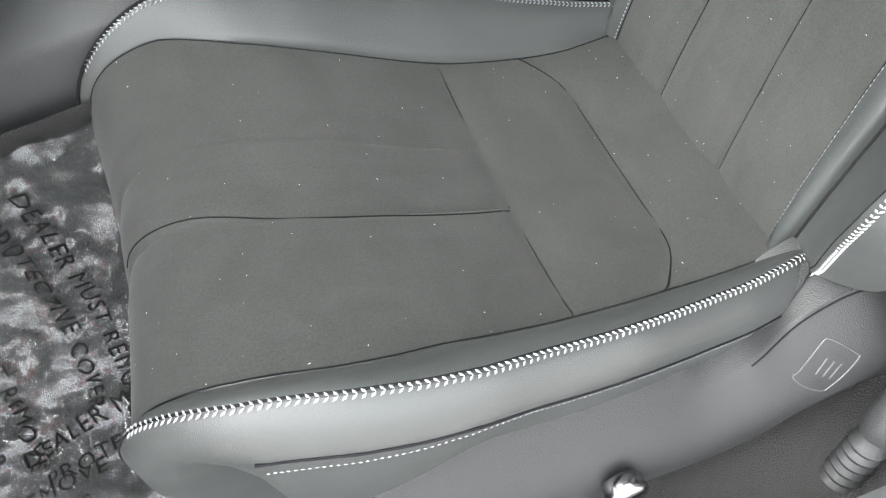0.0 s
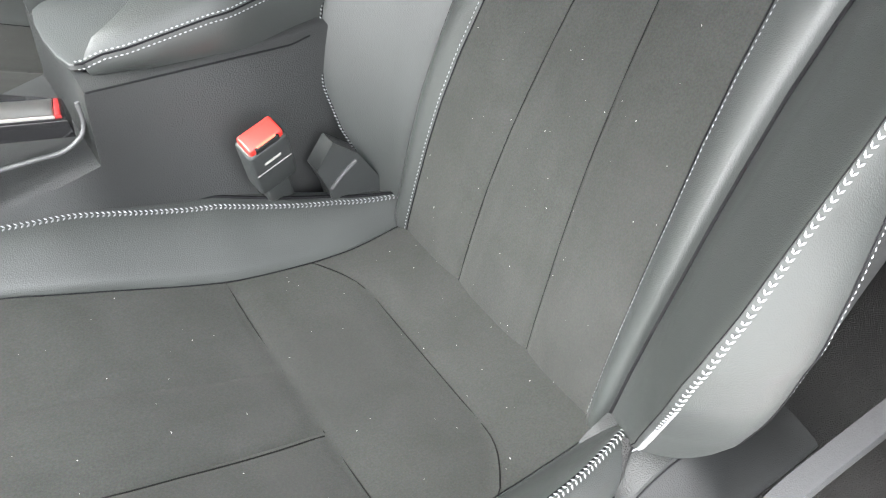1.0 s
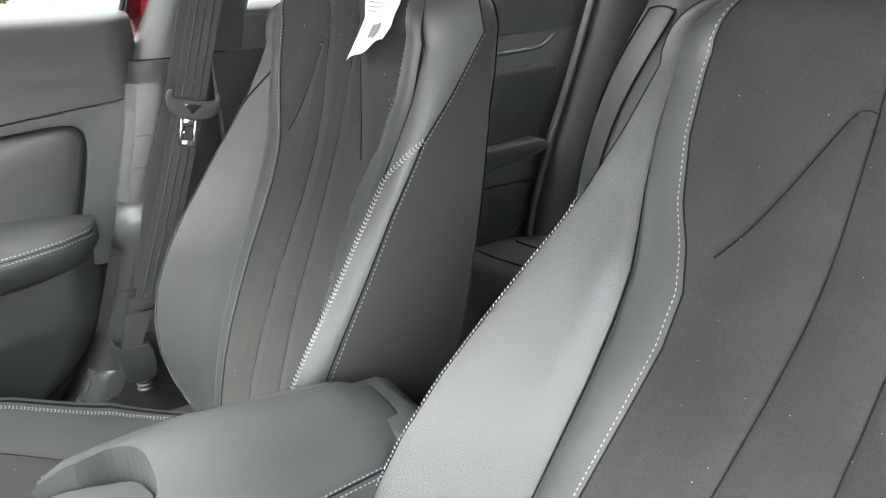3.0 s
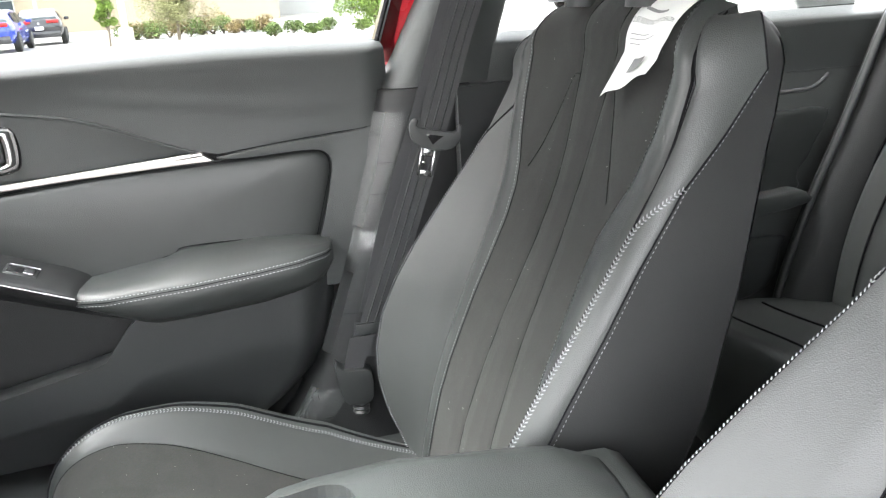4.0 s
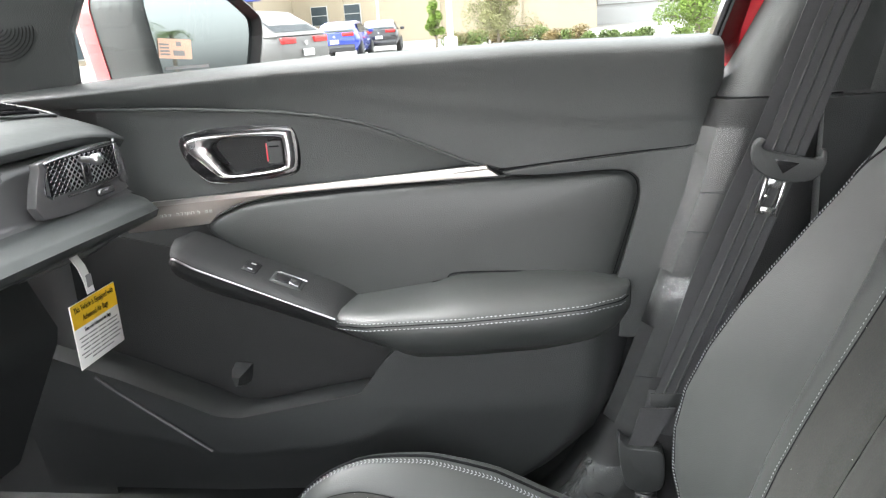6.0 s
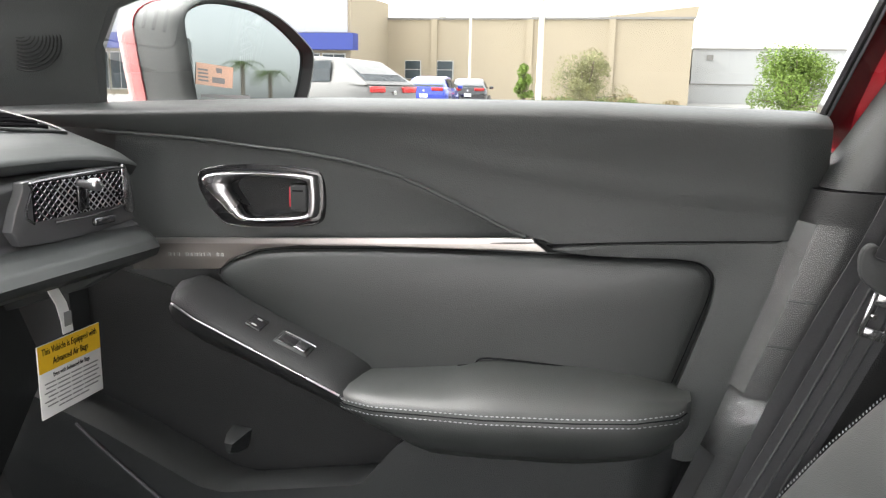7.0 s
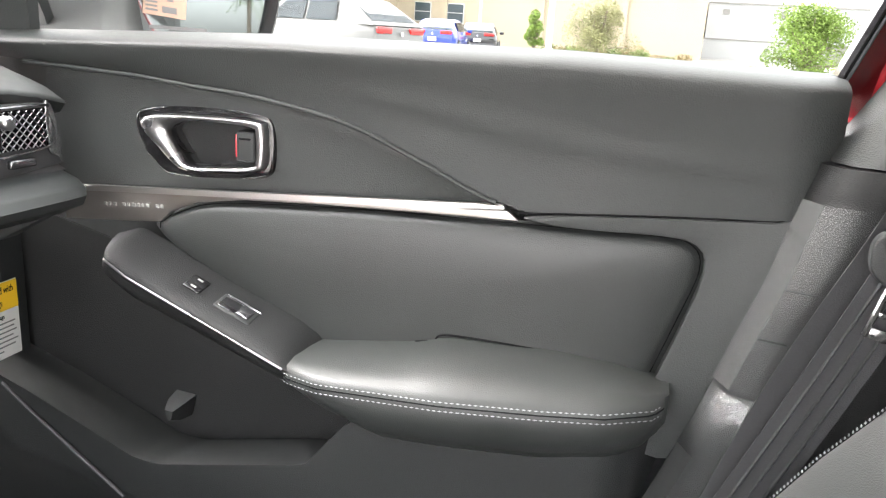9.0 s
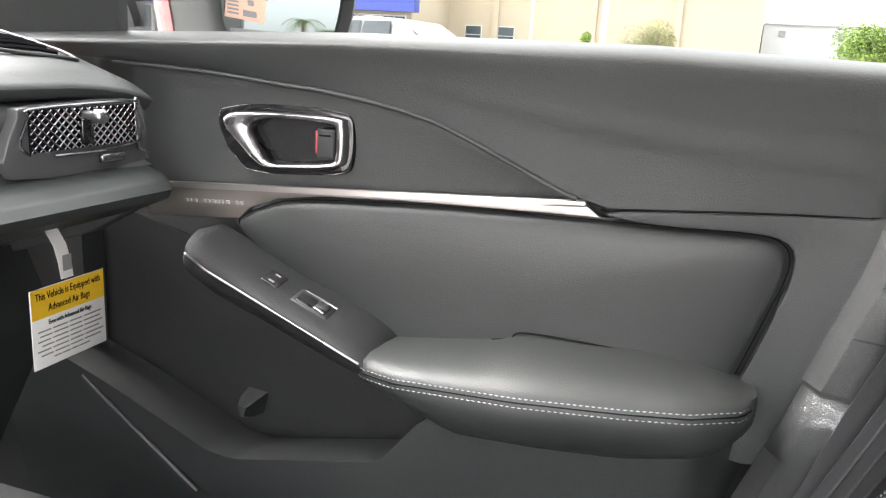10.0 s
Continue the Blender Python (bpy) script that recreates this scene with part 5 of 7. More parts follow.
# side trim, knob and belt anchor of the driver's seat
TRIM_X = (-0.33, -0.20, -0.06, 0.04, 0.10, 0.135, 0.165, 0.20, 0.262, 0.33, 0.42, 0.46)
TRIM_TOP = (0.46, 0.467, 0.447, 0.428, 0.412, 0.415, 0.435, 0.490, 0.500, 0.425, 0.37, 0.36)
TRIM_LOW = (0.33, 0.335, 0.320, 0.310, 0.300, 0.300, 0.300, 0.310, 0.325, 0.330, 0.33, 0.33)
smooth_top = spline([(x, z, 0) for x, z in zip(TRIM_X, TRIM_TOP)], 6)
smooth_low = spline([(x, z, 0) for x, z in zip(TRIM_X, TRIM_LOW)], 6)


def trim_point(x, t):
    """Seat side cover: t 0 at its upper edge, 1 at its lower edge."""
    top = interp(x, [p.x for p in smooth_top], [p.y for p in smooth_top])
    low = interp(x, [p.x for p in smooth_low], [p.y for p in smooth_low])
    if t < 0:
        # shelf that runs in under the cushion and the backrest
        return Vector((x, -0.250 + interp(x, (0.1, 0.19), (0.03, 0.07)) * -t, top - interp(x, (0.1, 0.19), (-0.035, 0.0)) * -t))
    y = -0.250 - 0.042 * math.sin(min(1, t / 0.6) * math.pi / 2) + 0.06 * max(0, t - 0.7) ** 2 / 0.09
    return Vector((x, y, lerp(top, low, t)))


def on_trim(x, z):
    top, low = trim_point(x, 0).z, trim_point(x, 1).z
    return trim_point(x, (top - z) / (top - low))


trim = part("side_trim", grid(trim_point, spread(-0.23, 0.46, 90), [-1.0, -0.5, -0.2, -0.05] + spread(0, 1, 28)), SHADED_PLASTIC, driver_seat, "grained black plastic seat side cover")
PATCH = flat([(0.188, 0.425), (0.192, 0.436), (0.212, 0.462), (0.222, 0.465), (0.246, 0.440), (0.247, 0.430), (0.224, 0.402), (0.214, 0.400)], 4)
part("embossed_outline", tube([on_trim(x, z) + Vector((0, -0.0002, 0.0002)) for x, z in PATCH + PATCH[:1]], 0.0008, 5), GREY_PLASTIC, trim)
for k in range(3):
    part("embossed_bar", tube([on_trim(x, z) + Vector((0, -0.0004, 0.0003)) for x, z in ((0.206 + 0.007 * k, 0.430 - 0.006 * k), (0.217 + 0.007 * k, 0.446 - 0.006 * k))], 0.0009, 5), GREY_PLASTIC, trim)
part("trim_joint", tube([trim_point(x, 0.02) + Vector((0, -0.0004, 0.0006)) for x in spread(0.16, 0.275, 20)], 0.0009, 5), SEAM, trim)
flap = [Vector(p) for p in ((0.225, -0.212, 0.512), (0.204, -0.224, 0.497), (0.190, -0.238, 0.468), (0.180, -0.248, 0.440), (0.172, -0.252, 0.415))]
part("felt_flap", tube(spline(flap, 5), 0.0065, 8, flat=0.6), CARPET, driver_seat, "dark felt flap at the cushion's rear")
part("lower_cover", box(-0.30, 0.30, -0.275, -0.235, FLOOR + 0.005, 0.36, 0.01), HARD_PLASTIC, driver_seat)
part("adjuster_knob", lathe([(0.019, 0.0), (0.021, 0.004), (0.021, 0.018), (0.017, 0.022), (0.0005, 0.023)], 24, m=pose(0.004, -0.290, 0.385, 90, 0, 0)), DARK_CHROME, driver_seat, "round chrome knob")
anchor = thing("belt_anchor", "ribbed black rubber belt anchor boot by seat", "seat belt", at=(0, 0, 0))
BA = look((0.225, -0.668, FLOOR - 0.01), (0.31, -0.640, 0.45)) @ pose(0, 0, 0, 180, 0, 0)
part("ribbed_boot", lathe([(0.016, 0.0)] + [(r, 0.006 + 0.012 * k + d) for k in range(6) for r, d in ((0.020, 0.0), (0.016, 0.006))] + [(0.016, 0.082)], 20, m=BA), SHADED_PLASTIC, anchor)
part("anchor_head", lathe([(0.015, 0.080), (0.020, 0.085), (0.022, 0.105), (0.021, 0.135), (0.017, 0.150), (0.010, 0.156), (0.001, 0.157)], 16, m=BA), SHADED_PLASTIC, anchor)
belt_run = [BA @ Vector((0, 0, 0.140)), BA @ Vector((0, 0, 0.165)), BA @ Vector((0, 0, 0.175)) + Vector((0.05, 0, 0.004)), BA @ Vector((0, 0, 0.175)) + Vector((0.20, -0.01, 0.03))]
part("belt_end", loft([[p + Vector((0, dy, dz)) for dy, dz in ((-0.012, -0.006), (0.012, -0.010), (0.014, 0.008), (-0.010, 0.012))] for p in spline(belt_run, 5)]), WEBBING, anchor)

# paper over the passenger seat's top
notice = thing("paper_notice", "white printed paper hung over the seat top", "paper", at=(0, 0, 0))


def notice_point(u, v):
    """u across, v down over the top and the front."""
    y = lerp(-0.190, -0.090, u) + 0.014 * v
    w = interp(v, (0, 0.35, 1.0), (1.06, 0.965, 0.852 + 0.048 * (1 - u)))
    if w > 1:
        p = back_point(max(-0.99, min(0.99, y / 0.19)), 1.0) + Vector((0.06 * (w - 1) / 0.06, 0, 0.012))
    else:
        p = back_point(max(-0.99, min(0.99, y / 0.19)), w)
    out = interp(v, (0, 0.3, 0.6, 1), (0.003, 0.006, 0.006, 0.022))
    p = Vector((p.x - out * 0.9, y, p.z + out * 0.4 + 0.002 * math.sin(u * 9)))
    return passenger_turn @ p + Vector((0.036, 0.372, -0.028))


part("sheet", grid(notice_point, spread(0, 1, 14), spread(0, 1, 30)), PAPER, notice)


def notice_bar(u0, u1, v0, v1, mat=GREY_INK):
    part("print_line", grid(lambda u, v: notice_point(u, v) + Vector((-0.0012, 0, 0.0008)), spread(u0, u1, 6), spread(v0, v1, 3)), mat, notice)


for u0, u1, v0, v1 in ((0.45, 0.85, 0.53, 0.535), (0.30, 0.85, 0.56, 0.565), (0.6, 0.85, 0.59, 0.595)):
    notice_bar(u0, u1, v0, v1)
notice_bar(0.36, 0.62, 0.70, 0.84)
notice_bar(0.30, 0.80, 0.36, 0.38)
words = text_mesh("TO BE REMOVED BY DEALER", 0.0068, Matrix.Identity(4), "lettering", INK, notice, depth=0.0, spacing=1.1)
for vert in words.data.vertices:
    vert.co = notice_point(0.5 - vert.co.x / 0.10, 0.45 - vert.co.y / 0.14) + Vector((-0.0014, 0, 0.0010))

# ---- seat belt of the passenger ----
belt = thing("seat_belt", "black webbing seat belt with latch tongue on pillar", "seat belt")


def ribbon(line, width, across, thick=0.0014):
    across = Vector(across).normalized()
    rings = []
    for p in line:
        p = Vector(p)
        rings.append([p - across * width / 2, p + across * width / 2, p + across * width / 2 + Vector((0, -thick, 0)), p - across * width / 2 + Vector((0, -thick, 0))])
    return loft(rings)


ACROSS = (0.95, 0.02, -0.28)
part("webbing", ribbon(spline([(0.398, 0.600, 1.40), (0.365, 0.635, 1.25), (0.331, 0.660, 1.14), (0.292, 0.668, 1.02), (0.235, 0.676, 0.86), (0.190, 0.684, 0.74), (0.160, 0.690, 0.66)], 6), 0.047, ACROSS), WEBBING, belt)
part("webbing", ribbon(spline([(0.392, 0.615, 1.40), (0.352, 0.650, 1.25), (0.318, 0.672, 1.14), (0.28, 0.684, 1.02), (0.246, 0.692, 0.93), (0.214, 0.697, 0.84), (0.172, 0.702, 0.70)], 6), 0.047, ACROSS), WEBBING, belt)
for k in (-0.0125, 0.0, 0.0125):
    rib = spline([(0.398, 0.5985, 1.40), (0.365, 0.6335, 1.25), (0.331, 0.6585, 1.14), (0.292, 0.6665, 1.02), (0.235, 0.6745, 0.86), (0.190, 0.6825, 0.74), (0.160, 0.6885, 0.66)], 6)
    part("webbing_rib", tube([Vector(p) + Vector(ACROSS).normalized() * k + Vector((0, -0.0004, 0)) for p in rib], 0.0016, 4, flat=1.0), HARD_PLASTIC, belt)
tongue = part("tongue", prism(flat([(-0.040, 0.012), (-0.036, 0.024), (-0.028, 0.024), (-0.026, 0.014), (0.030, 0.014), (0.034, 0.026), (0.042, 0.024), (0.044, 0.006), (0.034, -0.010), (0.012, -0.017), (-0.012, -0.017), (-0.032, -0.008)], 3), 0, 0.010, lambda u, v, w: Matrix.Translation((0.285, 0.662, 0.992)) @ Matrix.Rotation(radians(14), 4, "Y") @ Vector((u, -w, v)), 0.003), HARD_PLASTIC, belt)
part("tongue_mark", prism([(-0.014, 0.006), (0.014, 0.006), (0.0, -0.009)], 0.0096, 0.0012, lambda u, v, w: Matrix.Translation((0.285, 0.662, 0.992)) @ Matrix.Rotation(radians(14), 4, "Y") @ Vector((u, -w, v)), 0.0004), PIANO, tongue)
latch = bmesh.new()
LT = Matrix.Translation((0.273, 0.662, 0.955)) @ Matrix.Rotation(radians(14), 4, "Y")
for x0, x1, z0, z1 in ((-0.013, -0.008, -0.022, 0.024), (0.008, 0.013, -0.022, 0.024), (-0.0082, 0.0082, -0.022, -0.012), (-0.0082, 0.0082, 0.010, 0.024), (-0.0082, -0.002, -0.003, 0.002)):
    _box_bevelled(x0, x1, -0.004, -0.001, z0, z1, 0.0006, 1, latch)
part("latch_plate", moved(latch, LT), CHROME, tongue, "steel latch plate")
loop = part("belt_loop", ribbon([(0.160, 0.690, 0.69), (0.153, 0.690, 0.65), (0.146, 0.690, 0.63)], 0.044, (0.97, 0, -0.2)), WEBBING, belt)
part("sewn_patch", box(0.140, 0.182, 0.6845, 0.6865, 0.672, 0.690, 0.0005), HARD_PLASTIC, loop)
part("loop_lower", loft([[Vector((0.150 + dx * w - 0.03 * f, 0.688 + dy, 0.668 - 0.075 * f)) for dx, dy in ((-0.022, 0), (0.022, 0), (0.022, -0.003), (-0.022, -0.003))] for f, w in ((0, 1), (0.5, 0.8), (1, 0.72))]), WEBBING, belt)
part("anchor_cover", prism(flat([(-0.034, 0.028), (-0.020, 0.016), (0.018, 0.012), (0.026, -0.004), (0.024, -0.040), (0.010, -0.050), (-0.020, -0.046), (-0.030, -0.02)], 3), 0, 0.030, lambda u, v, w: (0.132 + u, 0.705 - w, 0.598 + v), 0.006), HARD_PLASTIC, belt)
part("anchor_spring", lathe([(0.013, 0.0), (0.015, 0.004), (0.012, 0.008), (0.015, 0.012), (0.012, 0.016), (0.015, 0.020), (0.012, 0.030)], 16, m=pose(0.135, 0.690, 0.525)), HARD_PLASTIC, belt)

# ---- centre console ----
console = thing("centre_console", "black console with padded stitched leather armrest", "console", kind="")


def lid_ring(x):
    top = interp(x, (-0.03, 0.0, 0.1, 0.25, 0.285), (0.806, 0.820, 0.828, 0.822, 0.806))
    w = interp(x, (-0.03, -0.02, 0.02, 0.12, 0.20, 0.26, 0.285), (0.066, 0.078, 0.088, 0.090, 0.068, 0.054, 0.048))
    b = interp(x, (-0.03, 0.20, 0.285), (0.783, 0.737, 0.720)) - 0.002
    ring = []
    for y, z in ((-w, b), (-w - 0.006, lerp(b, top, 0.30)), (-w - 0.004, lerp(b, top, 0.62)), (-w + 0.006, lerp(b, top, 0.86)), (-w + 0.024, top - 0.002), (-w * 0.5, top + 0.003), (0, top + 0.005)):
        ring.append((y, z))
    far = interp(x, (0.12, 0.20, 0.26, 0.285), (1.0, 1.0, 0.92, 0.85)) * (0.086 / w if x > 0.12 else 1.0)
    ring += [(-y * far, z) for y, z in ring[-2::-1]]
    return [Vector((x, y + 0.014, z - 0.012)) for y, z in ring]


lid_xs = [-0.03, -0.026, -0.015, 0.0] + spread(0.03, 0.25, 12) + [0.268, 0.280, 0.285]
lid = part("armrest_lid", loft([lid_ring(x) for x in lid_xs]), LEATHER, console, "padded black leather armrest lid with double stitching", sharp=70)
for s, k in ((1, 2), (-1, 10)):
    base_line = [lid_ring(x)[k] for x in spread(-0.024, 0.276, 50)]
    for dz, dy in ((0.0015, -0.0004), (-0.0060, -0.0022)):
        line = [p + Vector((0, dy * s, dz)) for p in base_line]
        part("stitching", stitches([(p, w, Vector((0, -0.95 * s, 0.3)).normalized()) for p, w in evenly(line, 0.0050)], 0.0037, 0.0008), THREAD, lid, "pale grey thread")
    part("seam", tube([p + Vector((0, -0.0005 * s, -0.0018)) for p in base_line], 0.0010, 6), SEAM, lid)
NOTCH = flat([(-0.06, 0.075), (0.008, 0.070), (0.040, 0.070), (0.060, 0.048), (0.065, 0.010), (0.060, -0.030), (0.034, -0.050), (-0.011, -0.066), (-0.06, -0.078)], 4)
carve(lid, prism(NOTCH, 0.70, 0.20, lambda u, v, w: (u, v, w), 0))
part("notch_tray", prism(flat([(-0.028, 0.062), (0.030, 0.060), (0.058, 0.040), (0.062, -0.025), (0.03, -0.045), (-0.028, -0.060)], 4), 0.0, 0.006, lambda u, v, w: (u, v, 0.778 + w), 0.002), HARD_PLASTIC, console)
part("lid_hinge", loft([[Vector((x, y, z)) for y, z in ((-0.045, 0.70), (-0.048, top - 0.008), (-0.040, top), (0.065, top), (0.075, top - 0.008), (0.072, 0.70))] for x, top in ((0.270, 0.798), (0.296, 0.797), (0.312, 0.788), (0.322, 0.766), (0.330, 0.70))]), LEATHER, console)
# body of the console
body = bmesh.new()
loft([[Vector((x, (y - 0.004) * interp(x, (0.17, 0.25, 0.42), (1.0, 0.62, 0.4)) + 0.0, z - 0.010)) for y, z in ((-0.078, FLOOR), (-0.080, interp(x, (-0.7, -0.045, -0.03, 0.192, 0.5), (0.66, 0.700, 0.776, 0.732, 0.67))), (-0.07, interp(x, (-0.7, -0.045, -0.03, 0.192, 0.5), (0.675, 0.708, 0.783, 0.738, 0.68))), (0.07, interp(x, (-0.7, -0.045, -0.03, 0.5), (0.675, 0.708, 0.785, 0.72))), (0.114, interp(x, (-0.7, -0.045, -0.03, 0.5), (0.66, 0.700, 0.778, 0.70))), (0.112, FLOOR))] for x in (-0.90, -0.55, -0.3, -0.10, -0.046, -0.044, -0.031, -0.029, 0.1, 0.275, 0.42)], body)
# darker plastic stands in for shade on the console's side
part("console_body", body, SHADED_PLASTIC, console)
part("console_joint", tube([Vector((x, interp(x, (0.17, 0.25), (-0.0838, -0.054)), interp(x, (-0.03, 0.192, 0.275), (0.767, 0.7235, 0.705)))) for x in spread(-0.028, 0.195, 26)], 0.0010, 6), SEAM, console)
part("console_edge", tube(spline([(-0.34, -0.085, 0.762), (-0.20, -0.085, 0.742), (-0.121, -0.086, 0.731), (-0.093, -0.087, 0.727), (-0.068, -0.088, 0.724), (-0.049, -0.088, 0.731), (-0.041, -0.087, 0.743), (-0.038, -0.086, 0.763)], 6), 0.0022, 8), GREY_PLASTIC, console, "curved pale edge of the shifter recess")


def on_rise(u, v, w):
    """Places on the shifter's trim, which climbs towards the dashboard."""
    return (u, v, 0.729 - 0.40 * u + w)


part("gloss_panel", prism([(-0.34, -0.080), (-0.052, -0.080), (-0.046, -0.040), (-0.34, 0.07)], -0.022, 0.020, on_rise, 0.002, 2), PIANO, console, "gloss black panel beside the shifter")
part("silver_trim", prism([(-0.34, -0.078), (-0.060, -0.077), (-0.054, -0.046), (-0.34, -0.046)], -0.002, 0.004, on_rise, 0.0015, 2), BRIGHT, console, "bright metal trim beside shifter")
part("red_lens", prism([(-0.0595, -0.077), (-0.0545, -0.077), (-0.0485, -0.046), (-0.0535, -0.046)], -0.002, 0.004, on_rise, 0.001, 2), surface("dark_red_lens", (0.25, 0.02, 0.02), 0.2), console)
part("front_lens", box(-0.16, -0.105, 0.02, 0.08, 0.782, 0.788, 0.002), CHROME, console)

# ---- buckle beside the driver's seat ----
buckle = thing("belt_buckle", "black belt buckle with red release button", "seat belt buckle")
_bx, _by = Vector((0.985, 0.09, 0.14)).normalized(), Vector((0.30, -0.90, -0.30))
_bz = _bx.cross(_by).normalized() * -1
_by = _bz.cross(_bx)
BM = Matrix((_bx, _by, _bz)).transposed().to_4x4()
BM.translation = Vector((0.097, -0.132, 0.680))
part("casing", moved(_box_bevelled(-0.024, 0.024, -0.014, 0.014, -0.085, -0.004, 0.005, 3, None), BM), HARD_PLASTIC, buckle)
part("casing_joint", moved(box(-0.0215, 0.0215, -0.0144, -0.0138, -0.0425, -0.0415), BM), PALE_MARK, buckle)
part("button_slope", moved(loft([[Vector((x, -0.0118, -0.009 + dz)), Vector((x * 0.8, -0.0122, 0.004 + dz)), Vector((x * 0.8, -0.010, 0.0046 + dz)), Vector((x, -0.010, -0.009 + dz))] for x, dz in ((-0.014, 0), (0.014, 0))]), BM), surface("pale_red", (0.62, 0.10, 0.06), 0.35), buckle)
part("release_button", moved(_box_bevelled(-0.0205, 0.0205, -0.0115, 0.0115, -0.012, 0.0045, 0.003, 3, None), BM), RED_BUTTON, buckle, "red release button")
part("button_slot", moved(box(-0.014, 0.014, -0.0135, -0.0105, -0.004, 0.0035), BM), PIANO, buckle)
part("buckle_mark", moved(box(-0.010, 0.010, -0.0146, -0.0142, -0.030, -0.026), BM), PALE_MARK, buckle)
part("buckle_stalk", moved(_box_bevelled(-0.016, 0.016, -0.008, 0.008, -0.20, -0.08, 0.004, 2, None), BM), HARD_PLASTIC, buckle)
bracket = part("seat_bracket", loft([[Vector((x, y, z)) for x, z in ((0.152, 0.585), (0.178, 0.612), (0.205, 0.582), (0.238, 0.505), (0.25, 0.42), (0.17, 0.42), (0.160, 0.552))] for y in (-0.112, -0.098, -0.088)]), HARD_PLASTIC)
part("bracket_edge", tube([Vector(p) for p in ((0.163, -0.113, 0.552), (0.180, -0.114, 0.566), (0.200, -0.114, 0.576))], 0.0022, 6), GREY_PLASTIC, bracket)
tagged(bracket, "black plastic seat hinge cover", "seat hinge")

# ---- floor film ----
film = thing("floor_film", "crinkled clear plastic film with printed words on carpet", "plastic film")


FILM_S, FILM_Y, FILM_Z = (0.0, 0.28, 0.40, 0.50, 0.62, 0.80), (-0.64, -0.36, -0.245, -0.175, -0.135, -0.122), (0.285, 0.286, 0.315, 0.385, 0.498, 0.678)


def film_point(x, s):
    """x along the car, s from the sill across the floor and up the tunnel's side."""
    e = 0.010 * noise.noise(Vector((x * 14, s * 14, 0))) + 0.007 * abs(noise.noise(Vector((x * 40, s * 23, 3)))) + 0.003 * noise.noise(Vector((x * 90, s * 90, 7)))
    e += 0.016 * (1 - abs(noise.noise(Vector((x * 11, s * 8, 5))))) ** 8 + 0.008 * (1 - abs(noise.noise(Vector((x * 22 + s * 15, s * 25, 9))))) ** 8
    up = interp(s, (0.3, 0.6), (1.0, 0.2))
    return Vector((x, interp(s, FILM_S, FILM_Y) - (1 - up) * max(0.0, e + 0.006), interp(s, FILM_S, FILM_Z) + up * max(0.0, e + 0.006)))


part("sheet", grid(film_point, spread(-1.0, -0.345, 110), spread(0.02, 0.74, 130)), FILM, film)


def film_words(x, s, turn_z, size=0.030):
    for i, body in enumerate(("DEALER MUST REMOVE", "PROTECTIVE COVER")):
        ob = text_mesh(body, size, Matrix.Rotation(radians(turn_z), 4, "Z") @ Matrix.Translation((0, -i * size * 1.4, 0)), "lettering", INK, film, depth=0.0, spacing=1.12)
        for v in ob.data.vertices:
            p = film_point(x + v.co.x, max(0.03, min(0.73, s + v.co.y)))
            v.co = p + (Vector((0, 0, 0.0045)) if s + v.co.y < 0.42 else Vector((0, -0.0045, 0.002)))


for x, s, a in ((-0.475, 0.52, -92), (-0.46, 0.375, 10), (-0.62, 0.50, -88), (-0.70, 0.28, 8)):
    film_words(x, s, a)
tunnel = part("tunnel", grid(lambda x, s: Vector((x, interp(s, FILM_S, FILM_Y) + 0.006, interp(s, FILM_S, FILM_Z) - 0.006)), spread(-1.3, -0.2, 12), spread(0.2, 0.76, 30)), CARPET)
tagged(tunnel, "carpeted floor tunnel side", "floor", kind="structure")

# ---- rear of the cabin ----
rear_door = thing("door_2", "black rear door trim with armrest", "car door", kind="structure")
part("rear_upper", grid(lambda u, t: Vector((u, 0.80 - 0.07 * math.sin(min(1, t / 0.4) * math.pi / 2) + 0.012 * t, interp(t, (0, 0.4, 1), (1.136, 1.118, 1.03)))), spread(0.37, 1.26, 20), spread(0, 1, 14)), SOFT_PLASTIC, rear_door)
part("rear_panel", box(0.37, 1.30, 0.745, 0.80, 0.46, 1.03, 0.004), SOFT_PLASTIC, rear_door)
part("rear_insert", prism(flat([(0.50, 0.955), (0.9, 0.957), (1.03, 0.962), (1.055, 0.94), (1.00, 0.85), (0.96, 0.80), (0.5, 0.80)], 4), 0, 0.022, door_xz(0.748), 0.010), LEATHER, rear_door)
part("pull_line", tube(spline([(0.80, 0.722, 0.995), (0.98, 0.722, 0.998), (1.02, 0.724, 1.005), (1.045, 0.728, 1.022)], 6), 0.004, 8), GREY_PLASTIC, rear_door)
part("rear_armrest", prism(flat([(0.48, 0.80), (0.9, 0.815), (0.965, 0.820), (0.995, 0.81), (0.955, 0.785), (0.48, 0.745)], 4), 0, 0.06, door_xz(0.748), 0.020, 4), LEATHER, rear_door)
part("rear_pull", prism(flat([(0.55, 0.70), (0.95, 0.72), (0.98, 0.69), (0.92, 0.60), (0.55, 0.58)], 4), 0, 0.012, door_xz(0.748), 0.006), HARD_PLASTIC, rear_door)

rear_seat = thing("back_bench", "black leather rear bench with stitched bolster", "car seat")


def bench(u, t):
    y = lerp(-0.66, 0.70, u)
    return Vector((interp(t, (0, 0.1, 0.25, 0.6, 1), (0.735, 0.72, 0.75, 0.90, 1.16)), y, interp(t, (0, 0.1, 0.25, 0.6, 1), (0.40, 0.54, 0.632, 0.630, 0.595)) + 0.016 * math.cos((y - 0.36) * 9) * min(1, t * 3)))


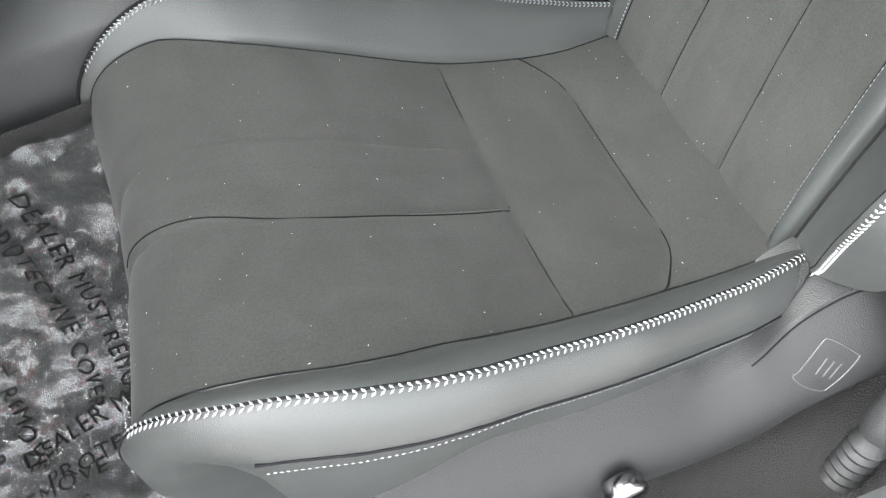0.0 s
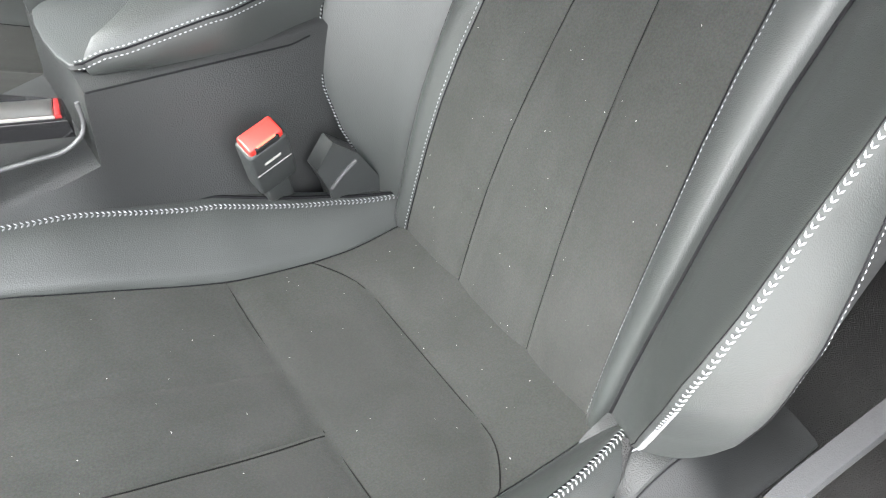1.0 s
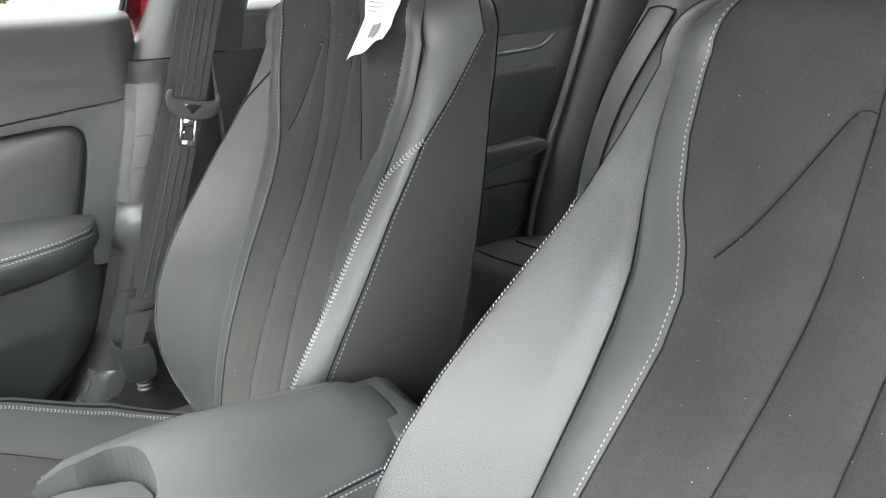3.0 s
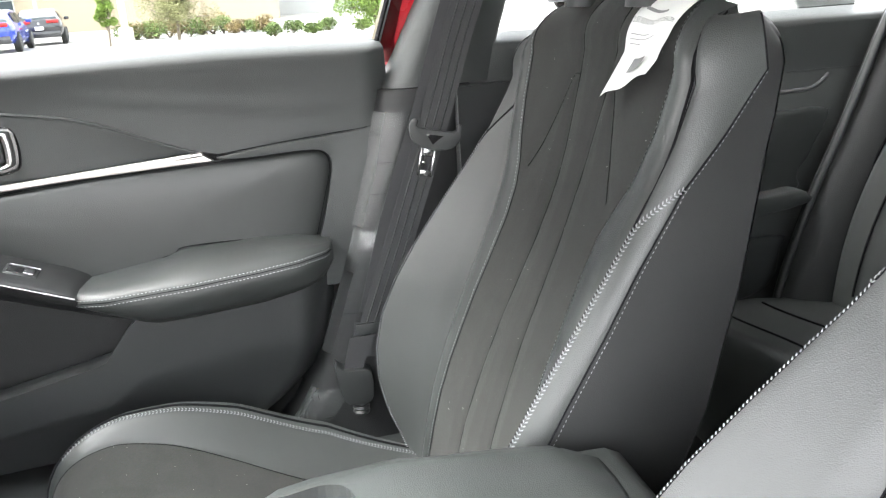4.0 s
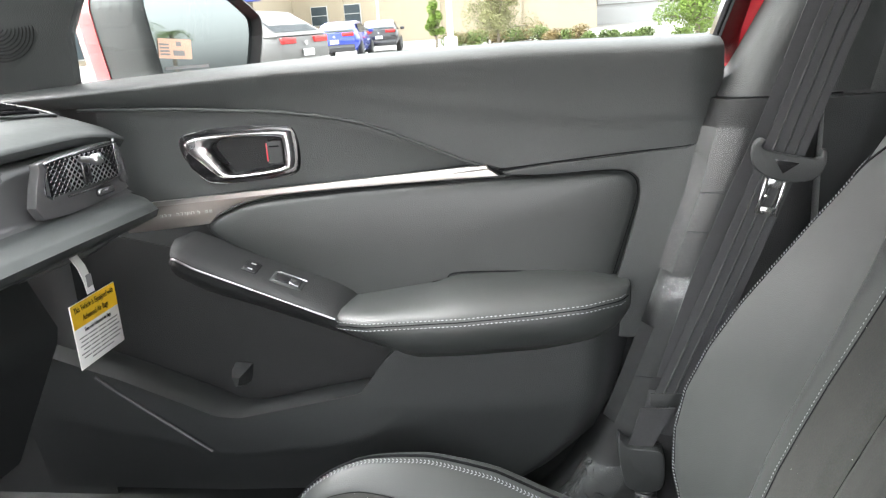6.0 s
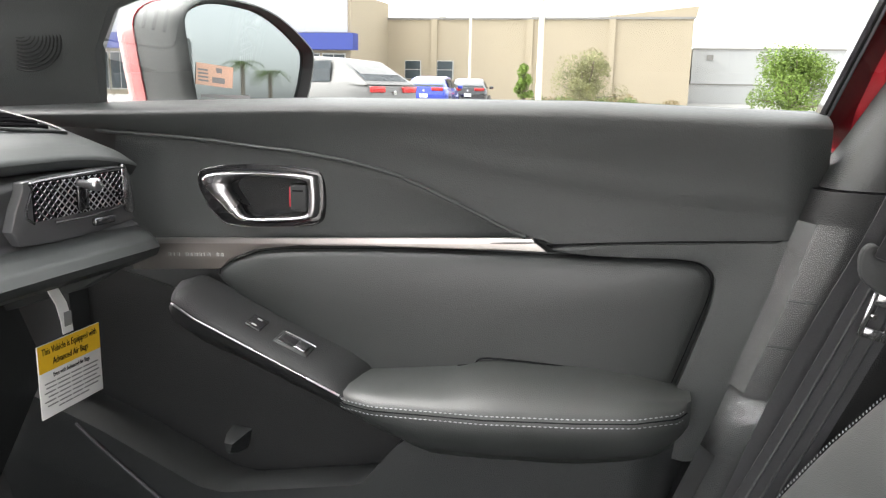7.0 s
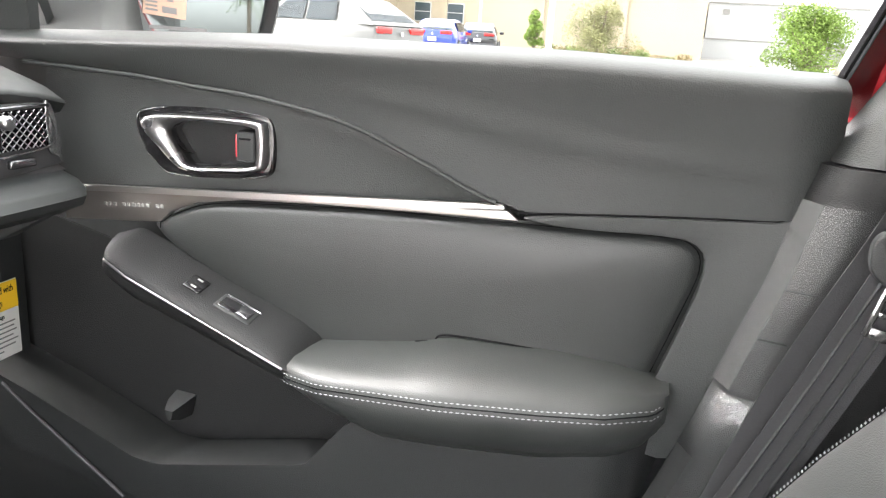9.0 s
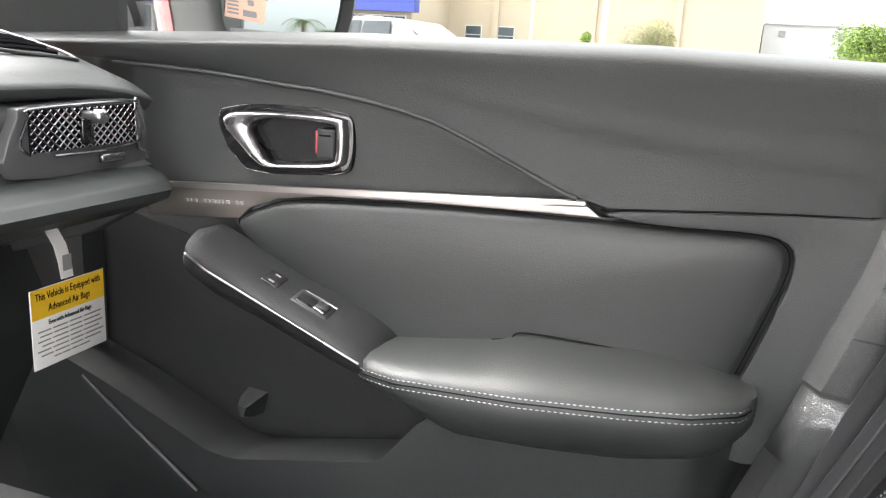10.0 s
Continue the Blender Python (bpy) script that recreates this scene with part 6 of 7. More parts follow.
part("bench_cushion", grid(bench, spread(0, 1, 50), spread(0, 1, 30)), LEATHER, rear_seat)
part("seam", tube([bench(u, 0.60) + Vector((0, 0, 0.001)) for u in spread(0.02, 0.98, 60)], 0.002, 5), SEAM, rear_seat)
part("seam", tube([bench(u, 0.38) + Vector((0, 0, 0.001)) for u in spread(0.02, 0.98, 60)], 0.002, 5), SEAM, rear_seat)


def bench_back(u, t):
    y = lerp(-0.68, 0.70, u)
    bol = math.exp(-((y - 0.625) / 0.085) ** 4) + math.exp(-((y + 0.60) / 0.085) ** 4)
    return Vector((lerp(1.10, 1.34, t) - 0.125 * bol * math.sin(math.pi * min(1, t * 0.7 + 0.15)) + 0.05 * max(0, t - 0.9) * 10 * 0.6, y, lerp(0.56, 1.12, t) + (0.02 if t > 0.9 else 0)))


part("bench_back", grid(bench_back, spread(0, 1, 60), spread(0, 1, 26)), LEATHER, rear_seat)
panel_line = [(y, t) for y, t in flat([(0.69, 0.12), (0.675, 0.5), (0.650, 0.84), (0.640, 0.89), (0.590, 0.89), (0.580, 0.84), (0.600, 0.5), (0.61, 0.12)], 6, False)]
part("seam", tube([bench_back((y + 0.68) / 1.38, t) + Vector((-0.002, 0, 0.001)) for y, t in panel_line], 0.0022, 5), SEAM, rear_seat)
for y in (0.28, -0.28):
    part("rear_headrest", _box_bevelled(1.30, 1.40, y - 0.12, y + 0.12, 1.08, 1.26, 0.035, 4, None), LEATHER, rear_seat)
rb = part("rear_belt", ribbon([(1.315, 0.42, 1.16), (1.27, 0.43, 1.08), (1.22, 0.45, 0.98), (1.14, 0.50, 0.70), (1.10, 0.56, 0.55)], 0.047, (0.3, 0.95, 0)), WEBBING)
tagged(rb, "black rear seat belt webbing", "seat belt")
side_trim = part("rear_wheel_trim", loft([[Vector((x, y, z)) for x, y in ((1.15 + 0.06 * f, 0.715 - 0.02 * f), (1.26 + 0.08 * f, 0.665 - 0.02 * f), (1.5, 0.66), (1.5, 0.80), (1.16 + 0.06 * f, 0.80))] for z, f in ((0.40, 0), (0.7, 0.2), (1.0, 0.8), (1.12, 1.0), (1.38, 2.6))]), SIDE_VINYL)
tagged(side_trim, "black rear pillar and wheel arch trim", "pillar", kind="structure")
QUARTER = ((0.945, 0.0, 0.45), (0.962, 0.0, 0.62), (1.018, 0.0, 0.80), (1.062, 0.0, 0.906), (1.110, 0.0, 1.03), (1.138, 0.0, 1.105), (1.163, 0.005, 1.166), (1.21, 0.04, 1.28), (1.26, 0.10, 1.42))
quarter = part("quarter_trim", loft([[Vector((x0, 0.725 - d, z)), Vector((x0 + 0.012, 0.695 - d, z)), Vector((x0 + 0.035, 0.680 - d, z)), Vector((x0 + 0.085, 0.668 - d, z)), Vector((1.74, 0.65 - d, z)), Vector((1.74, 0.72 - d, z)), Vector((x0 + 0.03, 0.74 - d, z))] for x0, d, z in QUARTER]), SHADED_PLASTIC)
part("door_seal", tube(spline([(x0 - 0.004, 0.705 - d, z) for x0, d, z in QUARTER], 4), 0.008, 8), HARD_PLASTIC, quarter, "black rubber door seal")
tagged(quarter, "black rear quarter pillar trim", "pillar", kind="structure")
shelf = part("parcel_shelf", box(1.35, 1.75, -0.7, 0.7, 1.08, 1.10, 0.004), CARPET)
tagged(shelf, "dark parcel shelf", "shelf", kind="structure")
tail = part("tail_wall", box(1.72, 1.76, -0.72, 0.74, FLOOR, 1.10), CARPET)
tagged(tail, "dark boot wall", "wall", kind="structure")
left_side = part("left_body_side", box(0.46, 1.75, -0.80, -0.72, FLOOR - 0.05, 1.10), SOFT_PLASTIC)
tagged(left_side, "closed rear left door side", "car door", kind="structure")
pillar_left = part("pillar_2", loft([[Vector((x + dx, y + dy, z)) for dx, dy in ((-0.05, -0.03), (0.06, -0.03), (0.06, 0.04), (-0.05, 0.04))] for x, y, z in ((0.46, -0.77, FLOOR), (0.46, -0.77, 1.08), (0.52, -0.68, 1.42))]), SOFT_PLASTIC)
tagged(pillar_left, "black left centre pillar trim", "pillar", kind="structure")

# ---- body of the car, outside ----
shell = thing("car_body", "red painted body of the car filmed from inside", "car body", kind="structure")


def body_side(sign, x0, x1):
    """Bulging body side between two places along the car."""
    def at(x, t):
        z = lerp(0.30, 1.095, t)
        y = 0.862 + 0.035 * math.sin(math.pi * min(1, t * 0.95 + 0.08)) - 0.05 * max(0, abs(x - 0.1) - 1.6) ** 2
        return Vector((x, sign * y, z))
    return grid(at, spread(x0, x1, 40), spread(0, 1, 14))


part("door_panel", body_side(1, -0.80, 0.26), RED_PAINT, shell)
part("rear_door_panel", body_side(1, 0.265, 1.22), RED_PAINT, shell)
part("rear_wing", body_side(1, 1.225, 2.20), RED_PAINT, shell)
part("front_wing", body_side(1, -2.25, -0.805), RED_PAINT, shell)
part("front_wing", body_side(-1, -2.25, -0.90), RED_PAINT, shell)
part("rear_door_panel", body_side(-1, 0.45, 1.22), RED_PAINT, shell)
part("rear_wing", body_side(-1, 1.225, 2.20), RED_PAINT, shell)
part("bonnet", grid(lambda u, v: Vector((lerp(-2.35, -1.38, v), u * lerp(0.78, 0.865, v), lerp(0.82, 1.07, v ** 0.6) - 0.05 * u * u)), spread(-1, 1, 20), spread(0, 1, 16)), RED_PAINT, shell)
part("front_bumper", grid(lambda u, v: Vector((-2.35 - 0.10 * math.sin(math.pi * v) * (1 - 0.5 * u * u), u * 0.80, lerp(0.30, 0.82, v))), spread(-1, 1, 20), spread(0, 1, 10)), RED_PAINT, shell)
part("tail_gate", grid(lambda u, v: Vector((lerp(2.22, 1.97, v ** 2) + 0.04 * math.sin(math.pi * v) * (1 - u * u), u * lerp(0.84, 0.66, v), lerp(0.30, 1.36, v))), spread(-1, 1, 20), spread(0, 1, 14)), RED_PAINT, shell)
for x in (-1.55, 1.45):
    for s in (1, -1):
        tyre = part("wheel", lathe([(0.05, -0.1), (0.29, -0.11), (0.325, -0.08), (0.325, 0.08), (0.29, 0.11), (0.05, 0.1)], 28, m=pose(x, s * 0.80, GROUND + 0.325, 90, 0, 0)), surface("own_tyre", (0.02, 0.02, 0.02), 0.85), shell)
        part("rim", lathe([(0.02, 0.0), (0.20, 0.02), (0.22, 0.0)], 24, m=pose(x, s * 0.905, GROUND + 0.325, -90 * s, 0, 0)), DARK_CHROME, tyre)

# ---- outside ----
STUCCO = surface("cream_stucco", (0.36, 0.305, 0.225), 0.9, tint=0.05, tint_scale=0.25, fine=0.4, fine_scale=12, fine_dist=0.01)
WHITE_WALL = surface("white_metal_wall", (0.42, 0.425, 0.425), 0.7, tint=0.04, tint_scale=0.3)
BLUE_BAND = surface("blue_awning", (0.03, 0.05, 0.25), 0.6, tint=0.06)
DARK_GLASS = surface("dark_pane", (0.03, 0.045, 0.055), 0.12, tint=0.1)
TRIM_WHITE = surface("white_frame", (0.50, 0.50, 0.48), 0.5, tint=0.05)
SILVER = surface("silver_paint", (0.13, 0.128, 0.125), 0.45, metal=0.3, tint=0.03, coat=0.15)
BLUE_PAINT = surface("blue_paint", (0.01, 0.04, 0.40), 0.2, tint=0.03, coat=0.8)
BLACK_PAINT = surface("black_paint", (0.02, 0.02, 0.025), 0.2, tint=0.03, coat=0.8)
GREY_PAINT = surface("grey_paint", (0.20, 0.19, 0.18), 0.3, tint=0.03, coat=0.6)
TYRE = surface("tyre_rubber", (0.02, 0.02, 0.02), 0.85, tint=0.15, tint_scale=20)
RED_LAMP = surface("red_lamp", (0.45, 0.02, 0.02), 0.15, tint=0.05)
LEAF = surface("green_leaf", (0.11, 0.155, 0.05), 0.85, spec=0.15, tint=0.5, tint_scale=1.2, island=0.2)
LIGHT_LEAF = surface("light_green_leaf", (0.18, 0.265, 0.06), 0.85, spec=0.15, tint=0.4, tint_scale=1.5, island=0.2)
DRY_LEAF = surface("reddish_leaf", (0.19, 0.145, 0.07), 0.85, spec=0.15, tint=0.4, tint_scale=1.5, island=0.2)
BARK = surface("grey_bark", (0.16, 0.13, 0.10), 0.9, tint=0.3, tint_scale=8, fine=0.6, fine_scale=40, fine_dist=0.01)
OLIVE_LEAF = surface("olive_leaf", (0.19, 0.19, 0.095), 0.85, spec=0.15, tint=0.4, tint_scale=1.5, island=0.2)
POLE = surface("pale_pole", (0.60, 0.55, 0.46), 0.7, tint=0.05)


def make_car(name_label, paint, at, heading, height=1.42, length=4.6, width=1.83, tall=False):
    """A parked car: profile hull, glasshouse, wheels, lamps. Its nose points along its local +x."""
    car = thing("car", name_label, "car", "parked cars", at=at)
    car.rotation_euler = (0, 0, radians(heading))
    L, H, W = length / 2, height, width / 2
    belt_z = 0.95 if not tall else 1.05
    # hull by cross sections along x
    stations = [(-L, 0.55, 0.80, 0.80), (-L + 0.08, 0.35, 0.98 if not tall else 1.0, 0.90), (-L + 0.7, 0.28, belt_z + 0.06, 0.98), (-0.6, 0.26, belt_z, 1.0), (0.6, 0.26, belt_z - 0.02, 1.0), (L - 1.0, 0.28, belt_z - 0.06, 0.97), (L - 0.2, 0.32, 0.74, 0.86), (L, 0.45, 0.62, 0.72)]
    hull = [[Vector((x, s * W * w * k, z)) for s, k, z in ((-1, 0.90, lo), (-1, 1.0, lerp(lo, hi, 0.35)), (-1, 0.985, lerp(lo, hi, 0.75)), (-1, 0.90, hi), (1, 0.90, hi), (1, 0.985, lerp(lo, hi, 0.75)), (1, 1.0, lerp(lo, hi, 0.35)), (1, 0.90, lo))] for x, lo, hi, w in stations]
    part("body", loft(hull), paint, car)
    g0, g1 = (-L + 0.10, -L + 0.95) if tall else (-L + 0.35, -L + 1.05)
    cab = [(g0, belt_z - 0.02, 0.84, 0.0), (g1, H - 0.10, 0.70, 1.0), (-0.3, H, 0.70, 1.0), (0.35, H - 0.03, 0.70, 1.0), (1.25, belt_z - 0.04, 0.84, 0.0)]
    rings = []
    for x, top, w, k in cab:
        rings.append([Vector((x, -W * 0.90, belt_z - 0.03)), Vector((x, -W * w, top)), Vector((x, -W * w * 0.8, top + 0.02 * k)), Vector((x, W * w * 0.8, top + 0.02 * k)), Vector((x, W * w, top)), Vector((x, W * 0.90, belt_z - 0.03))])
    part("cabin", loft(rings), paint, car)

    def pane(points):
        bm = bmesh.new()
        vs = [bm.verts.new(p) for p in points]
        f = bm.faces.new(vs)
        bmesh.ops.solidify(bm, geom=[f], thickness=0.01)
        return bm

    for s in (1, -1):
        def side(x, z):
            f = (z - belt_z) / (H - belt_z)
            return Vector((x, s * (W * lerp(0.90, 0.70, f) + 0.018), z))
        for x0, x1, t0, t1 in ((-0.25, 0.95, -0.25, 0.30), (-1.25, -0.33, -1.15, -0.33)):
            part("window", pane([side(x0, belt_z + 0.02), side(x1, belt_z + 0.02), side(t1, H - 0.10), side(t0, H - 0.09)]), DARK_GLASS, car)
        for x in (-L + 0.85, L - 0.9):
            wheel = part("wheel", lathe([(0.05, -0.1), (0.30, -0.11), (0.34, -0.08), (0.34, 0.08), (0.30, 0.11), (0.05, 0.1)], 24, m=pose(x, s * (W - 0.09), 0.34, 90, 0, 0)), TYRE, car)
            rim_bm = lathe([(0.01, 0.0), (0.06, 0.005), (0.06, 0.0)], 16, m=pose(x, s * (W + 0.02), 0.34, -90 * s, 0, 0))
            for k in range(10):
                a = k * math.tau / 10
                tube([Vector((x + 0.05 * math.cos(a), s * (W + 0.025), 0.34 + 0.05 * math.sin(a))), Vector((x + 0.235 * math.cos(a), s * (W + 0.022), 0.34 + 0.235 * math.sin(a)))], 0.018, 5, rim_bm)
            tube([Vector((x + 0.24 * math.cos(k * math.tau / 24), s * (W + 0.02), 0.34 + 0.24 * math.sin(k * math.tau / 24))) for k in range(25)], 0.018, 5, rim_bm)
            part("rim", rim_bm, SILVER, wheel, "alloy wheel rim")
        part("tail_lamp", _box_bevelled(-L - 0.01, -L + 0.28, s * W * 0.56 - 0.22, s * W * 0.56 + 0.22, 0.86, 0.99, 0.02, 2, None), RED_LAMP, car, "red tail lamp")
        part("wing_mirror", _box_bevelled(0.75, 0.92, s * (W + 0.08) - 0.1, s * (W + 0.08) + 0.1, 0.95, 1.08, 0.03, 2, None), paint, car)
    rx = lambda z: lerp(g0, g1, (z - belt_z + 0.02) / (H - 0.10 - belt_z + 0.02)) - 0.015
    part("rear_window", pane([Vector((rx(belt_z + 0.06), -W * 0.74, belt_z + 0.06)), Vector((rx(belt_z + 0.06), W * 0.74, belt_z + 0.06)), Vector((rx(H - 0.16), W * 0.62, H - 0.16)), Vector((rx(H - 0.16), -W * 0.62, H - 0.16))]), DARK_GLASS, car)
    part("rear_bumper", _box_bevelled(-L - 0.05, -L + 0.3, -W * 0.82, W * 0.82, 0.30, 0.56, 0.05, 2, None), BLACK_PAINT if paint is not SILVER else GREY_PAINT, car)
    part("number_plate", box(-L - 0.075, -L - 0.04, -0.16, 0.16, 0.60, 0.74), PAPER, car)
    part("badge", lathe([(0.05, 0), (0.05, 0.012), (0.01, 0.014)], 16, m=pose(-L - 0.01, 0, 0.86, 0, -90, 0)), CHROME, car)
    return car


make_car("silver tall parked car with alloy wheels", SILVER, (-7.55, 17.3, GROUND), 158, 1.62, 4.75, 1.88, True)
make_car("bright blue parked hatchback seen from behind", BLUE_PAINT, (-8.6, 31.5, GROUND), 96, 1.41, 4.7, 1.83)
make_car("black parked hatchback seen from behind", BLACK_PAINT, (-8.3, 37.0, GROUND), 100, 1.41, 4.7, 1.83)
make_car("red parked car beyond the planting", RED_PAINT, (16.5, 36.0, GROUND), 20, 1.45, 4.6, 1.83)
make_car("grey parked van far across the lot", GREY_PAINT, (22.5, 28.0, GROUND), 15, 1.75, 4.9, 1.95, True)
make_car("grey parked car across the lot", GREY_PAINT, (21.5, 33.5, GROUND), 12, 1.45, 4.6, 1.83)

# cream hall
hall = thing("building", "cream stucco hall with flat roof and small windows", "building", at=(0, 0, 0))
hall_wall = part("wall", box(-40, 2.65, 60, 85, GROUND - 0.1, 6.3), STUCCO, hall)
part("roof_edge", box(-40.1, 2.75, 59.85, 60.0, 6.2, 6.36), GREY_PAINT, hall)
part("parapet", prism([(-4.5, 6.3), (2.8, 6.3), (2.95, 7.1)], 0, 0.4, lambda u, v, w: (u, 59.9 + w, v), 0), STUCCO, hall)
for x in (-16.4, -9.0, -3.0):
    part("pilaster", box(x - 0.25, x + 0.25, 59.8, 60.0, GROUND, 6.2), STUCCO, hall)
    part("roof_vent", box(x - 0.25, x + 0.25, 62, 62.5, 6.3, 7.1), TRIM_WHITE, hall)
for x in (-21.4, -18.1, -15.5):
    win = part("window", box(x - 0.66, x + 0.66, 59.9, 60.02, 1.7, 3.15), TRIM_WHITE, hall)
    for z0, z1 in ((1.76, 2.42), (2.48, 3.09)):
        part("pane", box(x - 0.60, x + 0.60, 59.86, 59.9, z0, z1), DARK_GLASS, win)
shop = thing("shop_front", "storefront with blue awning band and tall panes", "building")
part("wall", box(-46, -20.2, 52, 60.2, GROUND - 0.1, 7.4), STUCCO, shop)
part("upper_wall", box(-46, -20.4, 51.9, 52.0, 4.7, 7.6), WHITE_WALL, shop)
part("awning", box(-46, -19.6, 50.9, 51.9, 3.5, 4.6), BLUE_BAND, shop)
for k in range(12):
    x = -21.4 - k * 1.9
    win = part("window", box(x - 0.85, x + 0.85, 51.86, 51.99, 0.5, 3.3), TRIM_WHITE, shop)
    for dx in (-0.42, 0.42):
        part("pane", box(x + dx - 0.38, x + dx + 0.38, 51.82, 51.86, 0.6, 3.2), DARK_GLASS, win)
white_hall = thing("warehouse", "white metal warehouse wall with dock doors", "building")
part("wall", box(3.4, 70, 75, 95, GROUND - 0.1, 4.95), WHITE_WALL, white_hall)
part("lower_wall", box(2.9, 70, 74.6, 75.0, GROUND - 0.1, 1.9), WHITE_WALL, white_hall)
for x in (4.9, 9.6):
    part("wall_vent", box(x - 0.28, x + 0.28, 74.9, 75.0, 3.95, 4.40), GREY_PAINT, white_hall)
part("roof_trim", box(3.4, 70, 74.88, 75.0, 4.84, 5.0), GREY_PAINT, white_hall)
part("panel_rail", box(2.9, 70, 74.52, 74.6, 1.80, 1.90), GREY_PAINT, white_hall)
for k in range(2, 6):
    x = 8.0 + 3.2 * k
    part("dock_door", box(x - 1.1, x + 1.1, 74.5, 74.62, GROUND, 1.9), GREY_PAINT, white_hall)

pole = part("light_pole", loft([[Vector((-3.55 + r * math.cos(a), 26.2 + r * math.sin(a), z)) for a in [k * math.tau / 14 for k in range(14)]] for r, z in ((0.22, GROUND), (0.22, GROUND + 0.6), (0.10, GROUND + 0.65), (0.075, 8.0))]), POLE)
tagged(pole, "pale concrete light pole", "lamp post")
thin = part("flag_pole", loft([[Vector((-11.3 + r * math.cos(a), 50 + r * math.sin(a), z)) for a in [k * math.tau / 10 for k in range(10)]] for r, z in ((0.09, GROUND), (0.07, 9.5))]), POLE)
tagged(thin, "thin pale flag pole", "pole")


def leaves(bm, centre, radius, count, size, rng, squash=1.0):
    for _ in range(count):
        while True:
            v = Vector((rng.uniform(-1, 1), rng.uniform(-1, 1), rng.uniform(-1, 1)))
            if 0.25 < v.length < 1:
                break
        p = Vector(centre) + Vector((v.x * radius, v.y * radius, v.z * radius * squash))
        a = Vector((rng.uniform(-1, 1), rng.uniform(-1, 1), rng.uniform(-0.6, 0.8))).normalized()
        b = a.cross(Vector((rng.uniform(-1, 1), rng.uniform(-1, 1), 1))).normalized()
        s = size * rng.uniform(0.6, 1.3)
        q = [p - b * s * 0.4, p + a * s * 0.7, p + b * s * 0.4, p - a * s * 0.7]
        bm.faces.new([bm.verts.new(k) for k in q])


def make_tree(label, at, height, spread_r, clumps, seed, leaf=None, stem=0.12, size=0.16, per=140):
    rng = random.Random(seed)
    tree = thing("tree", label, "tree", at=at)
    wood = bmesh.new()
    tube([Vector((0, 0, 0)), Vector((0.03, 0.02, height * 0.25)), Vector((0.0, 0.05, height * 0.55))], stem, 8, wood)
    crown = bmesh.new()
    for _ in range(clumps):
        a, r, z = rng.uniform(0, math.tau), spread_r * rng.uniform(0.1, 0.85), height * rng.uniform(0.35, 0.95)
        r *= 1.0 - 0.5 * max(0, z / height - 0.6) / 0.4
        c = Vector((r * math.cos(a), r * math.sin(a), z))
        tube([Vector((0, 0.03, height * 0.3)), c * 0.55 + Vector((0, 0, height * 0.15)), c], stem * 0.25, 5, wood)
        leaves(crown, c, spread_r * rng.uniform(0.22, 0.42), per, size, rng)
    part("trunk", wood, BARK, tree)
    part("crown", crown, leaf or LEAF, tree, smooth=False)
    return tree


def make_bush(label, at, radius, seed, leaf=None, squash=0.75, count=980):
    rng = random.Random(seed)
    bush = thing("bush", label, "bush", "planted bushes", at=at)
    crown, wood = bmesh.new(), bmesh.new()
    for _ in range(7):
        c = Vector((rng.uniform(-0.5, 0.5) * radius, rng.uniform(-0.5, 0.5) * radius, radius * squash * rng.uniform(0.5, 1.0)))
        leaves(crown, c, radius * 0.55, count // 7, 0.065, rng, squash)
        tube([Vector((0, 0, -0.02)), c], 0.02, 5, wood)
    part("stems", wood, BARK, bush)
    part("crown", crown, leaf or LEAF, bush, smooth=False)
    return bush


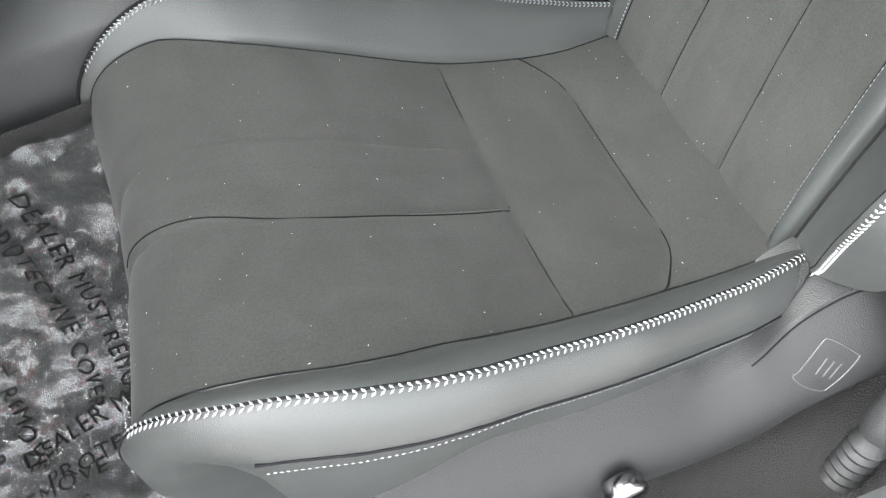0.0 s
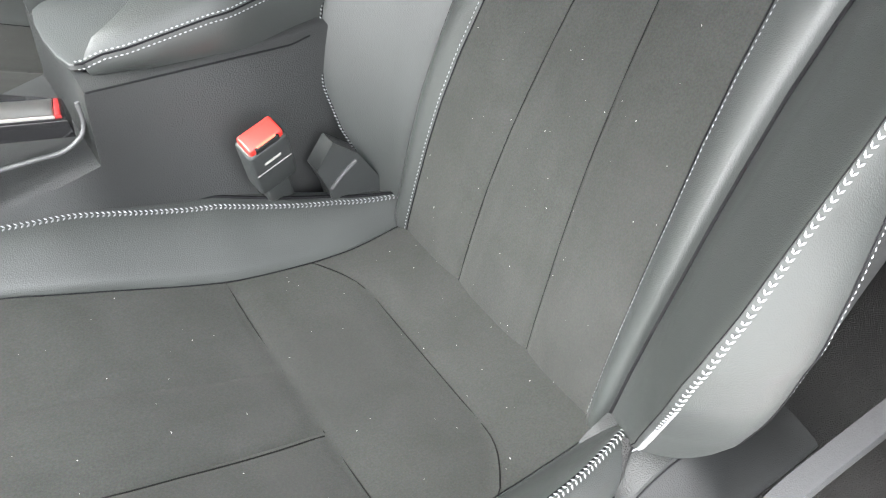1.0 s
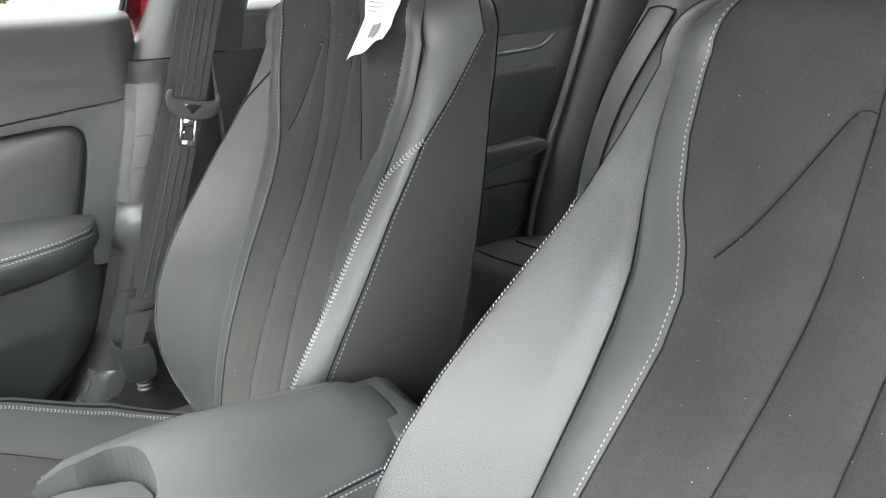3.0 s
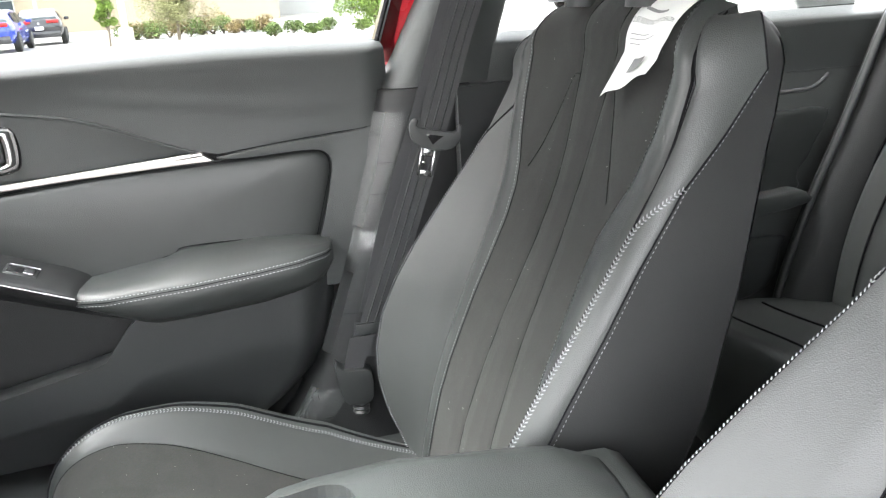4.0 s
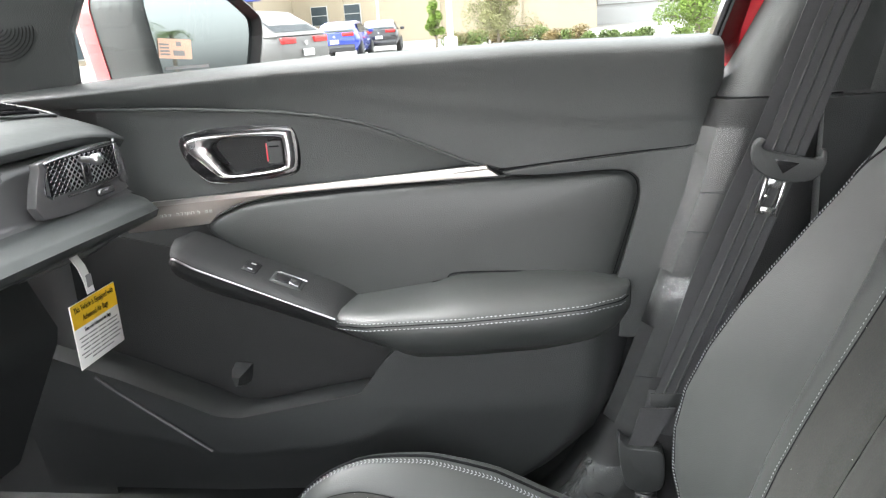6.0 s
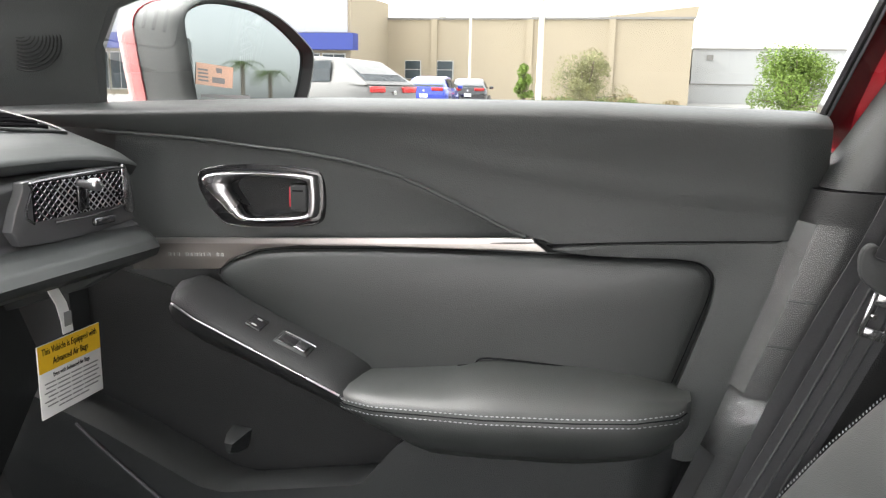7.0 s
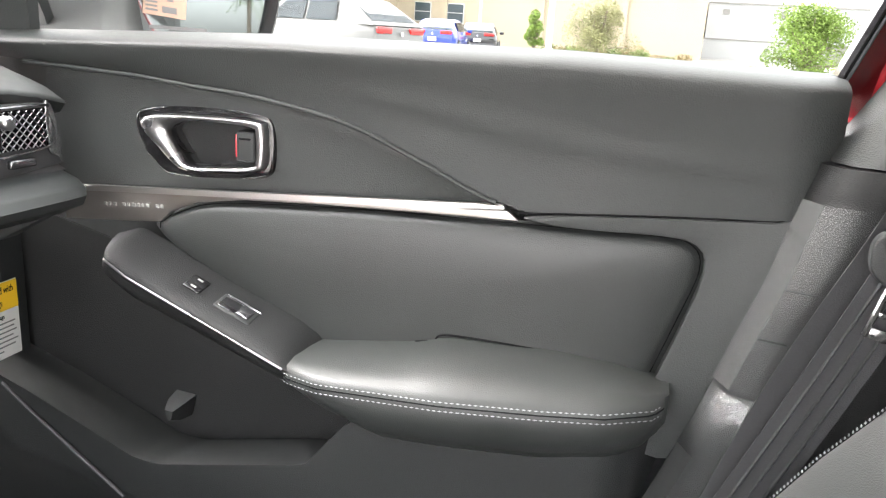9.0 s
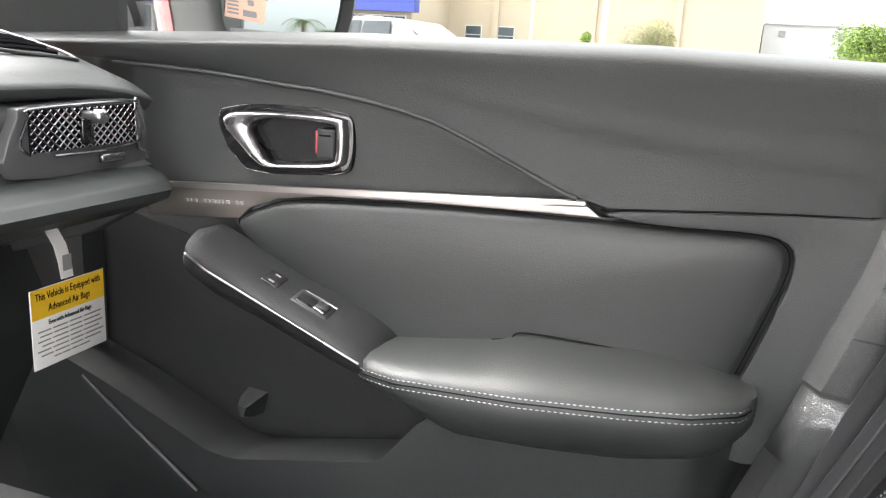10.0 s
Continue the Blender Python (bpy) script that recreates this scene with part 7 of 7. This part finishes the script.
make_tree("young leafy green tree by the hall", (-2.3, 30.0, GROUND), 2.2, 1.35, 26, 1, OLIVE_LEAF, 0.06, 0.05, 480)
make_tree("bright green bushy tree across the lot", (3.6, 22.0, GROUND), 2.05, 1.35, 34, 2, LIGHT_LEAF, 0.06, 0.05, 480)
make_tree("narrow green tree beside a pole", (-4.4, 28.4, GROUND), 1.85, 0.42, 16, 3, LIGHT_LEAF, 0.04, 0.06, 220)
rng = random.Random(11)
for k in range(14):
    make_bush("reddish green low hedge bush", (-4.6 + 0.42 * k, 33.5 + rng.uniform(-0.6, 0.8), GROUND), rng.uniform(0.5, 0.8), 20 + k, DRY_LEAF if k % 3 else LEAF)
for k, (x, y, r) in enumerate(((1.0, 27.0, 0.42), (1.7, 29.0, 0.45), (2.3, 27.2, 0.36), (3.0, 29.0, 0.45), (3.9, 27.0, 0.40), (5.0, 29.0, 0.7), (6.4, 28.0, 0.6), (7.6, 29.5, 0.6))):
    make_bush("small round clipped green bush", (x, y, GROUND), r, 50 + k, LEAF)
for k, (x, y, h) in enumerate(((11.0, 41.0, 2.8), (13.0, 41.5, 3.4))):
    make_tree("leafy green roadside tree", (x, y, GROUND), h, h * 0.5, 22, 80 + k, LEAF, 0.08, 0.11, 300)


def make_palm(label, at, height, seed):
    rng = random.Random(seed)
    palm = thing("palm_tree", label, "palm tree", "palms", at=at)
    part("trunk", tube([Vector((0, 0, 0)), Vector((0.1, 0.05, height * 0.5)), Vector((0.05, 0.1, height))], 0.16, 10), BARK, palm)
    crown = bmesh.new()
    for k in range(26):
        a, droop = rng.uniform(0, math.tau), rng.uniform(-0.3, 1.0)
        n = 8
        for i in range(n):
            f = i / n
            p = Vector((0.05, 0.1, height)) + Vector((math.cos(a) * 1.7 * f, math.sin(a) * 1.7 * f, 0.9 * droop * f - 1.3 * f * f))
            side = Vector((-math.sin(a), math.cos(a), 0))
            for s in (1, -1):
                tip = p + side * s * 0.45 * (1 - 0.5 * f) + Vector((math.cos(a) * 0.2, math.sin(a) * 0.2, -0.15))
                crown.faces.new([crown.verts.new(v) for v in (p, p + Vector((0, 0, 0.05)), tip)])
    part("crown", crown, LEAF, palm, smooth=False)


make_palm("tall palm tree behind the car", (60.0, 1.9, GROUND), 4.6, 5)
make_palm("tall palm tree behind the car", (62.0, 4.0, GROUND), 4.0, 6)
make_tree("dark green broad tree behind the car", (29.0, 15.5, GROUND), 5.0, 2.2, 26, 7, LEAF, 0.15, 0.35, 110)
